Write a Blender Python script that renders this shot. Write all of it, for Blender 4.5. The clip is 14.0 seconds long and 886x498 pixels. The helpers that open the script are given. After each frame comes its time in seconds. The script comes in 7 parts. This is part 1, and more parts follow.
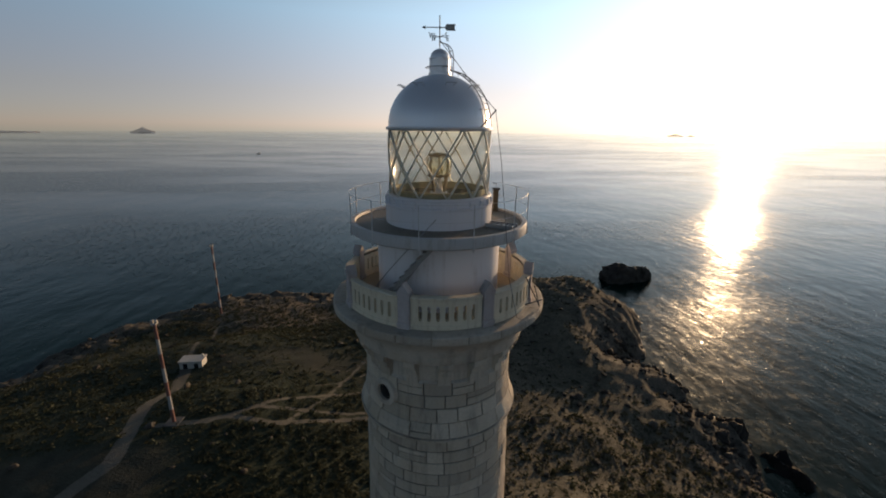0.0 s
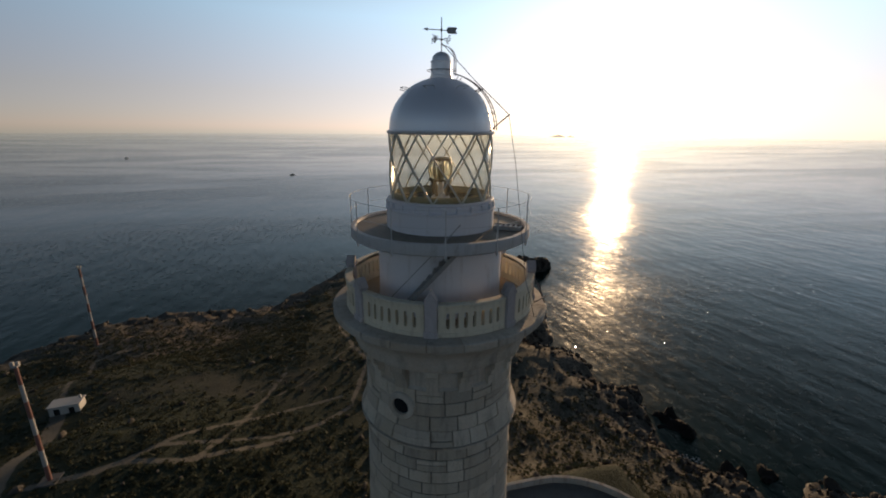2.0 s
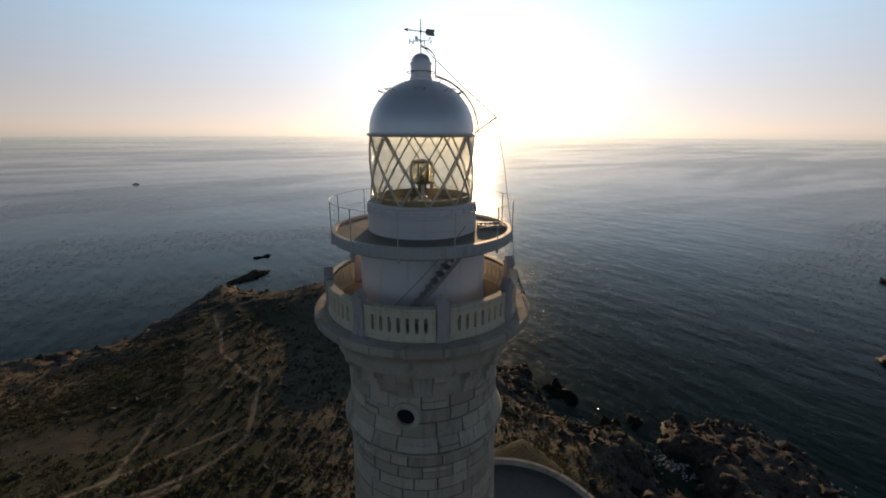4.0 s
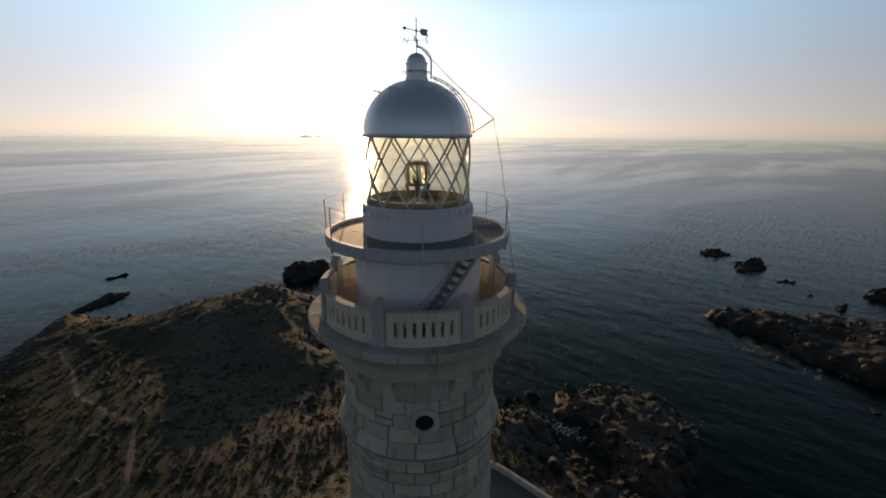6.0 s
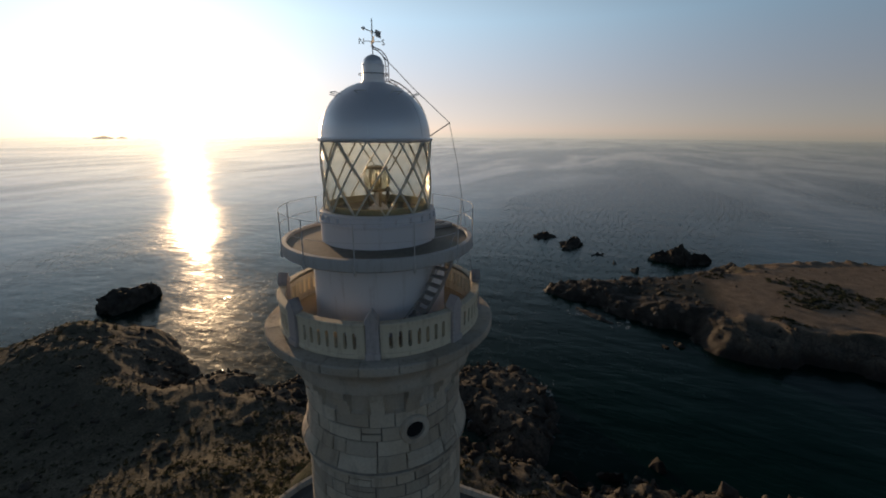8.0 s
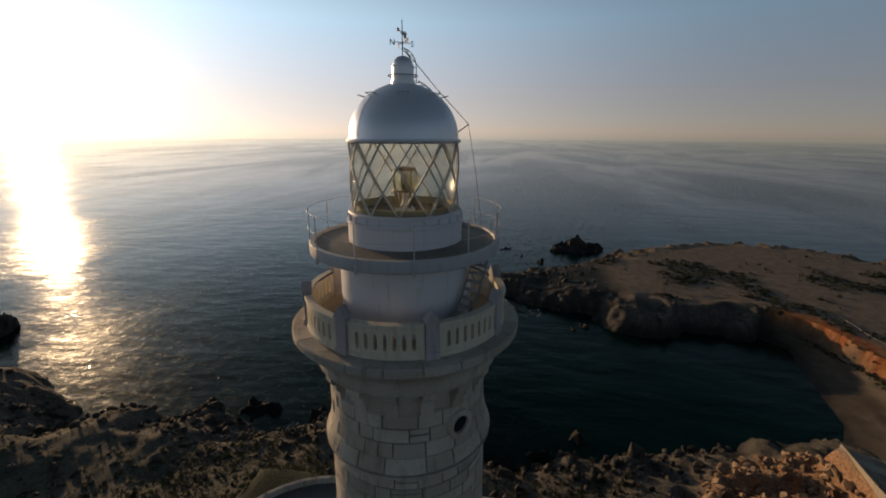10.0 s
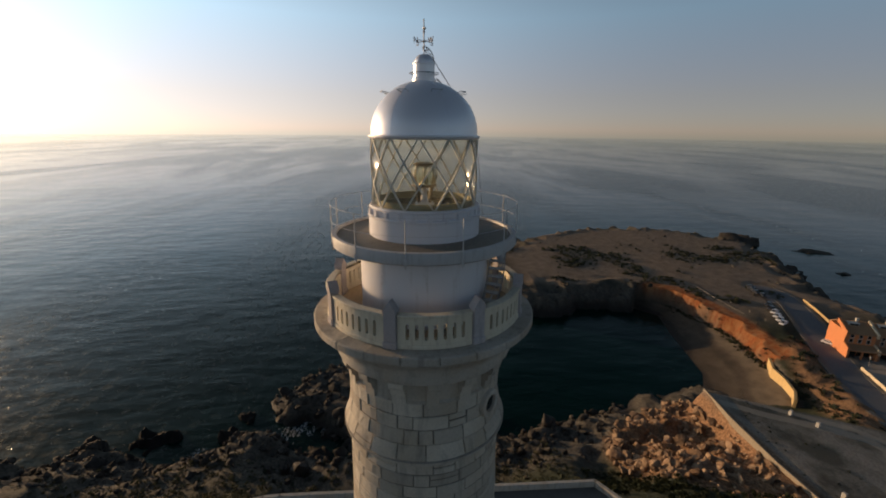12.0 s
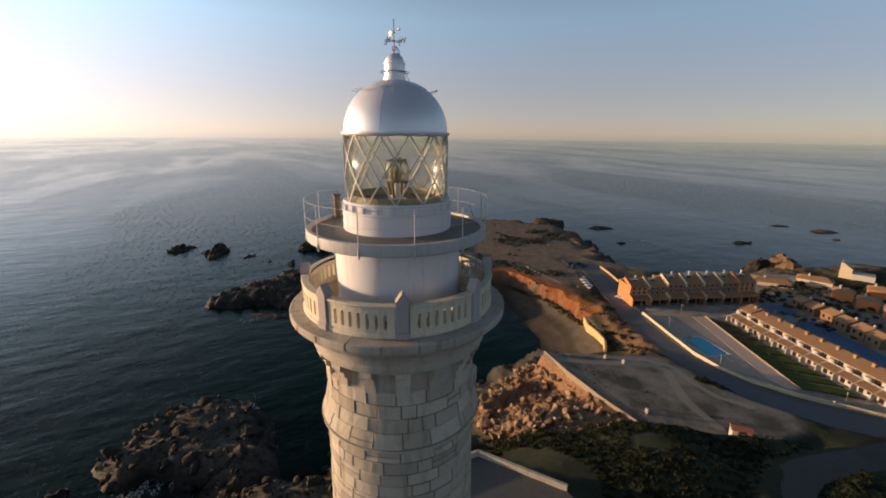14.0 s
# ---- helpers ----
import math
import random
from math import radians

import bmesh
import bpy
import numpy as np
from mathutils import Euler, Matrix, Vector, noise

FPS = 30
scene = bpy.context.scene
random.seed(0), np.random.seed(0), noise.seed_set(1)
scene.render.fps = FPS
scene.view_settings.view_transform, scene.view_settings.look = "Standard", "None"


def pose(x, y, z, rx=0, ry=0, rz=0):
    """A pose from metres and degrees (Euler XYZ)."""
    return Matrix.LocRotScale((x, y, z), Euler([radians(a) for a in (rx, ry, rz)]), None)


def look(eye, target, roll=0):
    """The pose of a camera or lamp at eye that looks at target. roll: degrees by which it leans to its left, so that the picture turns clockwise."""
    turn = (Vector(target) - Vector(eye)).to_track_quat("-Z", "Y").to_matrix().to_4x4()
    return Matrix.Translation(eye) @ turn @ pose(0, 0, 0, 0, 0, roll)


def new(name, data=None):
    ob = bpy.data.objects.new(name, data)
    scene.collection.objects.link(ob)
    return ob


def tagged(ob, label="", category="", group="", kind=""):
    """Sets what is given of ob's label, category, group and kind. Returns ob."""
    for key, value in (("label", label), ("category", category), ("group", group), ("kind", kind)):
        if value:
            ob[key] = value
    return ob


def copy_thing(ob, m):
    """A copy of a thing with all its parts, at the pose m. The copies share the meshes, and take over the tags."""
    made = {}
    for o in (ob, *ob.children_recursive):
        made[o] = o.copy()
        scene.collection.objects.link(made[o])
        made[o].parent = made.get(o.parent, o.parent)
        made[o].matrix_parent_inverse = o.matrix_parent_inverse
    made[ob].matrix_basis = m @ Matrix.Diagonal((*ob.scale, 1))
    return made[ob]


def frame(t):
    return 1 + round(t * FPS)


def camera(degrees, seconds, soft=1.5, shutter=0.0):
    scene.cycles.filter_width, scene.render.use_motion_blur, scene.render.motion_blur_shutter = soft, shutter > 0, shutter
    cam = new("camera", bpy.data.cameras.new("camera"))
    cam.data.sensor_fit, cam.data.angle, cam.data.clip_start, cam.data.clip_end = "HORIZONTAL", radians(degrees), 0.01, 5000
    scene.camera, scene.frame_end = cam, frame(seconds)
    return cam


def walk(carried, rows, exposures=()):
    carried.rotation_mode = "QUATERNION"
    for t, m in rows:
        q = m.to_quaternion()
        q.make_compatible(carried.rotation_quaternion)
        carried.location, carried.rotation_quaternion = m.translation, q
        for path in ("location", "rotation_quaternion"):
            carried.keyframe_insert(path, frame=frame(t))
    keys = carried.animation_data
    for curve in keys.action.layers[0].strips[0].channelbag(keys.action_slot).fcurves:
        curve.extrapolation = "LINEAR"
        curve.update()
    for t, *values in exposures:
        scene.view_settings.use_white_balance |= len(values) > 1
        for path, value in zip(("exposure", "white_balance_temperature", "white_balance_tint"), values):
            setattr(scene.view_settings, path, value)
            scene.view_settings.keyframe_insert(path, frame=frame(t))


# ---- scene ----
cam = camera(93.1, 14.0, 1.9)
PATH = [
    (0, (-0.077, -13.325, 82.032), (-0.045, -11.405, 81.475), 0.5),
    (0.5, (-0.875, -13.235, 82.02), (-0.712, -11.32, 81.466), 0.5),
    (1, (-1.6, -13.132, 82.014), (-1.318, -11.23, 81.463), 0.5),
    (1.5, (-2.337, -12.959, 82.047), (-1.96, -11.073, 81.496), 0.5),
    (2, (-3.148, -12.739, 82.081), (-2.673, -10.875, 81.532), 0.5),
    (2.5, (-3.834, -12.528, 82.095), (-3.264, -10.691, 81.547), 0.5),
    (3, (-4.58, -12.263, 82.103), (-3.876, -10.473, 81.558), 0.4),
    (5.5, (-8.174, -9.854, 82.07), (-6.852, -8.454, 81.531), 0.3),
    (6, (-8.745, -9.313, 82.116), (-7.343, -7.992, 81.576), 0.4),
    (6.5, (-9.283, -8.723, 82.15), (-7.769, -7.533, 81.61), 0.4),
    (7, (-9.83, -7.997, 82.19), (-8.187, -6.992, 81.652), 0.3),
    (7.5, (-10.239, -7.337, 82.206), (-8.518, -6.471, 81.668), 0.4),
    (8, (-10.652, -6.568, 82.201), (-8.876, -5.822, 81.665), 0.3),
    (8.5, (-10.971, -5.888, 82.208), (-9.157, -5.24, 81.671), 0.3),
    (9, (-11.321, -5.021, 82.215), (-9.468, -4.494, 81.679), 0.3),
    (11.5, (-12.619, -0.661, 82.137), (-10.692, -0.625, 81.602), 0.5),
    (12, (-12.719, 0.294, 82.163), (-10.798, 0.161, 81.621), 0.6),
    (12.5, (-12.728, 1.423, 82.108), (-10.833, 1.075, 81.572), 0.5),
    (13, (-12.742, 2.337, 82.09), (-10.886, 1.82, 81.555), 0.5),
    (13.5, (-12.681, 3.347, 82.052), (-10.883, 2.654, 81.52), 0.5),
    (14, (-12.427, 4.437, 82.005), (-10.693, 3.593, 81.475), 0.5),
]
walk(cam, [(t, look(eye, target, roll)) for t, eye, target, roll in PATH],
     [(0, 0.33, 6450, 11), (3, 0.16, 6480, 12), (7, 0.1, 6430, 11), (9, 0.0, 6500, 11), (11.5, 0.16, 6550, 11), (12.5, 0.44, 6600, 12), (14, 0.83, 6620, 15)])

# ---- world, sun, exposure ----
SUN_AZ, SUN_EL = 53.8, 5.0          # degrees from +x, and above the horizon
scene.view_settings.exposure = 0.0
world = bpy.data.worlds.new("world")
scene.world = world
world.use_nodes = True
wn, wl = world.node_tree.nodes, world.node_tree.links
sky = wn.new("ShaderNodeTexSky")
sky.sky_type = 'NISHITA'
sky.sun_disc = False
sky.sun_elevation = radians(SUN_EL)
sky.sun_rotation = radians(90 - SUN_AZ)
sky.altitude = 80
sky.air_density, sky.dust_density, sky.ozone_density = 0.64, 0.13, 1.5
# evening haze, the same all round: pale and pinkish low down, blue higher up
up = wn.new("ShaderNodeSeparateXYZ")
wl.new(wn.new("ShaderNodeTexCoord").outputs["Generated"], up.inputs[0])
haze = wn.new("ShaderNodeValToRGB")
lift = wn.new("ShaderNodeMath")
lift.operation = 'MULTIPLY_ADD'
wl.new(up.outputs["Z"], lift.inputs[0])
lift.inputs[1].default_value, lift.inputs[2].default_value = 0.9, 0.1
wl.new(lift.outputs[0], haze.inputs[0])
stops = haze.color_ramp.elements
for _ in range(4):
    stops.new(0.5)
for el, (at, c) in zip(stops, ((0.085, (0.40, 0.36, 0.39)), (0.105, (0.64, 0.44, 0.45)), (0.165, (0.61, 0.485, 0.45)), (0.30, (0.475, 0.665, 0.80)), (0.55, (0.08, 0.105, 0.13)), (1.0, (0.012, 0.018, 0.025)))):
    el.position, el.color = at, (*c, 1)
veil = wn.new("ShaderNodeBackground")
wl.new(haze.outputs[0], veil.inputs[0])
# brighter towards the sun than away from it
toward = wn.new("ShaderNodeVectorMath")
toward.operation = 'DOT_PRODUCT'
wl.new(wn.new("ShaderNodeTexCoord").outputs["Generated"], toward.inputs[0])
toward.inputs[1].default_value = (math.cos(radians(SUN_AZ)), math.sin(radians(SUN_AZ)), 0)
half = wn.new("ShaderNodeMath")
half.operation = 'MULTIPLY_ADD'
wl.new(toward.outputs["Value"], half.inputs[0])
half.inputs[1].default_value, half.inputs[2].default_value = 0.5, 0.5
cube = wn.new("ShaderNodeMath")
cube.operation = 'POWER'
wl.new(half.outputs[0], cube.inputs[0])
cube.inputs[1].default_value = 5.0
spread = wn.new("ShaderNodeMapRange")
wl.new(cube.outputs[0], spread.inputs["Value"])
spread.inputs["From Min"].default_value, spread.inputs["From Max"].default_value = 0.0, 1.0
spread.inputs["To Min"].default_value, spread.inputs["To Max"].default_value = 0.23, 1.0
wl.new(spread.outputs[0], veil.inputs[1])
both = wn.new("ShaderNodeAddShader")
tint = wn.new("ShaderNodeMix")
tint.data_type, tint.blend_type = 'RGBA', 'MULTIPLY'
tint.inputs[0].default_value = 1.0
wl.new(sky.outputs[0], tint.inputs[6])
tint.inputs[7].default_value = (0.90, 0.98, 1.045, 1)
wl.new(tint.outputs[2], wn["Background"].inputs[0])
wn["Background"].inputs[1].default_value = 0.041
wl.new(wn["Background"].outputs[0], both.inputs[0])
wl.new(veil.outputs[0], both.inputs[1])
# the bright aureole of haze round the sun
near = wn.new("ShaderNodeVectorMath")
near.operation = 'DOT_PRODUCT'
wl.new(wn.new("ShaderNodeTexCoord").outputs["Generated"], near.inputs[0])
near.inputs[1].default_value = (math.cos(radians(SUN_EL)) * math.cos(radians(SUN_AZ)), math.cos(radians(SUN_EL)) * math.sin(radians(SUN_AZ)), math.sin(radians(SUN_EL)))
ahead = wn.new("ShaderNodeMath")
ahead.operation = 'MAXIMUM'
wl.new(near.outputs["Value"], ahead.inputs[0])
ahead.inputs[1].default_value = 0.0
narrow = wn.new("ShaderNodeMath")
narrow.operation = 'POWER'
wl.new(ahead.outputs[0], narrow.inputs[0])
narrow.inputs[1].default_value = 30.0
aureole = wn.new("ShaderNodeBackground")
aureole.inputs[0].default_value = (0.36, 0.31, 0.225, 1)
wl.new(narrow.outputs[0], aureole.inputs[1])
glow = wn.new("ShaderNodeAddShader")
wl.new(both.outputs[0], glow.inputs[0])
wl.new(aureole.outputs[0], glow.inputs[1])
# a wider, fainter brightening of the whole sky on the sun's side
broad = wn.new("ShaderNodeMath")
broad.operation = 'POWER'
wl.new(ahead.outputs[0], broad.inputs[0])
broad.inputs[1].default_value = 3.0
corona = wn.new("ShaderNodeBackground")
corona.inputs[0].default_value = (0.16, 0.155, 0.14, 1)
wl.new(broad.outputs[0], corona.inputs[1])
daylight = wn.new("ShaderNodeAddShader")
wl.new(glow.outputs[0], daylight.inputs[0])
wl.new(corona.outputs[0], daylight.inputs[1])
wl.new(daylight.outputs[0], wn["World Output"].inputs[0])

sun_data = bpy.data.lights.new("sun", 'SUN')
sun_data.energy, sun_data.angle, sun_data.color = 3.5, radians(0.6), (1.0, 0.66, 0.36)
sun = new("sun", sun_data)
SUN_DIR = Vector((math.cos(radians(SUN_EL)) * math.cos(radians(SUN_AZ)), math.cos(radians(SUN_EL)) * math.sin(radians(SUN_AZ)), math.sin(radians(SUN_EL))))
sun.matrix_world = look((0, 0, 200) , Vector((0, 0, 200)) - SUN_DIR)


# ---- materials ----
class Nodes:
    """A node material built line by line."""

    def __init__(self, name):
        self.mat = bpy.data.materials.new(name)
        self.mat.use_nodes = True
        self.n, self.l = self.mat.node_tree.nodes, self.mat.node_tree.links
        self.bsdf = self.n["Principled BSDF"]
        self.coord = self.n.new("ShaderNodeTexCoord").outputs["Object"]

    def put(self, socket, value):
        if isinstance(value, bpy.types.NodeSocket):
            self.l.new(value, socket)
        else:
            socket.default_value = value

    def noise(self, scale, detail=4.0, rough=0.55, vector=None, out=0):
        t = self.n.new("ShaderNodeTexNoise")
        self.put(t.inputs["Vector"], vector or self.coord)
        t.inputs["Scale"].default_value, t.inputs["Detail"].default_value, t.inputs["Roughness"].default_value = scale, detail, rough
        return t.outputs[out]

    def voronoi(self, scale, feature='F1', vector=None, out=0):
        t = self.n.new("ShaderNodeTexVoronoi")
        t.feature = feature
        self.put(t.inputs["Vector"], vector or self.coord)
        t.inputs["Scale"].default_value = scale
        return t.outputs[out]

    def scaled(self, x, y, z, rot=0.0):
        m = self.n.new("ShaderNodeMapping")
        self.put(m.inputs["Vector"], self.coord)
        m.inputs["Scale"].default_value = (x, y, z)
        m.inputs["Rotation"].default_value = (0, 0, radians(rot))
        return m.outputs[0]

    def ramp(self, fac, *stops):
        r = self.n.new("ShaderNodeValToRGB")
        self.put(r.inputs[0], fac)
        e = r.color_ramp.elements
        while len(e) < len(stops):
            e.new(0.5)
        for el, (p, c) in zip(e, stops):
            el.position = p
            el.color = (c, c, c, 1) if isinstance(c, (int, float)) else (*c, 1)
        return r.outputs[0]

    def mix(self, fac, a, b, mode='MIX'):
        m = self.n.new("ShaderNodeMix")
        m.data_type, m.blend_type = 'RGBA', mode
        self.put(m.inputs[0], fac)
        for s, v in ((m.inputs[6], a), (m.inputs[7], b)):
            self.put(s, (*v, 1) if isinstance(v, tuple) else v)
        return m.outputs[2]

    def math(self, op, a, b=0.0, clamp=False):
        m = self.n.new("ShaderNodeMath")
        m.operation, m.use_clamp = op, clamp
        self.put(m.inputs[0], a)
        self.put(m.inputs[1], b)
        return m.outputs[0]

    def attr(self, name):
        a = self.n.new("ShaderNodeAttribute")
        a.attribute_name = name
        return a.outputs["Fac"]

    def random(self):
        return self.n.new("ShaderNodeObjectInfo").outputs["Random"]

    def island(self):
        return self.n.new("ShaderNodeNewGeometry").outputs["Random Per Island"]

    def bump(self, height, strength=0.3, distance=0.05, normal=None):
        b = self.n.new("ShaderNodeBump")
        self.put(b.inputs["Height"], height)
        b.inputs["Strength"].default_value, b.inputs["Distance"].default_value = strength, distance
        if normal:
            self.put(b.inputs["Normal"], normal)
        return b.outputs[0]

    def done(self, color, rough=0.8, metal=0.0, normal=None, ior=1.45, **more):
        self.put(self.bsdf.inputs["Base Color"], (*color, 1) if isinstance(color, tuple) else color)
        self.put(self.bsdf.inputs["Roughness"], rough)
        self.put(self.bsdf.inputs["Metallic"], metal)
        self.put(self.bsdf.inputs["IOR"], ior)
        if normal:
            self.put(self.bsdf.inputs["Normal"], normal)
        return self.mat


def painted(name, color, wear=(0.35, 0.3, 0.25), rough=0.55, amount=0.55, scale=1.5, metal=0.0):
    """Paint with faint stains and worn patches."""
    k = Nodes(name)
    big, small = k.noise(scale), k.noise(scale * 14, 5, 0.65)
    tone = k.mix(k.ramp(big, (0.3, 0.86), (0.7, 1.0)), tuple(c * 0.82 for c in color), color)
    streak = k.noise(scale * 2, 3, 0.6, k.scaled(3, 3, 0.35))
    mask = k.math('MULTIPLY', k.ramp(streak, (amount, 0.0), (amount + 0.18, 0.55)), k.ramp(small, (0.35, 0.2), (0.65, 1.0)))
    return k.done(k.mix(mask, tone, wear), k.ramp(small, (0.3, max(rough - 0.1, 0.05)), (0.7, rough + 0.1)), metal, k.bump(small, 0.15, 0.01))


def stone(name, dark, light, accent, scale=1.0, joint=None):
    """Weathered limestone, each block with a tone of its own."""
    k = Nodes(name)
    per = k.random()
    tone = k.mix(per, dark, light)
    tone = k.mix(k.ramp(k.noise(0.9 * scale), (0.42, 0.0), (0.72, 0.6)), tone, accent)
    grain = k.noise(14 * scale, 6, 0.7)
    tone = k.mix(k.ramp(grain, (0.3, 0.35), (0.7, 0.0)), tone, tuple(c * 0.55 for c in dark))
    streak = k.noise(1.3 * scale, 4, 0.6, k.scaled(2.4, 2.4, 0.3))
    tone = k.mix(k.ramp(streak, (0.52, 0.0), (0.72, 0.55)), tone, (0.15, 0.135, 0.115))
    pock = k.voronoi(9 * scale, 'F1', k.scaled(1, 1, 1.6))
    tone = k.mix(k.math('MULTIPLY', k.ramp(pock, (0.10, 0.45), (0.24, 0.0)), k.ramp(k.noise(1.7 * scale), (0.45, 0.0), (0.6, 1.0))), tone, tuple(c * 0.4 for c in dark))
    return k.done(tone, 0.86, 0, k.bump(grain, 0.7, 0.025, k.bump(k.noise(3 * scale), 0.6, 0.06)))


def water_mat():
    k = Nodes("sea_water")
    warp = k.scaled(1.0, 0.55, 1.0, SUN_AZ + 8)
    warp2 = k.scaled(1.0, 0.42, 1.0, SUN_AZ - 25)
    swell = k.noise(0.03, 3, 0.5, warp)
    chop = k.noise(0.13, 3, 0.5, warp2)
    fine = k.noise(0.6, 4, 0.6, warp)
    # slicks: long smooth lanes where the ripples die down
    slick = k.noise(0.0030, 5, 0.6, k.scaled(0.3, 1.0, 1.0, 20))
    slick.node.inputs["Distortion"].default_value = 0.45
    calm = k.ramp(slick, (0.44, 1.0), (0.54, 0.45), (0.62, 0.95))
    rough = k.ramp(slick, (0.44, 0.215), (0.54, 0.12), (0.62, 0.20))
    # cat's paws: ruffled patches beside smoother ones
    rough = k.math('MULTIPLY', rough, k.ramp(k.noise(0.3, 5, 0.6), (0.34, 0.36), (0.52, 0.43), (0.70, 0.72)))
    rough = k.math('MULTIPLY', rough, 2.4)
    chop, fine = k.math('MULTIPLY', chop, calm), k.math('MULTIPLY', fine, calm)
    n1 = k.bump(swell, 0.3, 2.2)
    n2 = k.bump(chop, 0.50, 1.0, n1)
    n3 = k.bump(fine, 0.33, 0.22, n2)
    n3 = k.bump(k.noise(2.6, 3, 0.6), 0.22, 0.06, n3)
    color = k.mix(k.ramp(k.noise(0.006), (0.35, 0.0), (0.7, 1.0)), (0.0002, 0.0086, 0.0066), (0.0005, 0.0140, 0.0107))
    # sea haze put into the alpha: the water turns see-through with distance
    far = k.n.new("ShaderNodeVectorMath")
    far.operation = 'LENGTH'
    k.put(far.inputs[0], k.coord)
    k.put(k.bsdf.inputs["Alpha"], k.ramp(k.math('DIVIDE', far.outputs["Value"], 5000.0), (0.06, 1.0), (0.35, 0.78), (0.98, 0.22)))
    k.bsdf.inputs["Specular Tint"].default_value = (0.30, 0.80, 0.68, 1)
    return k.done(color, rough, 0, n3, 1.195)


def ground_mat():
    """Bare soil, dry scrub, rock, sand and red earth, mixed by what the ground is there."""
    k = Nodes("ground_earth")
    big, mid, fine = k.noise(0.03, 4), k.noise(0.22, 5, 0.6), k.noise(2.2, 6, 0.65)
    soil = k.mix(k.ramp(mid, (0.35, 0.0), (0.65, 1.0)), (0.038, 0.040, 0.030), (0.066, 0.064, 0.047))
    soil = k.mix(k.ramp(fine, (0.35, 0.5), (0.6, 0.0)), soil, (0.036, 0.034, 0.026))
    scrub = k.mix(k.ramp(fine, (0.35, 0.0), (0.65, 1.0)), (0.023, 0.030, 0.018), (0.044, 0.050, 0.031))
    veg = k.math('MULTIPLY', k.attr("veg"), k.ramp(k.math('ADD', k.math('MULTIPLY', mid, 0.6), k.math('MULTIPLY', fine, 0.4)), (0.30, 0.25), (0.46, 1.0)))
    tone = k.mix(veg, soil, scrub)
    # dry grass, paled further to stand in for glare over the cape
    glare_straw = k.mix(k.ramp(fine, (0.35, 0.0), (0.62, 1.0)), (0.070, 0.064, 0.047), (0.148, 0.134, 0.100))
    glare_straw = k.mix(k.ramp(mid, (0.38, 0.65), (0.56, 0.0)), glare_straw, (0.066, 0.062, 0.046))
    tone = k.mix(k.attr("glare_straw"), tone, glare_straw)
    bent = k.n.new("ShaderNodeVectorMath")
    bent.operation = 'MULTIPLY_ADD'
    k.put(bent.inputs[0], k.noise(0.35, 5, 0.65, out=1))
    bent.inputs[1].default_value = (5, 5, 9)
    k.put(bent.inputs[2], k.coord)
    crack = k.voronoi(0.3, 'DISTANCE_TO_EDGE', bent.outputs[0])
    rock = k.mix(k.ramp(fine, (0.3, 0.0), (0.7, 1.0)), (0.060, 0.054, 0.045), (0.170, 0.148, 0.117))
    rock = k.mix(k.ramp(crack, (0.0, 0.6), (0.10, 0.0)), rock, (0.03, 0.026, 0.022))
    tone = k.mix(k.math('MULTIPLY', k.attr("rock"), k.ramp(mid, (0.3, 0.7), (0.5, 1.0))), tone, rock)
    pale = k.mix(k.ramp(mid, (0.3, 0.0), (0.7, 1.0)), (0.175, 0.135, 0.100), (0.33, 0.252, 0.185))
    pale = k.mix(k.ramp(fine, (0.36, 0.55), (0.58, 0.0)), pale, (0.085, 0.068, 0.050))
    tone = k.mix(k.math('MULTIPLY', k.attr("sand"), k.ramp(big, (0.2, 0.8), (0.5, 1.0))), tone, pale)
    dug = k.mix(k.ramp(fine, (0.35, 0.0), (0.65, 1.0)), (0.15, 0.080, 0.044), (0.42, 0.245, 0.135))
    tone = k.mix(k.math('MULTIPLY', k.attr("dug"), k.ramp(mid, (0.3, 0.75), (0.5, 1.0))), tone, dug)
    shore = k.mix(k.ramp(mid, (0.3, 0.0), (0.7, 1.0)), (0.13, 0.105, 0.075), (0.24, 0.19, 0.135))
    tone = k.mix(k.attr("beach"), tone, shore)
    red = k.mix(k.ramp(fine, (0.3, 0.0), (0.7, 1.0)), (0.17, 0.046, 0.016), (0.42, 0.14, 0.046))
    red = k.mix(k.ramp(k.noise(0.5, 5, 0.65, k.scaled(1, 1, 0.25)), (0.42, 0.0), (0.62, 0.8)), red, (0.38, 0.20, 0.09))
    tone = k.mix(k.attr("red"), tone, red)
    yard = k.mix(k.ramp(k.noise(0.085, 5, 0.62), (0.40, 0.0), (0.50, 0.6), (0.60, 1.0)), (0.105, 0.10, 0.08), (0.34, 0.31, 0.265))
    yard = k.mix(k.ramp(fine, (0.38, 0.5), (0.6, 0.0)), yard, (0.12, 0.108, 0.088))
    tone = k.mix(k.attr("lot"), tone, yard)
    grey = k.mix(k.ramp(mid, (0.3, 0.0), (0.7, 1.0)), (0.18, 0.168, 0.15), (0.42, 0.38, 0.325))
    tone = k.mix(k.attr("paved"), tone, grey)
    edge = k.math('ADD', k.attr("trail"), k.math('MULTIPLY', k.math('SUBTRACT', k.noise(0.6, 4, 0.6), 0.5), 1.1))
    track = k.ramp(k.math('MULTIPLY', edge, 0.25), (0.16, 1.0), (0.24, 0.0))
    dust = k.mix(k.attr("lot"), k.mix(fine, (0.15, 0.132, 0.108), (0.235, 0.21, 0.172)), (0.36, 0.325, 0.27))
    tone = k.mix(k.math('MULTIPLY', track, 0.7), tone, dust)
    wet = k.attr("wet")
    tone = k.mix(k.math('MULTIPLY', wet, 0.9), tone, (0.018, 0.015, 0.013))
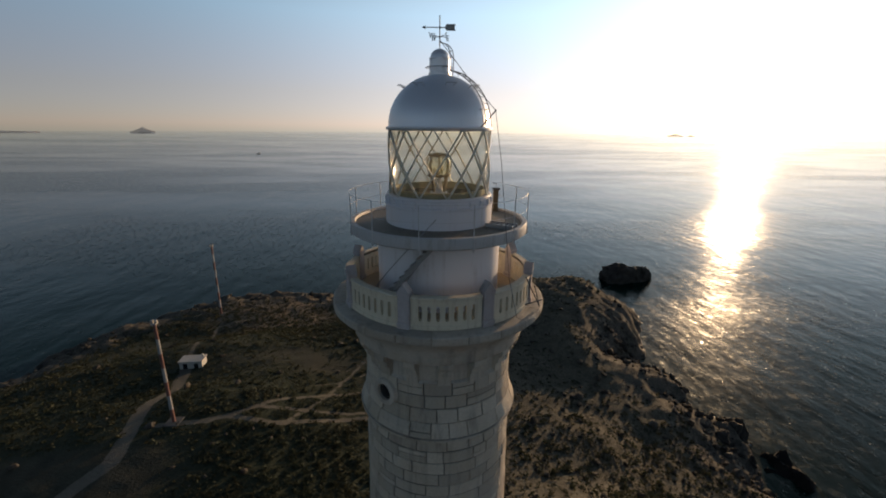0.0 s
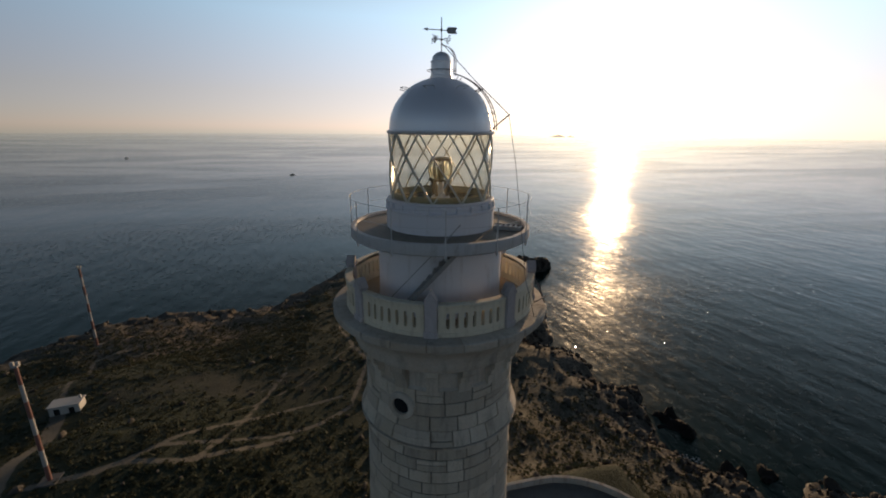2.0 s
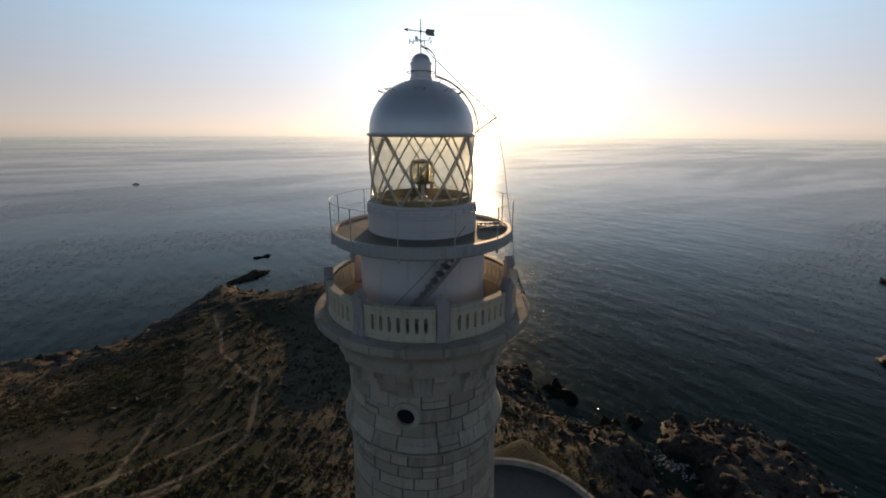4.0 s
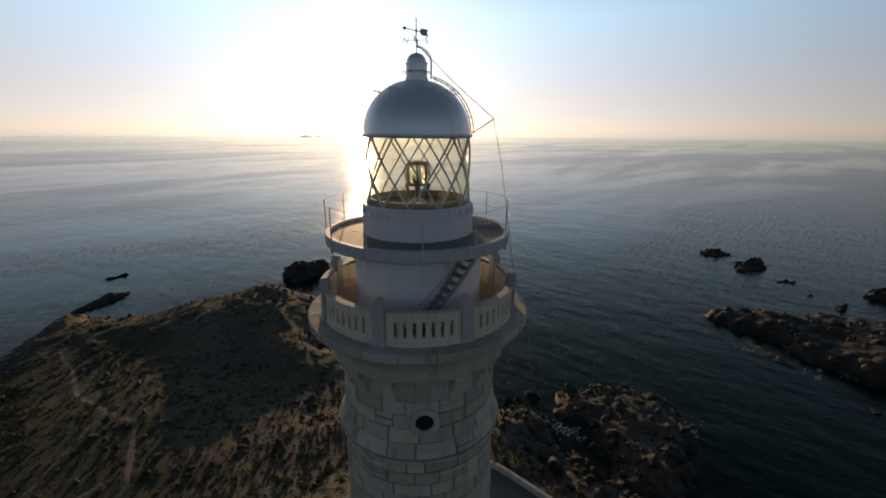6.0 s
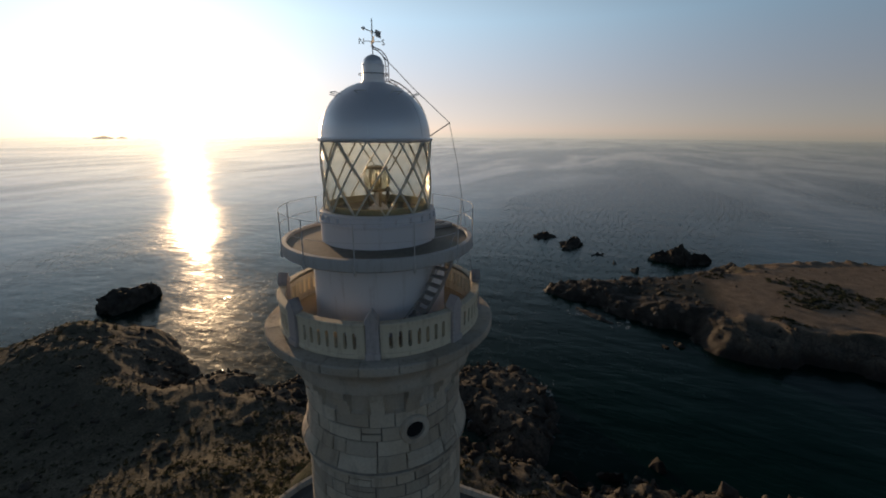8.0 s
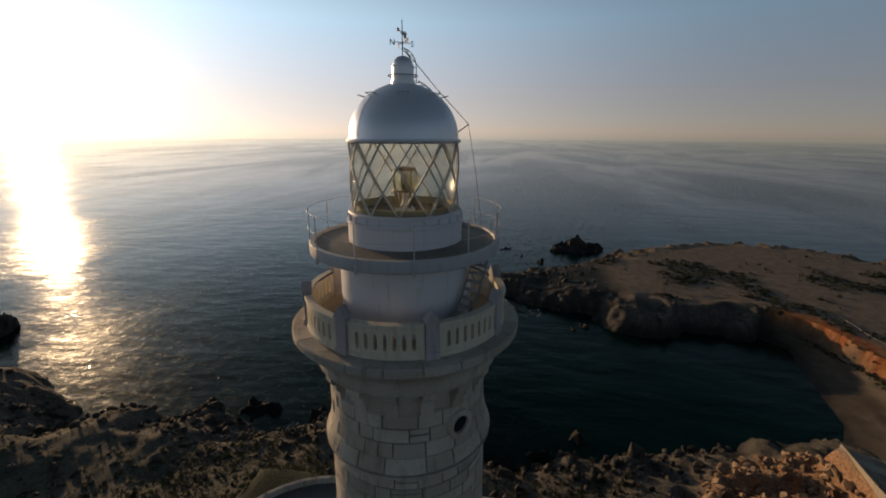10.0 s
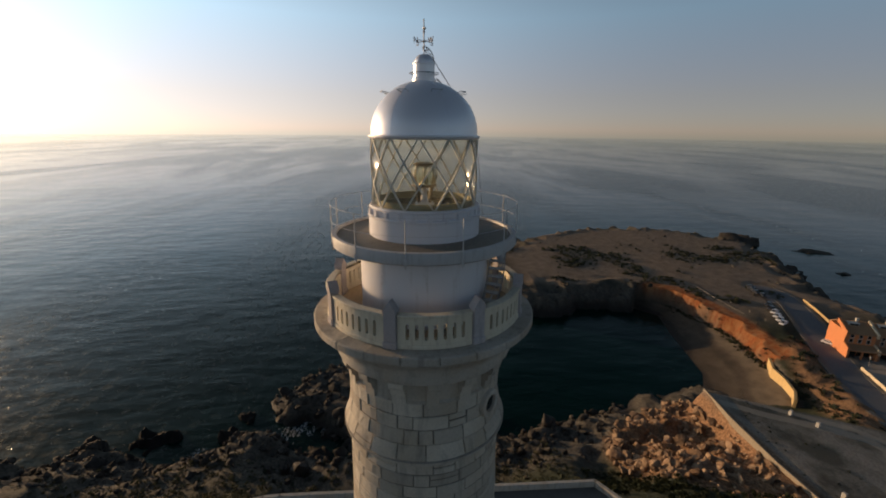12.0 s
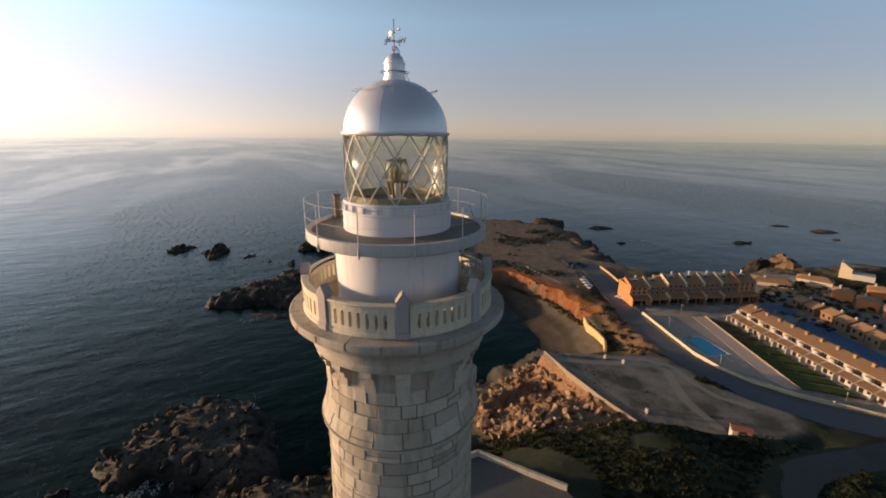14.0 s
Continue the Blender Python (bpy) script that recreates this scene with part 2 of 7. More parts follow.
    n = k.bump(fine, 0.9, 0.32, k.bump(mid, 0.5, 0.6))
    return k.done(tone, k.math('SUBTRACT', 0.95, k.math('MULTIPLY', wet, 0.4)), 0, n, 1.24)


def rock_mat(name, dark, light):
    k = Nodes(name)
    fine, mid = k.noise(1.6, 7, 0.7), k.noise(0.25, 4)
    per = k.island()
    tone = k.mix(k.ramp(fine, (0.3, 0.0), (0.72, 1.0)), dark, light)
    tone = k.mix(k.ramp(per, (0.0, 0.0), (0.55, 0.1), (1.0, 0.75)), tone, tuple(c * g for c, g in zip(light, (1.25, 1.28, 1.32))))
    tone = k.mix(k.ramp(per, (0.12, 0.6), (0.3, 0.0)), tone, dark)
    tone = k.mix(k.ramp(mid, (0.4, 0.0), (0.65, 0.5)), tone, tuple(c * 0.5 for c in dark))
    return k.done(tone, 0.88, 0, k.bump(fine, 0.9, 0.25, k.bump(mid, 0.7, 0.9)), 1.28)


def leaf_mat(name, dark, light):
    k = Nodes(name)
    tone = k.mix(k.island(), dark, light)
    tone = k.mix(k.ramp(k.noise(0.08), (0.35, 0.0), (0.7, 0.6)), tone, (light[0] * 1.15, light[1] * 0.9, light[2] * 0.85))
    k.done(tone, 0.8, ior=1.25)
    # thin leaves let some light through
    thin, blend = k.n.new("ShaderNodeBsdfTranslucent"), k.n.new("ShaderNodeMixShader")
    k.put(thin.inputs[0], tone)
    blend.inputs[0].default_value = 0.2
    k.l.new(k.bsdf.outputs[0], blend.inputs[1])
    k.l.new(thin.outputs[0], blend.inputs[2])
    k.l.new(blend.outputs[0], k.n["Material Output"].inputs[0])
    return k.mat


def glass_mat():
    """Thin curved glass: clear, glossier at a slant, with a faint film of salt."""
    k = Nodes("lantern_glass")
    n, l = k.n, k.l
    clear, gloss, film = n.new("ShaderNodeBsdfTransparent"), n.new("ShaderNodeBsdfGlossy"), n.new("ShaderNodeBsdfDiffuse")
    clear.inputs[0].default_value = (0.97, 0.97, 0.94, 1)
    gloss.inputs["Roughness"].default_value = 0.2
    film.inputs[0].default_value = (0.6, 0.6, 0.52, 1)
    through_film, salt = n.new("ShaderNodeBsdfTranslucent"), n.new("ShaderNodeMixShader")
    through_film.inputs[0].default_value = (0.75, 0.72, 0.55, 1)
    salt.inputs[0].default_value = 0.6
    l.new(film.outputs[0], salt.inputs[1])
    l.new(through_film.outputs[0], salt.inputs[2])
    slant = n.new("ShaderNodeLayerWeight")
    slant.inputs[0].default_value = 0.5
    shine = k.math('ADD', k.math('MULTIPLY', k.math('POWER', slant.outputs["Facing"], 4.0), 0.55), 0.05)
    a, b = n.new("ShaderNodeMixShader"), n.new("ShaderNodeMixShader")
    k.put(a.inputs[0], k.ramp(k.noise(1.4, 5, 0.65), (0.4, 0.025), (0.75, 0.085)))
    l.new(clear.outputs[0], a.inputs[1])
    l.new(salt.outputs[0], a.inputs[2])
    l.new(shine, b.inputs[0])
    l.new(a.outputs[0], b.inputs[1])
    l.new(gloss.outputs[0], b.inputs[2])
    l.new(b.outputs[0], n["Material Output"].inputs[0])
    n.remove(k.bsdf)
    return k.mat


M = {}
M["sea"] = water_mat()
M["ground"] = ground_mat()
M["block"] = stone("limestone_block", (0.41, 0.36, 0.295), (0.68, 0.615, 0.505), (0.48, 0.385, 0.27))
M["trim"] = stone("limestone_trim", (0.43, 0.39, 0.33), (0.60, 0.55, 0.47), (0.41, 0.30, 0.19), 0.8)
M["mortar"] = stone("mortar_joint", (0.09, 0.082, 0.075), (0.13, 0.12, 0.108), (0.08, 0.072, 0.065), 2)
M["pillar"] = stone("pillar_stone", (0.44, 0.40, 0.40), (0.56, 0.52, 0.52), (0.40, 0.33, 0.29), 0.8)
M["balustrade"] = painted("balustrade_paint", (0.68, 0.61, 0.47), (0.32, 0.24, 0.15), 0.75, 0.5, 1.2)
M["drum"] = painted("drum_paint", (0.73, 0.72, 0.745), (0.36, 0.31, 0.27), 0.6, 0.56, 0.7)
M["deck"] = painted("deck_paint", (0.50, 0.49, 0.48), (0.25, 0.21, 0.17), 0.6, 0.48, 1.4)
M["deck_floor"] = painted("deck_walk_coating", (0.20, 0.175, 0.14), (0.10, 0.085, 0.065), 0.7, 0.42, 1.2)
M["floor"] = painted("gallery_floor_plaster", (0.42, 0.34, 0.24), (0.2, 0.15, 0.1), 0.85, 0.5, 1.6)
M["dome"] = painted("dome_silver_paint", (0.88, 0.87, 0.90), (0.65, 0.62, 0.60), 0.38, 0.62, 0.8, 0.45)
M["bars"] = painted("glazing_bar_paint", (0.62, 0.62, 0.56), (0.3, 0.24, 0.16), 0.5, 0.52, 3)
M["metal"] = painted("galvanised_metal", (0.36, 0.36, 0.36), (0.22, 0.15, 0.09), 0.5, 0.5, 4, 0.6)
M["dark_metal"] = painted("dark_iron", (0.10, 0.10, 0.11), (0.2, 0.11, 0.06), 0.55, 0.5, 4, 0.5)
M["brass_dark"] = painted("weathered_bronze", (0.14, 0.11, 0.07), (0.07, 0.05, 0.03), 0.6, 0.5, 3, 0.3)
M["rail_paint"] = painted("pale_rail_paint", (0.58, 0.57, 0.56), (0.32, 0.26, 0.2), 0.5, 0.52, 4)
M["glass"] = glass_mat()
M["rock"] = rock_mat("shore_rock", (0.026, 0.023, 0.020), (0.092, 0.080, 0.066))
M["wet_rock"] = rock_mat("wet_shore_rock", (0.013, 0.012, 0.011), (0.056, 0.049, 0.041))
M["dry_rock"] = rock_mat("cape_stone", (0.038, 0.034, 0.028), (0.115, 0.100, 0.080))
M["quarry"] = rock_mat("quarry_boulder", (0.11, 0.062, 0.036), (0.46, 0.31, 0.19))
M["shrub"] = leaf_mat("scrub_leaf", (0.032, 0.042, 0.024), (0.064, 0.072, 0.044))
# dark green leaf with the slope's shade put into its colour
M["bush"] = leaf_mat("shaded_bush_leaf", (0.012, 0.020, 0.009), (0.030, 0.038, 0.018))
# near-black that paints the shade inside openings
M["unlit"] = Nodes("unlit_interior").done((0.014, 0.013, 0.012), 0.95)
M["red_band"] = painted("mast_red", (0.19, 0.098, 0.082), (0.15, 0.07, 0.05), 0.5, 0.5, 1)
M["white_band"] = painted("mast_white", (0.36, 0.36, 0.35), (0.35, 0.3, 0.25), 0.5, 0.5, 1)
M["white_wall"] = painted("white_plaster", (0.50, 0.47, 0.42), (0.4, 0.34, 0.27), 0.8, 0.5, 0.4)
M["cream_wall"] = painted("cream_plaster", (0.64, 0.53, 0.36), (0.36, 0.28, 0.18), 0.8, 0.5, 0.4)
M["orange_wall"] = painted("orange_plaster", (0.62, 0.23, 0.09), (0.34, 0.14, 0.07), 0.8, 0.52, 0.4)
M["tile"] = painted("clay_roof_tile", (0.36, 0.215, 0.115), (0.16, 0.10, 0.06), 0.85, 0.45, 0.8)
M["tile_red"] = painted("red_roof_tile", (0.33, 0.13, 0.07), (0.16, 0.075, 0.045), 0.85, 0.45, 0.8)
M["window"] = Nodes("dark_window").done((0.02, 0.022, 0.025), 0.12)
M["asphalt"] = painted("asphalt", (0.12, 0.125, 0.135), (0.07, 0.07, 0.07), 0.85, 0.5, 0.15)
M["paving"] = painted("terrace_paving", (0.125, 0.118, 0.105), (0.07, 0.065, 0.058), 0.85, 0.5, 0.15)
M["lane"] = painted("lane_asphalt", (0.050, 0.052, 0.056), (0.03, 0.03, 0.03), 0.85, 0.5, 0.15)
M["yard"] = painted("yard_paving", (0.40, 0.335, 0.275), (0.26, 0.215, 0.175), 0.85, 0.5, 0.15)
M["pink"] = painted("pink_paving", (0.58, 0.44, 0.36), (0.42, 0.30, 0.24), 0.85, 0.5, 0.3)
M["blue_paving"] = painted("blue_grey_paving", (0.07, 0.15, 0.28), (0.05, 0.09, 0.15), 0.7, 0.5, 0.2)
M["pool"] = painted("pool_lining", (0.006, 0.33, 0.52), (0.006, 0.27, 0.45), 0.3, 0.6, 0.4)
M["lawn"] = leaf_mat("lawn_grass", (0.05, 0.095, 0.02), (0.10, 0.16, 0.04))
M["dry_lawn"] = leaf_mat("dry_grass", (0.085, 0.085, 0.045), (0.15, 0.135, 0.08))
M["yellow_wall"] = painted("ochre_wall", (0.60, 0.42, 0.19), (0.35, 0.22, 0.1), 0.85, 0.5, 0.4)


# ---- helpers of this scene ----
def mesh_of(bm, name, material, smooth=False):
    me = bpy.data.meshes.new(name)
    bm.to_mesh(me)
    bm.free()
    for mat in material if isinstance(material, (list, tuple)) else [material]:
        me.materials.append(mat)
    if smooth:
        me.shade_smooth()
    return me


def part(name, bm, material, parent, label="", smooth=False):
    ob = new(name, mesh_of(bm, name, material, smooth))
    ob.parent = parent
    return tagged(ob, label)


def thing(name, at=(0, 0, 0), rz=0.0, **tags):
    ob = new(name)
    ob.empty_display_size = 0.2
    ob.matrix_world = pose(*at, 0, 0, rz)
    return tagged(ob, **tags)


def polar(r, deg, z):
    return Vector((r * math.cos(radians(deg)), r * math.sin(radians(deg)), z))


def box(bm, x0, x1, y0, y1, z0, z1, bevel=0.0):
    made = bmesh.ops.create_cube(bm, size=1, matrix=Matrix.LocRotScale(((x0 + x1) / 2, (y0 + y1) / 2, (z0 + z1) / 2), None, (x1 - x0, y1 - y0, z1 - z0)))
    if bevel:
        edges = {e for v in made["verts"] for e in v.link_edges}
        bmesh.ops.bevel(bm, geom=list(edges), offset=bevel, segments=1, affect='EDGES')
    return bm


def boxed(*a, bevel=0.0):
    return box(bmesh.new(), *a, bevel=bevel)


def tube(bm, points, radius, sides=8, closed=False):
    """A round bar along points."""
    pts = [Vector(p) for p in points]
    rings, n = [], len(pts)
    for i, p in enumerate(pts):
        a, b = (pts[(i - 1) % n], pts[(i + 1) % n]) if closed else (pts[max(i - 1, 0)], pts[min(i + 1, n - 1)])
        d = (b - a).normalized()
        u = d.cross(Vector((0, 0, 1)) if abs(d.z) < 0.95 else Vector((1, 0, 0))).normalized()
        w = u.cross(d)
        rings.append([bm.verts.new(p + radius * (math.cos(q) * u + math.sin(q) * w)) for q in (2 * math.pi * k / sides for k in range(sides))])
    for i in range(n if closed else n - 1):
        a, b = rings[i], rings[(i + 1) % n]
        for k in range(sides):
            bm.faces.new((a[k], a[(k + 1) % sides], b[(k + 1) % sides], b[k]))
    if not closed:
        bm.faces.new(rings[0][::-1])
        bm.faces.new(rings[-1])
    return bm


def lathe(profile, segs=96):
    """A closed turned body from (r, z) pairs round the z axis; the profile runs from inside bottom round to inside top."""
    bm = bmesh.new()
    rings = []
    for r, z in profile:
        rings.append([bm.verts.new((0, 0, z))] if r < 1e-6 else [bm.verts.new(polar(r, 360 * k / segs, z)) for k in range(segs)])
    for a, b in zip(rings, rings[1:]):
        for k in range(segs):
            q = [a[k % len(a)], a[(k + 1) % len(a)], b[(k + 1) % len(b)], b[k % len(b)]]
            q = [v for i, v in enumerate(q) if v not in q[:i]]
            if len(q) > 2:
                bm.faces.new(q)
    bmesh.ops.recalc_face_normals(bm, faces=bm.faces)
    return bm


def sharp(ob, degrees=35):
    ob.data.shade_smooth()
    ob.data.set_sharp_from_angle(angle=radians(degrees))
    return ob


def arc_block(r0, r1, a0, a1, z0, z1, steps=3, chamfer=0.012):
    """A curved block with chamfered outer edges; angles in degrees."""
    bm = bmesh.new()
    da = math.degrees(chamfer / r1)
    rows = [(r0, a0, a1, z0, z1), (r1 - chamfer, a0, a1, z0, z1), (r1, a0 + da, a1 - da, z0 + chamfer, z1 - chamfer)]
    loops = []
    for r, b0, b1, c0, c1 in rows:
        low = [bm.verts.new(polar(r, b0 + (b1 - b0) * i / steps, c0)) for i in range(steps + 1)]
        top = [bm.verts.new(polar(r, b1 + (b0 - b1) * i / steps, c1)) for i in range(steps + 1)]
        loops.append(low + top)
    n = len(loops[0])
    for a, b in zip(loops, loops[1:]):
        for k in range(n):
            bm.faces.new((a[k], a[(k + 1) % n], b[(k + 1) % n], b[k]))
    f = loops[-1]
    for i in range(steps):
        bm.faces.new((f[i], f[i + 1], f[n - 2 - i], f[n - 1 - i]))
    return bm


# ---- the ground: a cape with a bay, and the sea ----
COAST_CAPE = [(-420, -60), (-190, -20), (-150, 60), (-139, 106), (-131, 142), (-118, 160), (-102, 177), (-77, 184), (-52, 179), (-31, 181), (-20, 198),
              (-10, 216), (3, 226), (14, 206), (28, 192), (46, 184), (64, 183), (76, 179), (85, 167), (84, 155), (80, 139), (68, 124), (64, 112)]
COAST_EAST = [(72, 104), (77, 90), (81, 77), (75, 63), (78, 54), (83, 40), (78, 32), (74, 20), (74, 13), (77, 3), (76, -11), (81, -20), (78, -28), (82, -42), (88, -57), (95, -73), (104, -94)]
COAST_BAY = [(113, -100), (127, -103), (142, -106), (160, -111), (169, -104), (172, -92), (169, -72), (164, -58), (168, -46), (178, -42), (186, -30), (189, -20), (194, -7), (201, 7), (213, 22), (221, 13), (224, 2), (232, -12), (238, -25), (241, -40), (262, -60), (284, -84), (303, -120), (314, -160), (303, -198), (262, -238), (228, -228), (192, -210), (161, -199)]
COAST_NORTH = [(148, -202), (134, -207), (121, -226), (114, -246), (118, -266), (104, -292), (100, -318), (88, -342), (60, -380), (-50, -450), (-160, -560), (-420, -640)]
COAST = np.array(COAST_CAPE + COAST_EAST + COAST_BAY + COAST_NORTH, float)
BEACH = np.array([(102, -86), (127, -92), (160, -101), (178, -108), (170, -122), (147, -127), (129, -127), (109, -123), (94, -118), (84, -112), (92, -98)], float)
LOT = np.array([(82, -78), (72, -100), (65, -114), (48, -117), (33, -121), (27, -112), (29, -95), (41, -78)], float)

GX, GY, STEP = (-230.0, 330.0), (-400.0, 240.0), 1.0
nx, ny = int((GX[1] - GX[0]) / STEP) + 1, int((GY[1] - GY[0]) / STEP) + 1
xs, ys = GX[0] + STEP * np.arange(nx), GY[0] + STEP * np.arange(ny)
PX, PY = np.meshgrid(xs, ys)


def line_far(px, py, pts, closed=False):
    """The distance from each place to a line of points."""
    best = np.full(px.shape, 1e9)
    pts = np.asarray(pts, float)
    ends = np.roll(pts, -1, 0) if closed else pts[1:]
    for (ax, ay), (bx, by) in zip(pts if closed else pts[:-1], ends):
        dx, dy = bx - ax, by - ay
        t = np.clip(((px - ax) * dx + (py - ay) * dy) / (dx * dx + dy * dy), 0, 1)
        best = np.minimum(best, (px - ax - t * dx) ** 2 + (py - ay - t * dy) ** 2)
    return np.sqrt(best)


def within(px, py, poly):
    inside = np.zeros(px.shape, bool)
    for (ax, ay), (bx, by) in zip(poly, np.roll(poly, -1, 0)):
        if ay != by:
            inside ^= ((ay > py) != (by > py)) & (px < (bx - ax) * (py - ay) / (by - ay) + ax)
    return inside


def lattice(px, py, size, seed):
    """Smooth noise between -1 and 1 with bumps about size metres wide."""
    rng = np.random.RandomState(seed)
    table = rng.uniform(-1, 1, (256, 256))
    u, v = px / size + 900.0, py / size + 900.0
    i, j = np.floor(u).astype(int), np.floor(v).astype(int)
    fu, fv = u - i, v - j
    fu, fv = fu * fu * (3 - 2 * fu), fv * fv * (3 - 2 * fv)
    g = lambda a, b: table[a % 256, b % 256]
    return (g(i, j) * (1 - fu) + g(i + 1, j) * fu) * (1 - fv) + (g(i, j + 1) * (1 - fu) + g(i + 1, j + 1) * fu) * fv


def fractal(px, py, size, octaves, seed, gain=0.5):
    total, amp = np.zeros(px.shape), 1.0
    for o in range(octaves):
        total += amp * lattice(px, py, size / 2 ** o, seed + o)
        amp *= gain
    return total


def ridged(px, py, size, octaves, seed):
    total, amp = np.zeros(px.shape), 1.0
    for o in range(octaves):
        total += amp * (1 - 2 * np.abs(lattice(px, py, size / 2 ** o, seed + o)))
        amp *= 0.5
    return total


# heights of the land well inside the coast: x, y, z, and how fast it rises from the water
LAND = [(0, 0, 30, 14), (35, 30, 29, 10), (35, -25, 28, 10), (-55, 62, 22, 22), (-70, 92, 17, 24), (-92, 140, 7, 30), (-60, 158, 7, 30), (0, 100, 16, 22), (-5, 150, 13, 20), (48, 150, 16, 8),
        (38, 166, 15, 8), (50, 164, 14, 6), (54, 174, 7, 8), (66, 170, 6, 6), (75, 162, 5, 5), (83, 165, 3, 5), (60, 150, 15, 5), (70, 148, 10, 4), (62, 132, 12, 4), (58, 114, 10, 3), (50, 100, 13, 10), (42, 85, 13, 12), (36, 62, 17, 14), (46, 57, 14.5, 14), (50, 70, 12, 14), (58, 56, 10.5, 14), (60, 20, 7, 10), (60, -12, 7, 10), (62, -44, 9, 12), (46, -52, 19, 16), (37, -46, 23, 14),
        (70, -66, 10, 16), (62, -95, 14, 12), (30, -90, 18, 12), (26, -62, 24, 14), (8, -85, 23, 14), (-20, -70, 27, 14), (46, -113, 11, 10), (28, -113, 12, 10), (62, -114, 11, 8), (92, -92, 3, 6), (88, -104, 4, 6)]
LAND += [(104, 24, 4.2, 2.5), (96, 12, 3.4, 2.5), (108, 33, 3.2, 2.5), (100, -136, 10, 8), (55, -140, 10, 8), (22, -140, 11, 8), (150, -150, 10, 6), (190, -150, 11, 6), (235, -180, 9, 7), (182, -66, 11, 13), (222, -72, 10, 7), (262, -120, 8, 8), (213, 1, 7.5, 4), (204, 8, 3.5, 4), (200, -14, 4.5, 4), (222, -16, 6, 5), (187, -38, 8.5, 3), (205, -34, 6, 5), (216, 16, 2.5, 4),
         (60, -200, 10, 8), (85, -262, 8, 8), (-60, -150, 18, 10), (-100, 20, 20, 24), (-140, -100, 12, 16), (115, -290, 13, 6)]
land = np.array(LAND, float)
INSIDE = within(PX, PY, COAST)
jag = fractal(PX, PY, 14, 3, 11) * 3.2
DIST = line_far(PX, PY, COAST, True) * np.where(INSIDE, 1, -1) + jag
# a low rock shelf just off the eastern shore
SHELF = np.array([(84, 6), (98, 7), (110, 9), (117, 17), (116, 26), (110, 35), (104, 42), (97, 38), (94, 29), (87, 23), (82, 14)], float)
shelf_far = line_far(PX, PY, SHELF, True) * np.where(within(PX, PY, SHELF), 1, -1) + jag * 0.5
DIST = np.maximum(DIST, shelf_far)
w = np.zeros(PX.shape)
base, rise = np.zeros(PX.shape), np.zeros(PX.shape)
for lx, ly, lz, lr in land:
    q = 1.0 / (((PX - lx) ** 2 + (PY - ly) ** 2) / 100 + 0.6) ** 1.7
    w += q
    base += q * lz
    rise += q * lr
base, rise = base / w, rise / w
crag = ridged(PX, PY, 22, 4, 31)
step = DIST + crag * 2.2
HEIGHT = np.where(step > 0, base * (1 - np.exp(-np.maximum(step, 0) / rise)) + 0.5, -3 + 3.5 * np.exp(np.minimum(step, 0) / 5))
shore = np.exp(-np.maximum(DIST, 0) / 16) * (DIST > -4)
flat_point = np.clip((PX - 125) / 30, 0, 1) * np.clip((-PY - 25) / 30, 0, 1) * np.clip(DIST / 12, 0, 1)
craggy = np.exp(-np.maximum(DIST - 2, 0) / 9) * (DIST > -5)
HEIGHT += craggy * (ridged(PX, PY, 3.6, 2, 211) * 0.45 + fractal(PX, PY, 2.6, 1, 221) * 0.3)
cape_top = np.clip((PY - 36) / 8, 0, 1) * np.clip((DIST - 6) / 10, 0, 1)
HEIGHT += shore * (ridged(PX, PY, 7, 4, 51) * 1.1) + fractal(PX, PY, 9, 4, 71) * 0.45 * np.clip(DIST / 8, 0, 1) * (1 - 0.85 * flat_point) * (1 - 0.72 * cape_top)

# a rocky knob on the tip of the cape
knob = ((PX - 60) / 8.0) ** 2 + ((PY - 154) / 8.0) ** 2
HEIGHT += (5.0 * np.exp(-knob / 9) + 1.5 * np.exp(-knob ** 2)) * (1 + 0.12 * ridged(PX, PY, 6, 3, 57))
# and the broad saddle that joins it to the land behind
for hx, hy, hz, wide in ((47, 133, 4.0, 15), (41, 120, 3.4, 17), (46, 106, 2.4, 14)):
    HEIGHT += hz * np.exp(-((PX - hx) ** 2 + (PY - hy) ** 2) / wide ** 2) * np.clip(DIST / 14, 0, 1)
HEIGHT = HEIGHT * (1 - 0.75 * flat_point) + 9.8 * 0.75 * flat_point


def ease(v, lo, hi):
    t = np.clip((v - lo) / (hi - lo), 0, 1)
    return t * t * (3 - 2 * t)


# the sandy beach at the head of the bay, cut into the land below a red bank
beach_in = within(PX + 2.2 * fractal(PX, PY, 8, 3, 5), PY + 2.2 * fractal(PX, PY, 7, 3, 6), BEACH)
sea_far = line_far(PX, PY, COAST, True)
HEIGHT = np.where(beach_in, np.minimum(HEIGHT, -0.35 + 0.23 * sea_far * np.where(INSIDE, 1, -1)), HEIGHT)
# level places: the terrace, the car park, the road, the estate
def level(mask, z):
    global HEIGHT
    HEIGHT = HEIGHT * (1 - mask) + z * mask


ROAD = [(168, -170), (158, -170), (146, -165), (135, -159), (122, -151), (108, -143), (92, -134), (74, -127), (58, -124), (44, -124), (30, -131), (18, -142), (2, -160), (-20, -185)]
TRAIL_A = [(-5, 168), (-4, 145), (-5, 127), (-1, 111), (3, 101), (-3, 79), (-11, 73), (-20, 70), (-30, 69), (-40, 68), (-48, 62)]
TRAIL_B = [(-70, 92), (-66, 79), (-66, 69), (-62, 58), (-60, 51), (-63, 45), (-66, 20)]
TRAIL_C = [(-58, 61), (-50, 62), (-45, 64), (-35, 63), (-16, 69)]
TRAIL_D = [(-2, 110), (-15, 92), (-25, 84), (-33, 79)]
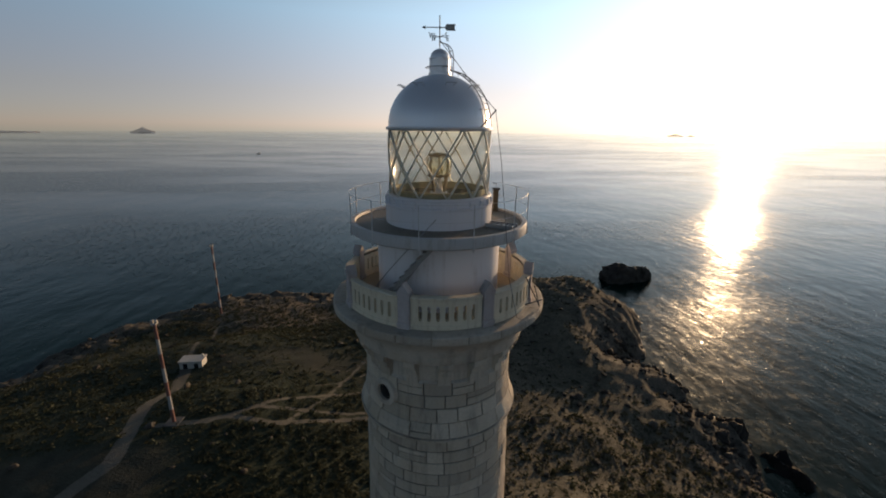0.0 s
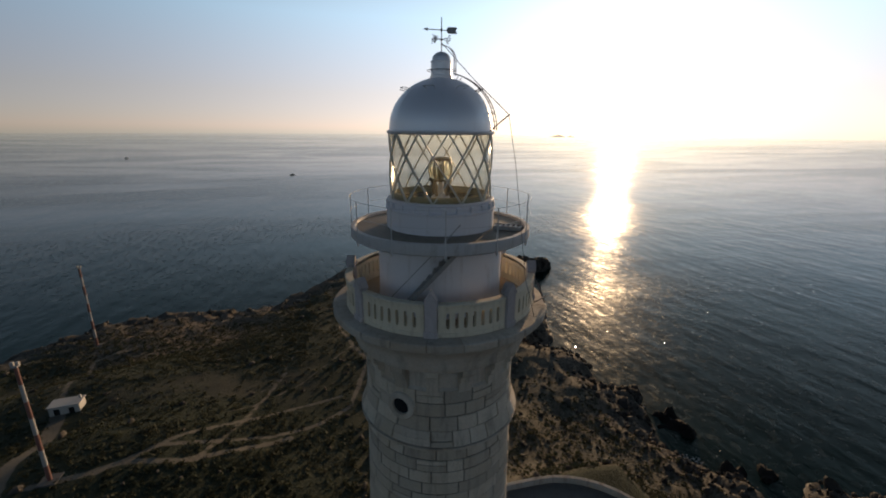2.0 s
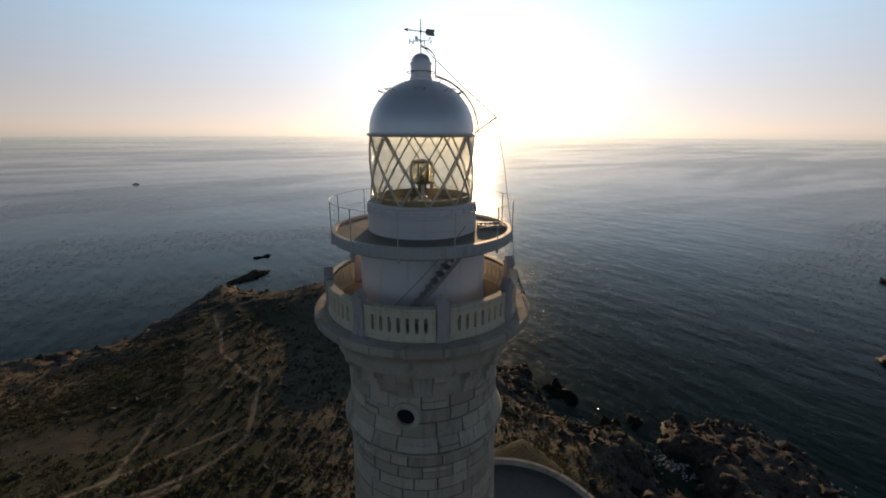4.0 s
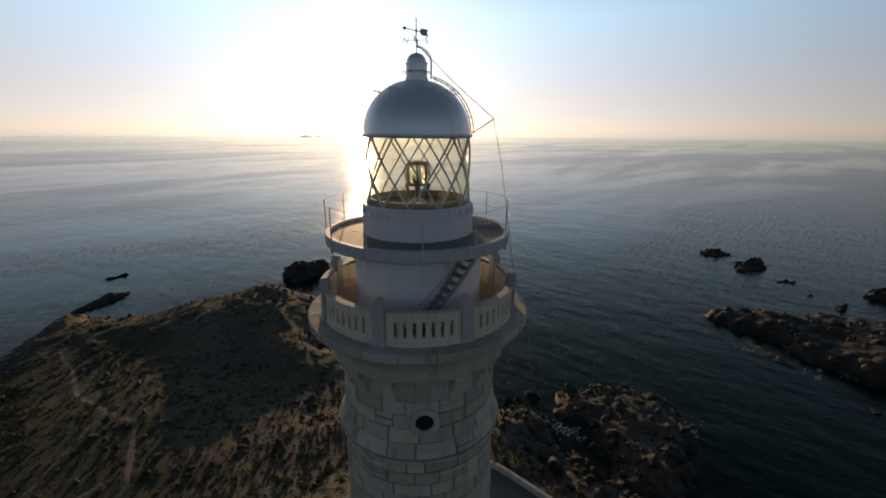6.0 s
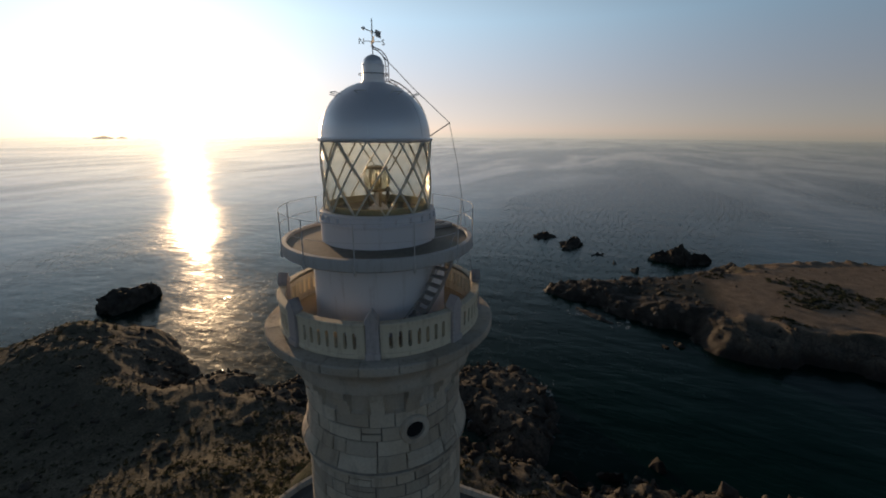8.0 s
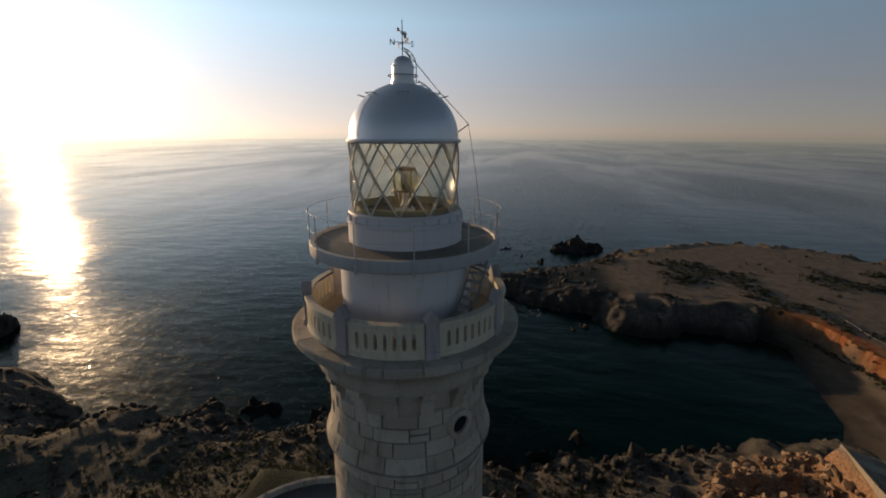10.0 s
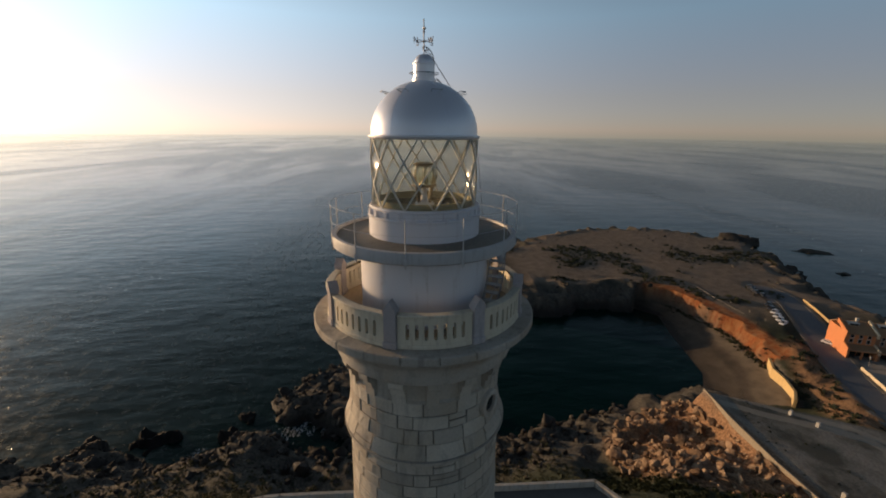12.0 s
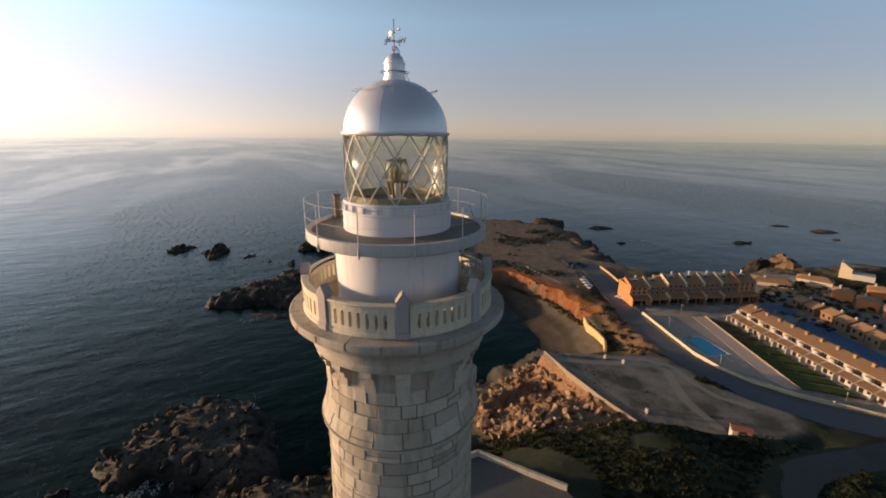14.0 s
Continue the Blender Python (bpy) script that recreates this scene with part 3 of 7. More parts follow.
TRAIL_E = [(-72, 96), (-75, 104), (-86, 138), (-78, 143)]
TRAIL_F = [(77, -79), (72, -87), (67, -98), (63, -105), (59, -106), (53, -101), (47, -97), (41, -95), (36, -94)]
TRAIL_J = [(80, -83), (73, -94), (67, -105), (60, -110), (53, -107.5), (44, -107), (38, -111)]
TRAIL_G = [(-45, 64), (-36, 72), (-19, 80), (-5, 84)]
TRAIL_H = [(-33, 63), (-28, 73), (-20, 98)]
TRAIL_I = [(-18, 112), (-21, 96), (-25, 90)]
ACCESS = [(13, -130), (15.5, -113), (16.5, -98), (16.5, -88), (15, -79), (11, -70), (3, -63)]
TERRACE_X, TERRACE_Y = 38.0, 34.3
terrace_far = np.maximum(np.maximum(PX - TERRACE_X, -40 - PX), np.maximum.reduce([PY - np.where(PX > 13, TERRACE_Y, 26), -36 - PY, 0.578 * PX - 0.816 * PY - 44]))
level(ease(-terrace_far, -5.0, 0.5), 29.6)
lot_in = within(PX, PY, LOT)
lot_far = line_far(PX, PY, LOT, True) * np.where(lot_in, 1, -1)
level(ease(lot_far, -3.5, 0.0), 14.6 + 0.045 * np.minimum(PY + 80, 0))
road_far = line_far(PX, PY, ROAD)
level(ease(-road_far, -11.0, -6.0) * (1 - beach_in), 9.7)
ESTATE = np.array([(104, -138), (58, -127), (22, -139), (0, -165), (30, -262), (100, -262), (128, -215), (118, -150)], float)
estate_far = line_far(PX, PY, ESTATE, True) * np.where(within(PX, PY, ESTATE), 1, -1)
level(ease(estate_far, -4.0, 1.0), 9.7)


def height_at(x, y):
    u, v = (x - GX[0]) / STEP, (y - GY[0]) / STEP
    i, j = int(max(0, min(nx - 2, u))), int(max(0, min(ny - 2, v)))
    fu, fv = u - i, v - j
    return float((HEIGHT[j, i] * (1 - fu) + HEIGHT[j, i + 1] * fu) * (1 - fv) + (HEIGHT[j + 1, i] * (1 - fu) + HEIGHT[j + 1, i + 1] * fu) * fv)


patch = fractal(PX, PY, 24, 4, 91)
cape = ease(PY, 36, 46) * ease(DIST, 2, 6)
HEIGHT = HEIGHT + cape * (fractal(PX, PY, 5, 2, 171) * 0.12)
slope = np.hypot(*np.gradient(HEIGHT, STEP))
north = ease(PX, 120, 150) * ease(-PY, 30, 60)
rim = north * (1 - beach_in) * np.exp(-((DIST - 4) / 9) ** 2) * ease(np.hypot(PX - 150, PY + 130), 26, 40)
HEIGHT = HEIGHT + rim * (ridged(PX, PY, 11, 4, 151) * 2.2 - 1.2)
north_sand = north * ease(HEIGHT, 5.5, 8) * ease(DIST + patch * 5, 7, 15) * ease(-PY + patch * 5, 46, 58)
QUARRY = np.array([(88, -81), (70, -81), (50, -84), (45, -76), (50, -55), (60, -46), (72, -48), (84, -66)], float)
quarry = ease(line_far(PX, PY, QUARRY, True) * np.where(within(PX, PY, QUARRY), 1, -1) + patch * 3, -3, 3)
HEIGHT = HEIGHT + quarry * ridged(PX, PY, 9, 4, 131) * 1.4 * ease(-lot_far, 2, 9)
HEIGHT = np.where((quarry > 0.05) & (lot_far < -0.5), np.minimum(HEIGHT, 13.9 + 0.25 * patch), HEIGHT)
roadside = ease(-np.abs(road_far - 9), -6, -2) * ease(PX, 66, 74) * ease(-PX, -118, -112) * (PY > -142) * (1 - beach_in) * ease(-lot_far, 1, 4)
HEIGHT = HEIGHT + roadside * (ridged(PX, PY, 7, 3, 191) * 0.7 - 0.3)
lane_far = line_far(PX, PY, ACCESS)
LANE_Y, LANE_Z = [-130, -113, -98, -88, -79, -63], [12.5, 14.0, 17.5, 20.0, 22.0, 25.0]
level(ease(-lane_far, -6.5, -3.6), np.interp(PY, LANE_Y, LANE_Z))
trail = np.minimum.reduce([line_far(PX, PY, line) - wide for line, wide in ((TRAIL_A, -0.25), (TRAIL_B, 0.8), (TRAIL_C, -0.1), (TRAIL_D, -0.6), (TRAIL_E, -0.2), (TRAIL_F, 0.5), (TRAIL_J, 0.2), (TRAIL_G, -0.3), (TRAIL_H, -0.4), (TRAIL_I, -0.6))])
red_line = line_far(PX, PY, [(176, -116), (169, -125), (146, -129), (129, -129), (109, -125)])
FIELDS = {
    "veg": ease(DIST, 6, 20) * (1 - 0.65 * north_sand) * (1 - quarry) * (1 - beach_in) * ease(patch, -1.3, -0.5),
    # dry grass of the east cape, with the glare's lift in its colour
    "glare_straw": ease(PX + 0.15 * (100 - PY) + patch * 6, -2, 22) * ease(PY, 34, 44),
    "rock": np.clip(np.maximum.reduce([0.7 * north_sand * ease(fractal(PX, PY, 12, 3, 161), 0.3, 0.8), ease(slope, 0.7, 1.3), 1 - ease(DIST, 9 - 6 * north, 24 - 6 * north)]), 0, 1) * (1 - beach_in),
    "dug": np.maximum(quarry, 0.85 * ease(-np.abs(road_far - 9), -8, -3) * ease(PX, 64, 72) * ease(-PX, -118, -112) * (PY > -142) * (1 - beach_in)),
    "beach": beach_in * 1.0,
    "sand": np.clip(np.maximum.reduce([north_sand * 0.88, 0.7 * ease(-np.hypot(PX + 62, (PY - 152) * 1.6), -46, -20)]), 0, 1),
    "red": ease(-red_line, -5.5, -2.0) * ease(HEIGHT, 2.2, 4.0) * (DIST > 0) * (PX > 104),
    "paved": ease(estate_far, 0, 2),
    "lot": 0.9 * ease(lot_far + patch, -1, 2),
    "trail": np.clip(trail, 0, 8),
    # damp by the water; also darkens the northern point's bank and tip
    "wet": np.clip((1 - ease(HEIGHT, 0.6, 2.6 + 4.5 * north)) * (1 - beach_in) + beach_in * (0.75 * (1 - ease(sea_far + 2 * patch, 6, 20)) + 0.35 * ease(np.sin(sea_far * 0.55 + 1.2 * patch), 0.2, 0.9)) + 0.75 * ease(PX, 150, 165) * ease(PY + patch * 5, -60, -46), 0, 1),
}


def sheet(name, height, fields, material):
    co = np.stack([PX, PY, height], -1).reshape(-1, 3)
    idx = np.arange(nx * ny).reshape(ny, nx)
    quads = np.stack([idx[:-1, :-1], idx[:-1, 1:], idx[1:, 1:], idx[1:, :-1]], -1).reshape(-1, 4)
    quads = quads[(co[quads, 2] > -2.2).any(1)]
    used, inverse = np.unique(quads, return_inverse=True)
    me = bpy.data.meshes.new(name)
    me.vertices.add(len(used))
    me.vertices.foreach_set("co", co[used].ravel())
    me.loops.add(quads.size)
    me.loops.foreach_set("vertex_index", inverse.ravel().astype(np.int32))
    me.polygons.add(len(quads))
    me.polygons.foreach_set("loop_start", np.arange(0, quads.size, 4, dtype=np.int32))
    for key, field in fields.items():
        me.attributes.new(key, 'FLOAT', 'POINT').data.foreach_set("value", np.asarray(field, float).ravel()[used].astype(np.float32))
    me.update()
    me.shade_smooth()
    me.materials.append(material)
    return new(name, me)


tagged(sheet("ground", HEIGHT, FIELDS, M["ground"]), "rugged coastal cape of scrub, bare soil and dark rock", "ground", kind="structure")


def sea_sheet():
    """The sea from the shore to the horizon."""
    bm = bmesh.new()
    radii = [0, 60, 120, 180, 240, 320, 420, 560, 800, 1100, 1500, 2000, 2500, 3000, 3500, 4000, 4500, 4900]
    rings = [[bm.verts.new((0, 0, 0))]]
    for r in radii[1:]:
        z = 24 * max(0, (r - 1500) / 3400) ** 2
        rings.append([bm.verts.new(polar(r, 360 * k / 96, z)) for k in range(96)])
    for a, b in zip(rings, rings[1:]):
        for k in range(96):
            q = [a[k % len(a)], b[k], b[(k + 1) % 96], a[(k + 1) % len(a)]]
            bm.faces.new(q if len(a) > 1 else q[:3])
    return bm


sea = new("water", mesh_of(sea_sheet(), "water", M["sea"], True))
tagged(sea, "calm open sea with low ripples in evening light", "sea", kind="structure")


# ---- the lighthouse ----
tower = thing("lighthouse", label="tall round limestone lighthouse with silver dome and glazed lantern", category="lighthouse")


def shaft_r(z):
    return 2.56 + 0.018 * (71 - z) if z < 72.4 else 2.49


GROUND_Z = 29.6
core = [(0, GROUND_Z - 1), (shaft_r(GROUND_Z), GROUND_Z - 1), (shaft_r(GROUND_Z), GROUND_Z), (shaft_r(66) - 0.03, 66), (shaft_r(72.3) - 0.03, 72.3), (2.46, 72.4), (2.46, 74.70), (2.30, 74.74), (2.30, 75.7), (0, 75.7)]
sharp(part("shaft", lathe(core), M["mortar"], tower, "pale limestone shaft with dark joints"))
sharp(part("belt_course", lathe([(2.40, 72.70), (2.60, 72.72), (2.62, 72.78), (2.73, 72.82), (2.74, 72.90), (2.40, 72.93)]), M["trim"], tower, "projecting stone drip moulding round the shaft"))
cornice = [(2.40, 75.5), (2.80, 75.52), (2.84, 75.60), (2.84, 75.80), (2.88, 75.84), (2.89, 75.92), (2.96, 76.06), (3.06, 76.19), (3.19, 76.31), (3.32, 76.39), (3.40, 76.44), (3.42, 76.49), (3.10, 76.49), (3.10, 76.72), (1.5, 76.74), (1.5, 76.0), (2.40, 75.5)]
sharp(part("cornice", lathe(cornice, 128), M["trim"], tower, "broad moulded stone cornice carrying the gallery"))
sharp(part("gallery_floor", lathe([(1.9, 76.70), (2.92, 76.70), (2.92, 76.78), (1.9, 76.78)]), M["floor"], tower, "ochre stained gallery floor"))

PILLAR_AZ = 26.7
ledge_rng = random.Random(3)
for k in range(22):
    a = 360 / 22 * k + 5
    lift = ledge_rng.uniform(-0.006, 0.006)
    part("ledge_stone", arc_block(3.02, 3.47 + lift, a + 0.1, a + 360 / 22 - 0.1, 76.492, 76.735 + lift * 0.5, 5, 0.03), M["trim"], tower)
sharp(part("recess_wall", lathe([(2.28, 74.705), (2.47, 74.705), (2.39, 74.76), (2.385, 75.56), (2.28, 75.56)]), M["trim"], tower, "plain stone set back between the corbels"))
# corbels below the cornice
for k in range(16):
    a = PILLAR_AZ + 22.5 * k
    bm = bmesh.new()
    half = 0.195 + 0.02 * math.sin(2.3 * k)
    prof = [(2.2, 74.66), (2.50, 74.66), (2.51, 74.96), (2.60, 75.02), (2.62, 75.20), (2.73, 75.27), (2.76, 75.34), (2.76, 75.52), (2.2, 75.52)]
    left = [bm.verts.new((r, -half, z)) for r, z in prof]
    right = [bm.verts.new((r, half, z)) for r, z in prof]
    bm.faces.new(left[::-1])
    bm.faces.new(right)
    for i in range(len(prof)):
        j = (i + 1) % len(prof)
        bm.faces.new((left[i], left[j], right[j], right[i]))
    bmesh.ops.recalc_face_normals(bm, faces=bm.faces)
    bmesh.ops.transform(bm, matrix=Matrix.Rotation(radians(a), 4, 'Z'), verts=bm.verts)
    part("corbel", bm, M["block"], tower)

# the oval window in the shaft
OC_AZ, OC_Z = 229.8, 74.10


def ring_frame(r0, r1, deep, segs=28, squash=1.0):
    """A round frame whose axis is x, outer face at x = 0."""
    bm = bmesh.new()
    prof = [(r0, -deep), (r0, -0.02), (r0 + 0.02, 0.0), (r1 - 0.03, 0.0), (r1, -0.03), (r1, -deep)]
    rings = [[bm.verts.new((x, r * math.cos(q), squash * r * math.sin(q))) for q in (2 * math.pi * k / segs for k in range(segs))] for r, x in prof]
    for a, b in zip(rings, rings[1:] + rings[:1]):
        for k in range(segs):
            bm.faces.new((a[k], a[(k + 1) % segs], b[(k + 1) % segs], b[k]))
    bmesh.ops.recalc_face_normals(bm, faces=bm.faces)
    return bm


oculus = sharp(part("oculus", ring_frame(0.27, 0.44, 0.5), M["trim"], tower, "round stone window surround"))
oculus.matrix_local = Matrix.Translation(polar(2.63, OC_AZ, OC_Z)) @ Matrix.Rotation(radians(OC_AZ), 4, 'Z')
bm = bmesh.new()
bmesh.ops.create_circle(bm, cap_ends=True, segments=28, radius=0.28, matrix=Matrix.Rotation(radians(90), 4, 'Y'))
hole = part("window_pane", bm, M["window"], oculus, "dark unlit glass")
hole.matrix_local = pose(-0.10, 0, 0)

# parapet of the lower gallery: eight posts, eight pierced panels
SLOTS, RP = 7, 3.02


def balustrade_panel(width, z0, z1, slot_w, s0, s1, thick):
    """A slab pierced with round-ended slots, in x (along) and z; its outside is y = 0."""
    bm = bmesh.new()
    pitch = width * 0.86 / SLOTS
    cache = {}

    def v(x, z):
        key = (round(x, 4), round(z, 4))
        if key not in cache:
            cache[key] = bm.verts.new((x, 0, z))
        return cache[key]

    start = -pitch * SLOTS / 2
    r = slot_w / 2
    for end in (-1, 1):
        e = end * width / 2
        i = end * pitch * SLOTS / 2
        zs = [z0, s0 + r, s1 - r, z1]
        for a, b in zip(zs, zs[1:]):
            q = [v(e, a), v(i, a), v(i, b), v(e, b)]
            bm.faces.new(q if end < 0 else q[::-1])
    for s in range(SLOTS):
        c = start + pitch * (s + 0.5)
        l, h = c - pitch / 2, c + pitch / 2
        arc = [(c + r * math.cos(q), math.sin(q) * r) for q in (math.pi * k / 6 for k in range(7))]
        bm.faces.new([v(l, s0 + r), v(c - r, s0 + r), v(c - r, s1 - r), v(l, s1 - r)])
        bm.faces.new([v(c + r, s0 + r), v(h, s0 + r), v(h, s1 - r), v(c + r, s1 - r)])
        bm.faces.new([v(h, s1 - r), v(h, z1), v(l, z1), v(l, s1 - r)] + [v(x, s1 - r + z) for x, z in arc[::-1]])
        bm.faces.new([v(l, s0 + r), v(l, z0), v(h, z0), v(h, s0 + r)] + [v(x, s0 + r - z) for x, z in arc])
    bmesh.ops.recalc_face_normals(bm, faces=bm.faces)
    out = bmesh.ops.extrude_face_region(bm, geom=bm.faces[:])
    for g in out["geom"]:
        if isinstance(g, bmesh.types.BMVert):
            g.co.y += thick
    bmesh.ops.recalc_face_normals(bm, faces=bm.faces)
    return bm


def bend(bm, radius, deg):
    """Wrap a slab in x and z round the z axis; y is depth inwards."""
    for vert in bm.verts:
        x, y, z = vert.co
        vert.co = polar(radius - y, deg + math.degrees(x / radius), z)
    return bm


PANEL_DEG = 45 - 2 * math.degrees(0.19 / RP)
for k in range(8):
    mid = PILLAR_AZ + 22.5 + 45 * k
    panel = part("balustrade_panel", bend(balustrade_panel(radians(PANEL_DEG) * RP, 76.74, 77.60, 0.095, 76.99, 77.44, 0.15), RP, mid), M["balustrade"], tower, "cream panel pierced with seven round-ended slots")
    cap = arc_block(RP - 0.19, RP + 0.035, mid - PANEL_DEG / 2, mid + PANEL_DEG / 2, 77.60, 77.68, 8, 0.02)
    part("coping", cap, M["balustrade"], panel)
    foot = arc_block(RP - 0.05, RP + 0.03, mid - PANEL_DEG / 2, mid + PANEL_DEG / 2, 76.735, 76.86, 8, 0.02)
    part("plinth", foot, M["balustrade"], panel)
    a = PILLAR_AZ + 45 * k
    bm = bmesh.new()
    box(bm, RP - 0.22, RP + 0.10, -0.19, 0.19, 76.735, 76.92, 0.02)
    box(bm, RP - 0.18, RP + 0.06, -0.165, 0.165, 76.90, 77.74, 0.015)
    # pointed cap: a gable facing outwards
    prof = [(-0.18, 77.72), (0.18, 77.72), (0.18, 77.78), (0.0, 78.04), (-0.18, 77.78)]
    back = [bm.verts.new((RP - 0.20, y, z)) for y, z in prof]
    front = [bm.verts.new((RP + 0.08, y, z)) for y, z in prof]
    bm.faces.new(back[::-1])
    bm.faces.new(front)
    for i in range(5):
        j = (i + 1) % 5
        bm.faces.new((back[i], back[j], front[j], front[i]))
    bmesh.ops.recalc_face_normals(bm, faces=bm.faces)
    bmesh.ops.transform(bm, matrix=Matrix.Rotation(radians(a), 4, 'Z'), verts=bm.verts)
    part("pillar", bm, M["pillar"], tower, "stone post with pointed cap")

# drum, upper deck and lantern base
sharp(part("drum", lathe([(1.7, 76.6), (2.0, 76.6), (2.0, 76.86), (1.97, 76.90), (1.97, 78.72), (2.06, 78.80), (2.06, 78.9), (1.7, 78.9)]), M["drum"], tower, "smooth grey-white painted drum"))
sharp(part("upper_deck", lathe([(1.6, 78.82), (2.10, 78.80), (2.60, 78.90), (2.74, 78.90), (2.80, 78.94), (2.80, 79.20), (2.78, 79.24), (2.66, 79.24), (2.64, 79.14), (1.6, 79.15)], 128), M["deck"], tower, "round painted deck with raised rim"))
sharp(part("deck_walk", lathe([(1.66, 79.13), (2.64, 79.13), (2.64, 79.165), (1.66, 79.175)], 96), M["deck_floor"], tower, "dull brown weathered walking surface"))
sharp(part("lantern_base", lathe([(1.45, 79.1), (1.68, 79.1), (1.68, 79.72), (1.71, 79.75), (1.71, 79.80), (1.62, 79.82), (1.62, 79.98), (1.66, 80.02), (1.64, 80.06), (1.50, 80.06), (1.45, 79.9)]), M["drum"], tower, "white cylindrical lantern wall"))
for k in range(24):
    a = 15 * k + 4
    bm = arc_block(1.58, 1.70, a - 1.9, a + 1.9, 79.81, 79.97, 1, 0.01)
    part("bolt_lug", bm, M["drum"], tower)

# lantern glazing: twelve and twelve bars winding each way
NODE_AZ, BARS, SHIFT, ZB, ZT, RL = 23.6, 12, 45.0, 80.04, 81.98, 1.555
pane = part("glazing", lathe([(RL - 0.045, ZB - 0.02), (RL - 0.035, ZB - 0.02), (RL - 0.035, ZT + 0.02), (RL - 0.045, ZT + 0.02), (RL - 0.045, ZB - 0.02)]), M["glass"], tower, "clear curved lantern glass", True)
pane.visible_shadow = False
for k in range(BARS):
    for way in (-1, 1):
        bm = bmesh.new()
        n = 14
        prev = None
        for i in range(n + 1):
            f = i / n
            a = NODE_AZ + 360 * k / BARS + way * SHIFT * f
            z = ZT + (ZB - ZT) * f
            ring = [bm.verts.new(polar(r, a + d, z)) for r, d in ((RL - 0.024, -0.78), (RL + 0.026, -0.78), (RL + 0.026, 0.78), (RL - 0.024, 0.78))]
            if prev:
                for j in range(4):
                    bm.faces.new((prev[j], prev[(j + 1) % 4], ring[(j + 1) % 4], ring[j]))
            else:
                bm.faces.new(ring)
            prev = ring
        bm.faces.new(prev[::-1])
        bmesh.ops.recalc_face_normals(bm, faces=bm.faces)
        part("glazing_bar", bm, M["bars"], tower)
# dome and cupola
dome = [(0.0, 81.93), (1.50, 81.93), (1.60, 81.95), (1.62, 81.99), (1.62, 82.03), (1.55, 82.05)]
dome += [(1.545 * math.cos(radians(q)), 82.07 + 1.46 * math.sin(radians(q))) for q in range(0, 79, 6)] + [(0.0, 83.53)]
sharp(part("dome", lathe(dome), M["dome"], tower, "silver-painted hemispherical dome"), 40)
for k in range(6):
    bm = bmesh.new()
    prev = None
    for q in range(2, 77, 4):
        ring = [bm.verts.new(polar((1.545 + e) * math.cos(radians(q)), 144 + 60 * k + d, 82.07 + (1.46 + e) * math.sin(radians(q)))) for e, d in ((-0.01, -0.5), (0.007, -0.35), (0.007, 0.35), (-0.01, 0.5))]
        if prev:
            for j in range(3):
                bm.faces.new((prev[j], prev[j + 1], ring[j + 1], ring[j]))
        prev = ring
    bmesh.ops.recalc_face_normals(bm, faces=bm.faces)
    part("dome_seam", bm, M["dome"], tower)
cup = [(0, 83.4), (0.31, 83.4), (0.33, 83.50), (0.33, 83.56), (0.30, 83.58), (0.30, 83.92), (0.315, 83.93), (0.315, 83.96), (0.285, 83.98)]
cup += [(0.275 * math.cos(radians(q)), 83.98 + 0.24 * math.sin(radians(q))) for q in range(0, 85, 10)] + [(0.02, 84.225), (0, 84.23)]
sharp(part("cupola", lathe(cup, 48), M["dome"], tower, "small silver ventilator cupola"), 40)


# things on the lighthouse
vane = thing("weather_vane", (0, 0, 84.2), label="iron weather vane with arrow and compass letters on the cupola", category="weather vane")
part("pole", tube(bmesh.new(), [(0, 0, 0), (0, 0, 0.55), (0, 0, 0.9)], 0.014), M["dark_metal"], vane)
for z, r in ((0.33, 0.028), (0.58, 0.030)):
    part("collar", lathe([(0, z - 0.05), (r * 0.6, z - 0.045), (r, z), (r * 0.6, z + 0.045), (0, z + 0.05)], 12), M["dark_metal"], vane)
VANE_AZ = 180.0
bm = tube(bmesh.new(), [(-0.45, 0, 0.58), (0.22, 0, 0.58)], 0.013)
bmesh.ops.create_cone(bm, cap_ends=True, segments=10, radius1=0.045, radius2=0.0, depth=0.12, matrix=pose(-0.47, 0, 0.58, 0, -90, 0))
pts = [(0.19, 0.50), (0.46, 0.50), (0.42, 0.58), (0.46, 0.67), (0.19, 0.67), (0.14, 0.585)]
lo = [bm.verts.new((x, -0.008, z)) for x, z in pts]
hi = [bm.verts.new((x, 0.008, z)) for x, z in pts]
bm.faces.new(lo)
bm.faces.new(hi[::-1])
for i in range(6):
    bm.faces.new((lo[i], hi[i], hi[(i + 1) % 6], lo[(i + 1) % 6]))
arrow = part("arrow", bm, M["metal"], vane, "arrow with notched tail plate")
arrow.matrix_local = pose(0, 0, 0, 0, 0, VANE_AZ - 180)
for k, letter in enumerate("NWSE"):
    a = 128 + 90 * k
    arm = part("compass_arm", tube(bmesh.new(), [(0, 0, 0.33), (0.12, 0, 0.35), (0.24, 0, 0.34)], 0.009, 6), M["dark_metal"], vane)
    arm.matrix_local = pose(0, 0, 0, 0, 0, a)
    curve = bpy.data.curves.new("letter", 'FONT')
    curve.body, curve.size, curve.extrude, curve.align_x = letter, 0.21, 0.007, 'CENTER'
    curve.materials.append(M["dark_metal"])
    text = new("letter", curve)
    text.parent = arm
    text.matrix_local = pose(0.29, 0, 0.265, 90, 0, 180 if letter in "NW" else 0)


def on_dome(q, extra=0.0):
    """r and z on the dome's outline at q degrees above its foot."""
    return (1.545 + extra) * math.cos(radians(q)), 82.07 + (1.46 + extra) * math.sin(radians(q))


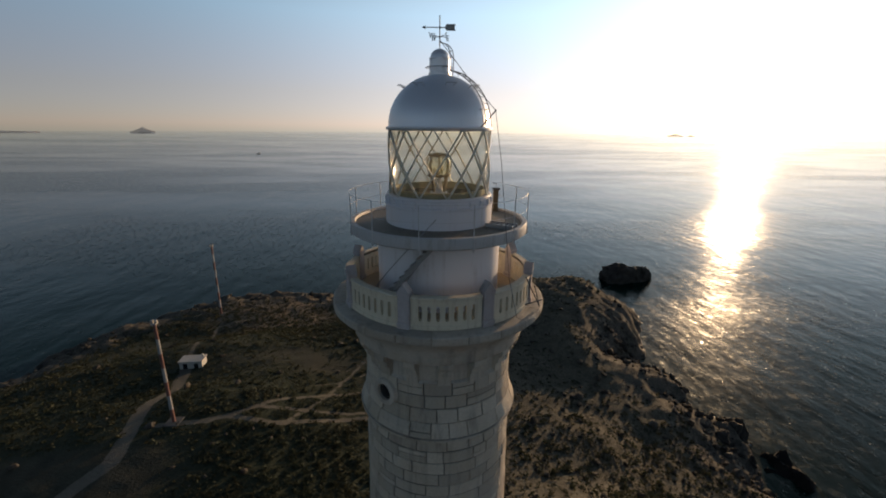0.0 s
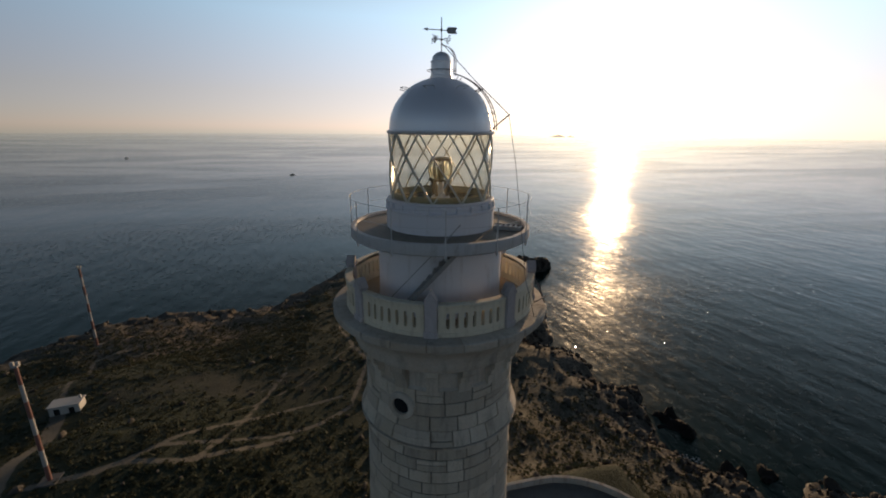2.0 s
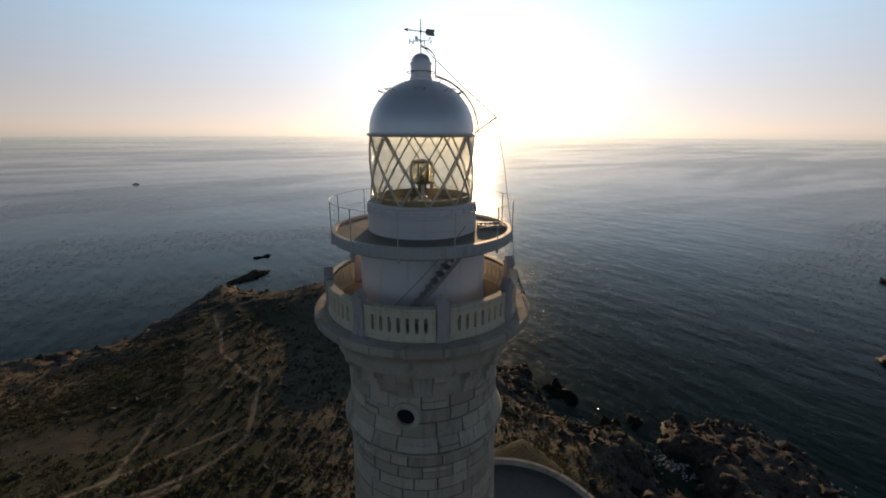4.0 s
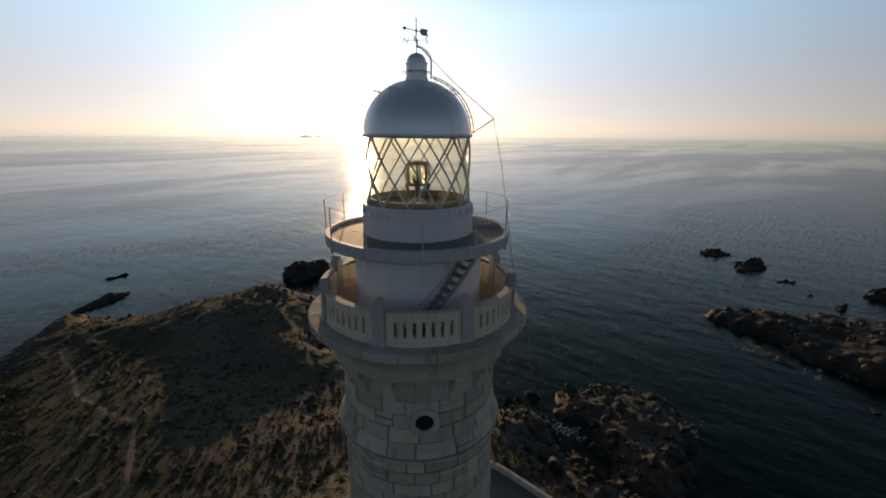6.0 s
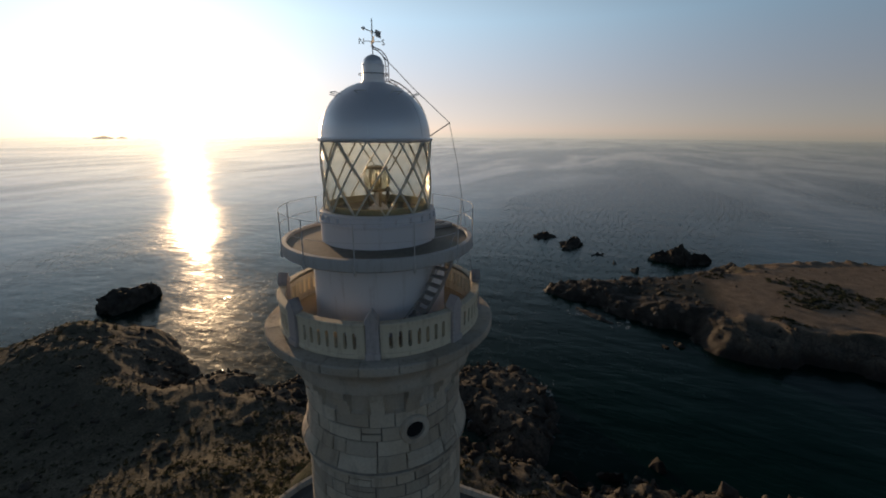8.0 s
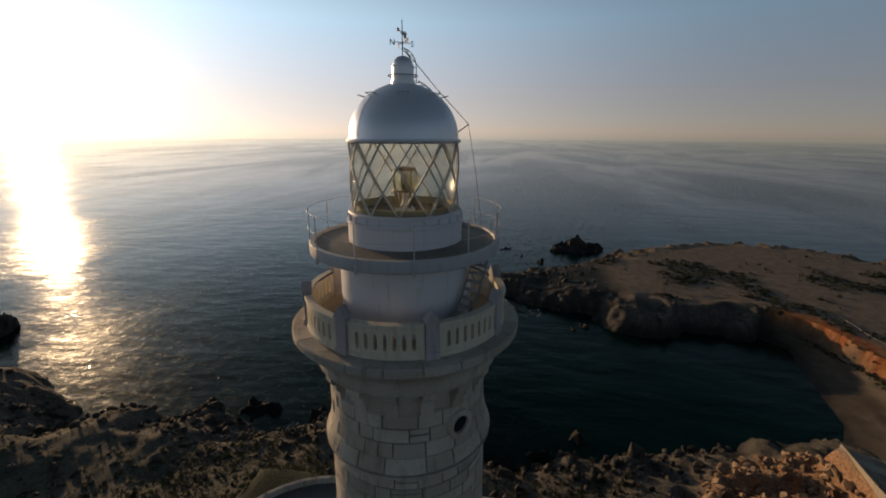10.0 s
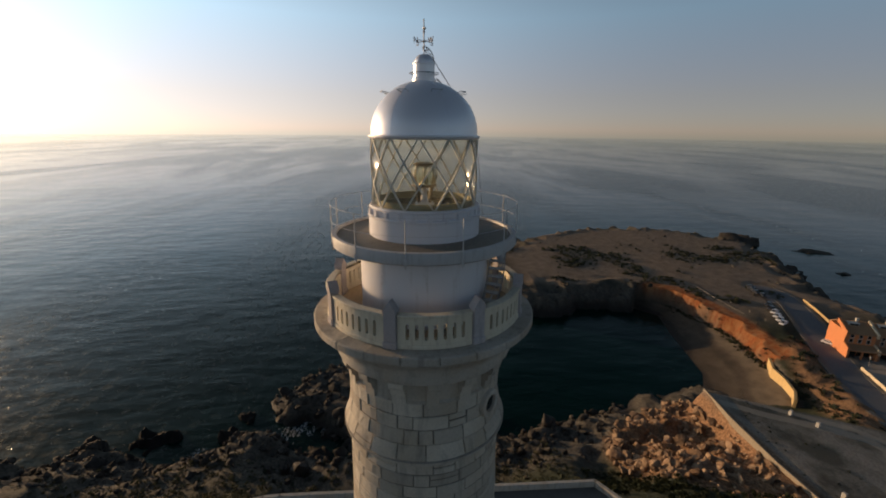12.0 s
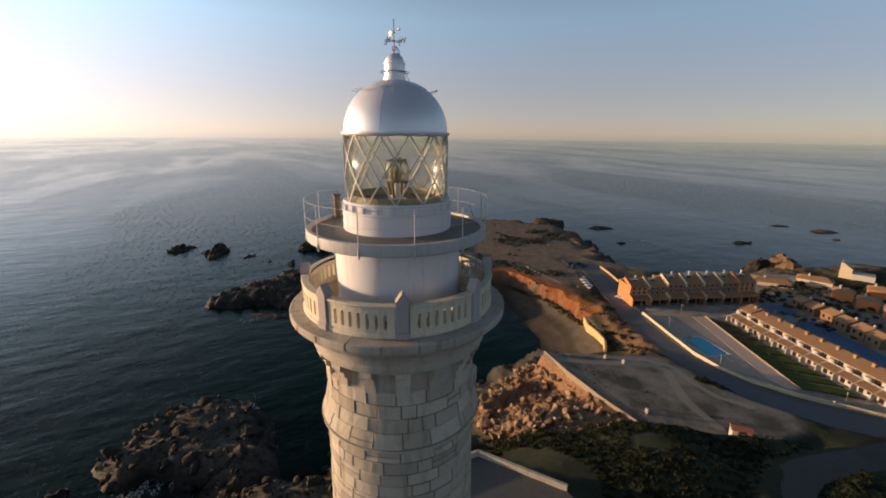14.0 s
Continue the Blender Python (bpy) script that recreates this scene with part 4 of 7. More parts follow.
LADDER_AZ = 326.0
ladder = thing("dome_ladder", label="curved iron ladder over the dome and cupola", category="ladder")
for side in (-0.15, 0.15):
    pts = []
    for q in range(0, 76, 5):
        r, z = on_dome(q, 0.13)
        pts.append((r, side, z))
    part("rail", tube(bmesh.new(), pts, 0.016, 6), M["dark_metal"], ladder).matrix_local = pose(0, 0, 0, 0, 0, LADDER_AZ)
    s2 = side * 0.55
    pts = [(0.42, s2, 83.56), (0.42, s2, 83.95)] + [(0.42 * math.cos(radians(q)), s2, 83.98 + 0.40 * math.sin(radians(q))) for q in range(8, 81, 8)] + [(0.0, s2 * 0.5, 84.40)]
    part("upper_rail", tube(bmesh.new(), pts, 0.013, 6), M["dark_metal"], ladder).matrix_local = pose(0, 0, 0, 0, 0, LADDER_AZ)
for q in range(2, 76, 7):
    r, z = on_dome(q, 0.13)
    part("rung", tube(bmesh.new(), [(r, -0.15, z), (r, 0.15, z)], 0.010, 6), M["dark_metal"], ladder).matrix_local = pose(0, 0, 0, 0, 0, LADDER_AZ)
for i in range(6):
    r, z = (0.42, 83.62 + 0.17 * i) if i < 3 else (0.42 * math.cos(radians(22 * (i - 2))), 83.98 + 0.40 * math.sin(radians(22 * (i - 2))))
    part("upper_rung", tube(bmesh.new(), [(r, -0.083, z), (r, 0.083, z)], 0.009, 6), M["dark_metal"], ladder).matrix_local = pose(0, 0, 0, 0, 0, LADDER_AZ)
for q in (18, 45, 70):
    for side in (-0.15, 0.15):
        a, b = on_dome(q, 0.0), on_dome(q, 0.13)
        part("standoff", tube(bmesh.new(), [(a[0], side, a[1]), (b[0], side, b[1])], 0.009, 6), M["dark_metal"], ladder).matrix_local = pose(0, 0, 0, 0, 0, LADDER_AZ)

for k in range(8):
    a = 105 + 45 * k
    hoop = thing("dome_hoop", label="short painted grab hoop standing off the dome", category="rail", group="dome hoops")
    part("bar", tube(bmesh.new(), [polar(1.24, a - 7 + 3.5 * i, 83.20) for i in range(5)], 0.012, 6), M["rail_paint"], hoop)
    for d in (-7, 7):
        part("bracket", tube(bmesh.new(), [polar(0.98, a + d * 0.8, 83.13), polar(1.24, a + d, 83.20)], 0.011, 6), M["rail_paint"], hoop)
ring = thing("cupola_grab_rail", label="thin iron ring round the ventilator cupola", category="rail")
part("hoop", tube(bmesh.new(), [polar(0.41, 10 * i, 83.71) for i in range(36)], 0.010, 6, True), M["dark_metal"], ring)
for a in range(20, 360, 90):
    part("bracket", tube(bmesh.new(), [polar(0.29, a, 83.70), polar(0.41, a, 83.71)], 0.009, 6), M["dark_metal"], ring)

boom = thing("cable_boom", label="slanting iron boom holding a wire off the dome", category="bracket")
part("arm", tube(bmesh.new(), [polar(1.5, 318, 81.98), polar(2.24, 311.8, 82.48)], 0.018, 6), M["dark_metal"], boom)
part("stay_wire", tube(bmesh.new(), [(0, 0, 84.45), polar(1.1, 312, 83.42), polar(2.22, 311.8, 82.48)], 0.011, 5), M["dark_metal"], boom)
part("down_wire", tube(bmesh.new(), [polar(2.22, 311.8, 82.48), polar(2.50, 311.5, 81.2), polar(2.82, 311, 79.2), polar(3.0, 311, 78.0), polar(3.35, 311, 76.9)], 0.008, 5), M["dark_metal"], boom)

anchor = thing("cable_anchor", label="forked iron bracket bolted outside the gallery parapet", category="bracket")
for p, q in ((polar(3.04, -31, 77.75), polar(3.42, -25, 76.78)), (polar(3.12, -34, 76.95), polar(3.50, -24, 76.98)), (polar(3.20, -22, 77.35), polar(3.44, -26, 76.78))):
    part("bar", tube(bmesh.new(), [p, q], 0.018, 6), M["dark_metal"], anchor)
pipe = thing("vent_pipe", polar(2.5, 36, 79.16), label="short square vent post on the deck", category="pipe")
part("post", boxed(-0.09, 0.09, -0.09, 0.09, 0, 0.78, bevel=0.015), M["brass_dark"], pipe)
part("cap", boxed(-0.13, 0.13, -0.13, 0.13, 0.78, 0.84, bevel=0.015), M["dark_metal"], pipe)
part("arm", tube(bmesh.new(), [(0, 0, 0.84), (0, 0, 0.98), (-0.14, 0, 1.0)], 0.012, 6), M["dark_metal"], pipe)
hatch = thing("deck_steps", polar(2.15, -31, 79.17), -31, label="small slatted metal step across the deck", category="step")
for s in (-0.2, 0.2):
    part("side_rail", boxed(-0.42, 0.45, s - 0.02, s + 0.02, 0, 0.12, bevel=0.006), M["metal"], hatch)
for i in range(6):
    part("slat", boxed(-0.40 + 0.15 * i, -0.33 + 0.15 * i, -0.18, 0.18, 0.06, 0.09), M["metal"], hatch)

# railing of the upper deck
railing = thing("deck_railing", label="slender painted metal railing round the upper deck", category="railing")
for k in range(12):
    a = 19 + 30 * k
    bm = tube(bmesh.new(), [polar(2.80, a, 78.82), polar(2.80, a, 80.12)], 0.015, 6)
    box(bm, -0.03, 0.03, -0.03, 0.03, -0.1, 0.1)
    post = part("post", bm, M["rail_paint"], railing)
    for vert in post.data.vertices[-8:]:
        vert.co = Vector(vert.co) + polar(2.80, a, 78.97)
for z, rad in ((80.12, 0.0065), (79.66, 0.0055)):
    part("rail", tube(bmesh.new(), [polar(2.80, 5 * i, z) for i in range(72)], rad, 6, True), M["rail_paint"], railing)

# the lamp
lens = thing("lantern_lamp", (0, 0, 80.0), label="rotating lamp with glass lens panels on a white pedestal", category="lamp")
sharp(part("pedestal", lathe([(0, -0.9), (0.30, -0.9), (0.30, 0.0), (0.27, 0.07), (0.20, 0.12), (0.12, 0.15), (0.08, 0.3), (0.07, 0.56), (0, 0.56)], 32), M["drum"], lens, "white rounded pedestal"))
k = Nodes("lens_glass")
k.bsdf.inputs["Transmission Weight"].default_value = 1.0
M["lens"] = k.done((0.95, 0.94, 0.82), 0.12, 0, k.bump(k.voronoi(16, 'F1', k.scaled(1, 1, 0.1)), 0.5, 0.03), 1.5)
M["lantern_floor"] = painted("lantern_floor_paint", (0.030, 0.036, 0.022), (0.05, 0.045, 0.03), 0.6, 0.5, 2)
M["lantern_floor"].node_tree.nodes["Principled BSDF"].inputs["IOR"].default_value = 1.12
M["inner_wall"] = painted("lantern_inner_paint", (0.36, 0.33, 0.21), (0.16, 0.13, 0.07), 0.7, 0.5, 2)
M["brass"] = painted("aged_brass", (0.30, 0.24, 0.12), (0.14, 0.1, 0.05), 0.45, 0.5, 6, 0.8)
BARREL = [(0.30, 0.60), (0.345, 0.68), (0.375, 0.80), (0.385, 0.91), (0.375, 1.02), (0.345, 1.12), (0.30, 1.20)]


def barrel_piece(a0, a1, out, thick, steps):
    """A bulged upright segment of the lens drum between two angles."""
    bm = bmesh.new()
    grid = [[[bm.verts.new(polar(r + o, a0 + (a1 - a0) * i / steps, z)) for i in range(steps + 1)] for r, z in BARREL] for o in (out - thick, out)]
    for inner, outer in zip(grid[0], grid[0][1:]):
        for i in range(steps):
            bm.faces.new((inner[i + 1], inner[i], outer[i], outer[i + 1]))
    for low, top in zip(grid[1], grid[1][1:]):
        for i in range(steps):
            bm.faces.new((low[i], low[i + 1], top[i + 1], top[i]))
    for row in (0, -1):
        for i in range(steps):
            bm.faces.new((grid[0][row][i], grid[0][row][i + 1], grid[1][row][i + 1], grid[1][row][i]))
    for j in range(len(BARREL) - 1):
        for i in (0, -1):
            bm.faces.new((grid[0][j][i], grid[0][j + 1][i], grid[1][j + 1][i], grid[1][j][i]))
    bmesh.ops.recalc_face_normals(bm, faces=bm.faces)
    return bm


for k in range(8):
    part("lens_panel", barrel_piece(45 * k + 3, 45 * k + 42, 0.0, 0.05, 6), M["lens"], lens, "ribbed curved glass lens panel", True)
    part("lens_frame", barrel_piece(45 * k - 2.6, 45 * k + 2.6, 0.012, 0.07, 1), M["brass"], lens, "dark bronze lens frame")
for k in range(4):
    a = 45 + 90 * k
    part("leg", tube(bmesh.new(), [(0.20, 0, 0.02), (0.27, 0, 0.3), (0.33, 0, 0.6)], 0.05, 8), M["brass_dark"], lens).matrix_local = pose(0, 0, 0, 0, 0, a)
sharp(part("lamp_core", lathe([(0, 0.55), (0.13, 0.55), (0.13, 0.75), (0.08, 0.85), (0.08, 1.05), (0, 1.08)], 16), M["brass"], lens, "lamp holder inside the lens"))
part("base_plate", lathe([(0, 0.55), (0.36, 0.55), (0.38, 0.58), (0.36, 0.62), (0.25, 0.62), (0, 0.61)], 24), M["brass_dark"], lens)
part("top_plate", lathe([(0, 1.19), (0.31, 1.19), (0.33, 1.21), (0.31, 1.24), (0.12, 1.27), (0, 1.28)], 24), M["brass"], lens)
sharp(part("floor_disc", lathe([(0, -0.03), (1.48, -0.03), (1.48, 0.0), (0, 0.0)], 48), M["lantern_floor"], lens, "dark green lantern floor"))

sharp(part("inner_wall", lathe([(1.41, 0.0), (1.45, 0.0), (1.45, 0.22), (1.41, 0.22), (1.41, 0.0)], 64), M["inner_wall"], lens, "stained cream low wall inside the glazing"))

# curved access stair from the gallery to the deck
stair = thing("gallery_stair", label="narrow curved metal stair against the drum", category="stair")
A0, A1, Z0, Z1 = 224.0, 268.0, 76.78, 78.95
for r in (2.06, 2.52):
    bm = bmesh.new()
    prev = None
    for i in range(13):
        f = i / 12
        a, z = A0 + (A1 - A0) * f, Z0 + (Z1 - Z0) * f
        q = [bm.verts.new(polar(rr, a, zz)) for rr, zz in ((r, z - 0.02), (r + 0.025, z - 0.02), (r + 0.025, z + 0.14), (r, z + 0.14))]
        if prev:
            for j in range(4):
                bm.faces.new((prev[j], prev[(j + 1) % 4], q[(j + 1) % 4], q[j]))
        else:
            bm.faces.new(q)
        prev = q
    bm.faces.new(prev[::-1])
    bmesh.ops.recalc_face_normals(bm, faces=bm.faces)
    part("stringer", bm, M["metal"], stair)
for i in range(11):
    f = (i + 0.5) / 11
    a, z = A0 + (A1 - A0) * f, Z0 + (Z1 - Z0) * f + 0.09
    part("tread", arc_block(2.07, 2.53, a - 2.6, a + 2.6, z, z + 0.03, 2, 0.004), M["metal"], stair)
part("handrail", tube(bmesh.new(), [polar(2.55, A0 + (A1 - A0) * i / 10, Z0 + (Z1 - Z0) * i / 10 + 0.75) for i in range(11)], 0.014, 6), M["metal"], stair)


# ---- round the lighthouse: terrace, masts, hut ----
def prism(outline, z0, z1):
    bm = bmesh.new()
    low, top = [bm.verts.new((x, y, z0)) for x, y in outline], [bm.verts.new((x, y, z1)) for x, y in outline]
    bm.faces.new(low[::-1])
    bm.faces.new(top)
    n = len(outline)
    for i in range(n):
        bm.faces.new((low[i], low[(i + 1) % n], top[(i + 1) % n], top[i]))
    bmesh.ops.recalc_face_normals(bm, faces=bm.faces)
    return bm


def wall_run(bm, a, b, thick, z0, z1, za=0.0, zb=0.0, lap=0.0):
    """A straight wall from a to b with bevelled coping; za and zb lift its ends."""
    ax, ay, bx, by = *a, *b
    d = Vector((bx - ax, by - ay, 0)).normalized()
    n = Vector((-d.y, d.x, 0)) * thick / 2
    A, B = Vector((ax, ay, 0)) - d * lap, Vector((bx, by, 0)) + d * lap
    c = 0.04
    sect = [(-1, z0), (1, z0), (1, z1 - c), (1 - c / thick * 2, z1), (-1 + c / thick * 2, z1), (-1, z1 - c)]
    ra = [bm.verts.new(A + n * s + Vector((0, 0, z + za))) for s, z in sect]
    rb = [bm.verts.new(B + n * s + Vector((0, 0, z + zb))) for s, z in sect]
    bm.faces.new(ra[::-1])
    bm.faces.new(rb)
    for i in range(6):
        bm.faces.new((ra[i], ra[(i + 1) % 6], rb[(i + 1) % 6], rb[i]))
    bmesh.ops.recalc_face_normals(bm, faces=bm.faces)
    return bm


terrace = thing("terrace", label="grey paved terrace with low pale parapet round the tower", category="terrace")
corner = [(24 + 14 * math.cos(radians(q)), 20.3 + 14 * math.sin(radians(q))) for q in range(0, 91, 10)]
outline = [(-40, -35.5), (26, -35.5), (38, -27)] + corner + [(13, 34.3), (13, 26), (-40, 26)]
part("slab", prism(outline, 16.0, 29.75), M["paving"], terrace, "worn grey paving")
for a, b in zip(outline[1:], outline[2:]):
    part("parapet", wall_run(bmesh.new(), a, b, 0.55, 29.0, 30.75, lap=0.12), M["trim"], terrace)


def mast(x, y, z, height, radius, bands, name):
    ob = thing("radio_mast", (x, y, z), label=name, category="mast", group="radio masts")
    h = height / bands
    for i in range(bands):
        r0, r1 = radius * (1 - 0.25 * i / bands), radius * (1 - 0.25 * (i + 1) / bands)
        bm = lathe([(r0 * 0.7, h * i), (r0, h * i), (r1, h * (i + 1) - 0.06), (r1 + 0.06, h * (i + 1) - 0.05), (r1 + 0.06, h * (i + 1)), (r1 * 0.7, h * (i + 1))], 12)
        part("band", bm, M["red_band"] if i % 2 == 0 else M["white_band"], ob, "red painted section" if i % 2 == 0 else "white painted section")
    bm = boxed(-radius * 1.3, radius * 1.3, -radius * 1.3, radius * 1.3, height, height + 0.25, bevel=0.05)
    part("top_plate", bm, M["white_band"], ob)
    for s in (-1, 1):
        part("beacon", boxed(s * radius - 0.25, s * radius + 0.25, -0.25, 0.25, height + 0.25, height + 0.9, bevel=0.06), M["white_band"], ob)
    part("footing", boxed(-1.5, 1.5, -1.5, 1.5, -1.5, 0.25, bevel=0.1), M["paving"], ob, "concrete footing")


mast(-55, 62, height_at(-55, 62) - 0.05, 44.7 - height_at(-55, 62), 0.37, 7, "red and white banded radio mast on the scrubby slope")
mast(-92, 153, height_at(-92, 153) - 0.05, 34.4 - height_at(-92, 153), 0.44, 9, "tall red and white banded radio mast near the shore")

hut = thing("hut", (-68.5, 92.5, height_at(-68.5, 92.5) - 0.3), 6, label="small white flat-roofed hut with dark openings", category="hut")
bm = bmesh.new()
for x0, x1, z0, z1 in ((-4, 4, 2.3, 3.0), (-4, -2.9, 0, 2.3), (-1.2, 1.0, 0, 2.3), (2.6, 4, 0, 2.3)):
    box(bm, x0, x1, -2.2, -1.95, z0, z1)
box(bm, -4, 4, 1.95, 2.2, 0, 3.0)
box(bm, -4, -3.75, -1.95, 1.95, 0, 3.0)
box(bm, 3.75, 4, -1.95, 1.95, 0, 3.0)
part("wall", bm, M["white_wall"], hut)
# dark sheet painted as the shade behind the openings
part("interior_shade", boxed(-3.7, 3.7, -1.9, -1.8, 0.1, 2.9), M["unlit"], hut, "dark panel standing in for the shaded interior")
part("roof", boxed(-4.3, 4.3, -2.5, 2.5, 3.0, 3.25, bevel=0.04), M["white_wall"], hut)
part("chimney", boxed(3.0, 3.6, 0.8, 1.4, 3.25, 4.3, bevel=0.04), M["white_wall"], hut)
part("floor", boxed(-3.8, 3.8, -2.0, 2.0, -0.6, 0.1), M["paving"], hut)
hut.matrix_world = hut.matrix_world @ Matrix.Diagonal((0.74, 0.74, 0.8, 1))

# low kiosk below the terrace
kz = height_at(31, -94)
kiosk = thing("kiosk", (31.5, -94, kz + 0.9), 40, label="small white kiosk with a red pitched roof", category="kiosk")
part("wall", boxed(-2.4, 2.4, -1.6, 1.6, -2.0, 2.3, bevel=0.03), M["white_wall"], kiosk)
bm = bmesh.new()
lo = [bm.verts.new((x, y, 2.3)) for x, y in ((-2.8, -2), (2.8, -2), (2.8, 2), (-2.8, 2))]
hi = [bm.verts.new((x, 0, 2.9)) for x in (-2.8, 2.8)]
for f in ((lo[0], lo[1], hi[1], hi[0]), (lo[2], lo[3], hi[0], hi[1]), (lo[1], lo[2], hi[1]), (lo[3], lo[0], hi[0]), tuple(lo[::-1])):
    bm.faces.new(f)
part("roof", bm, M["tile_red"], kiosk)
part("door", boxed(-0.5, 0.5, -1.66, -1.6, 0.1, 2.05), M["window"], kiosk)
kiosk.matrix_world = kiosk.matrix_world @ Matrix.Diagonal((0.8, 0.8, 0.9, 1))


# ---- rocks ----
def rock_mesh(seed, detail=3, rough=0.45, flat=0.55, facets=0):
    """A weathered boulder about one metre in radius."""
    bm = bmesh.new()
    bmesh.ops.create_icosphere(bm, subdivisions=detail, radius=1.0)
    off = Vector((seed * 7.3, seed * 3.1, seed * 1.7))
    cut = random.Random(seed)
    planes = [(Vector((cut.gauss(0, 1), cut.gauss(0, 1), cut.gauss(0, 1))).normalized(), cut.uniform(0.45, 0.8)) for _ in range(facets)]
    for v in bm.verts:
        p = v.co.copy()
        for n, far in planes:
            along = p.dot(n)
            if along > far:
                p -= n * (along - far)
        d = noise.fractal(p * 0.9 + off, 0.9, 2.1, 4) * rough + abs(noise.noise(p * 2.3 + off)) * rough * 0.5
        q = p * (1 + d)
        q.z = q.z * flat
        v.co = q
    return bm


def sea_rock(x, y, lx, ly, h, turn, seed, material="rock", label="dark jagged rock rising from the sea", detail=5, group="sea rocks", z=-0.25, crag=0.26, dome=False):
    bm = rock_mesh(seed, detail, 0.32, 1.0, 9)
    off = Vector((seed * 2.7, seed * 5.1, 0))
    for v in bm.verts:
        c = v.co
        slump = 0.55 + 0.45 * noise.noise(Vector((c.x, c.y, 0)) * 1.7 + off)
        c.z = h * (c.z * 0.35 if c.z < 0 else c.z ** 0.75 if dome else 1.6 * slump * c.z ** 1.15)
        c.x, c.y = c.x * lx, c.y * ly
        p = Vector((c.x, c.y, c.z)) * 0.22 + off
        jag = noise.ridged_multi_fractal(p * 1.3, 0.9, 2.1, 4, 0.9, 2.0) - 1.1
        c.z += jag * crag * h * (1 if c.z > 0 else 0.3)
        c.x += noise.noise(p * 1.7) * 0.10 * lx
        c.y += noise.noise(p * 1.9 + off) * 0.10 * ly
    ob = sharp(new("sea_rock", mesh_of(bm, "sea_rock", M[material])), 48)
    ob.matrix_world = pose(x, y, z * h, 0, 0, turn)
    return tagged(ob, label, "rock", group)


for i, (x, y, lx, ly, h, turn) in enumerate([
        (107, 210, 17, 13, 13, 20), (16, 244, 17, 4.5, 3.5, 28), (30, 284, 7, 3, 2.5, 10), (8, 238, 5, 3, 2, 0),
        (330, 44, 17, 9, 9, -40), (314, 24, 20, 9, 7, -30), (292, 3, 7, 3, 2.2, -30), (303, -50, 22, 14, 19, -60), (262, -20, 6, 4, 3.5, -30), (276, -8, 2.5, 1.6, 1.3, 0),
        (182, -3, 19, 3.2, 1.9, 60), (164, -30, 3.2, 2, 1.0, 40), (167, -36, 4, 2.4, 1.6, 20)]):
    sea_rock(x, y, lx, ly, h, turn, i + 1, dome=i == 0, crag=0.18 if i == 0 else 0.26)
for i, (x, y, lx, ly, h, turn) in enumerate([
        (86, 72, 6, 7, 6, 20), (77, 64, 5, 5, 5, 50), (89, 52, 4, 5, 3.5, 10), (82, 44, 4, 5, 3.2, 0), (90, -24, 3.6, 3, 3.2, 20), (89, -46, 4, 3, 3, 40),
        (82, 12, 5, 7, 3, 10), (84, -12, 4, 3, 2.5, 70), (70, 108, 5, 7, 5, 20), (92, -62, 5, 4, 3.5, 10), (80, 26, 6, 5, 4, 30), (79, -3, 4, 6, 3, 0), (84, 84, 5, 6, 5, 15), (73, 98, 4, 6, 4.5, 0), (80, -36, 4, 4, 3, 60), (96, 50, 4, 3, 2.2, 20), (74, 36, 5, 6, 4.5, 40)]):
    sea_rock(x, y, lx, ly, h, turn, i + 21, "wet_rock", label="dark wet rock at the foot of the shore", group="shore rocks", detail=4 if lx < 10 else 6, crag=0.26)
for i, (x, y, lx, ly, h, turn) in enumerate([
        (286, -256, 20, 12, 8, 50), (260, -288, 22, 6, 4, 60), (214, -262, 5, 3, 1.6, 60), (174, -352, 12, 6, 3.5, 60), (200, -451, 9, 5, 2.5, 60), (170, -460, 14, 5, 2.5, 50), (149, -436, 4, 3, 1.5, 0), (222, -232, 11, 6, 5, 40), (210, -226, 8, 5, 4, 30)]):
    sea_rock(x, y, lx, ly, h, turn, i + 41, label="low dark reef off the northern point", group="reefs", detail=4)
sea_rock(110, -289, 15, 14, 23, 20, 61, "quarry", "rounded yellowish rock headland by the houses", group="headland rocks", crag=0.06, dome=True)
sea_rock(124, -275, 11, 10, 15, 40, 62, "rock", "dark rock beside the yellowish headland", group="headland rocks", crag=0.1, dome=True)


def scatter(name, places, seeds, material, label, category):
    """Many rocks joined into one mesh; places are (x, y, z, size, turn)."""
    kinds = []
    for s in seeds:
        bm = rock_mesh(s, 2, 0.10, 0.9, 9)
        me = mesh_of(bm, "rock_kind", M[material])
        co = np.zeros(len(me.vertices) * 3)
        me.vertices.foreach_get("co", co)
        tri = np.array([p.vertices[:] for p in me.polygons])
        kinds.append((co.reshape(-1, 3), tri))
        bpy.data.meshes.remove(me)
    allv, allf, base = [], [], 0
    lean = np.random.RandomState(len(places))
    for i, (x, y, z, size, turn) in enumerate(places):
        co, tri = kinds[i % len(kinds)]
        co = co * lean.uniform(0.45, 1.45, 3)
        tilt = lean.uniform(-1.3, 1.3)
        co = co @ np.array([[1, 0, 0], [0, math.cos(tilt), math.sin(tilt)], [0, -math.sin(tilt), math.cos(tilt)]])
        c, s = math.cos(turn), math.sin(turn)
        q = co @ np.array([[c, s, 0], [-s, c, 0], [0, 0, 1]]) * size + (x, y, z)
        allv.append(q)
        allf.append(tri + base)
        base += len(co)
    me = bpy.data.meshes.new(name)
    me.from_pydata(np.concatenate(allv).tolist(), [], np.concatenate(allf).tolist())
    me.materials.append(M[material])
    return tagged(new(name, me), label, category, kind="stuff")


rng = random.Random(5)
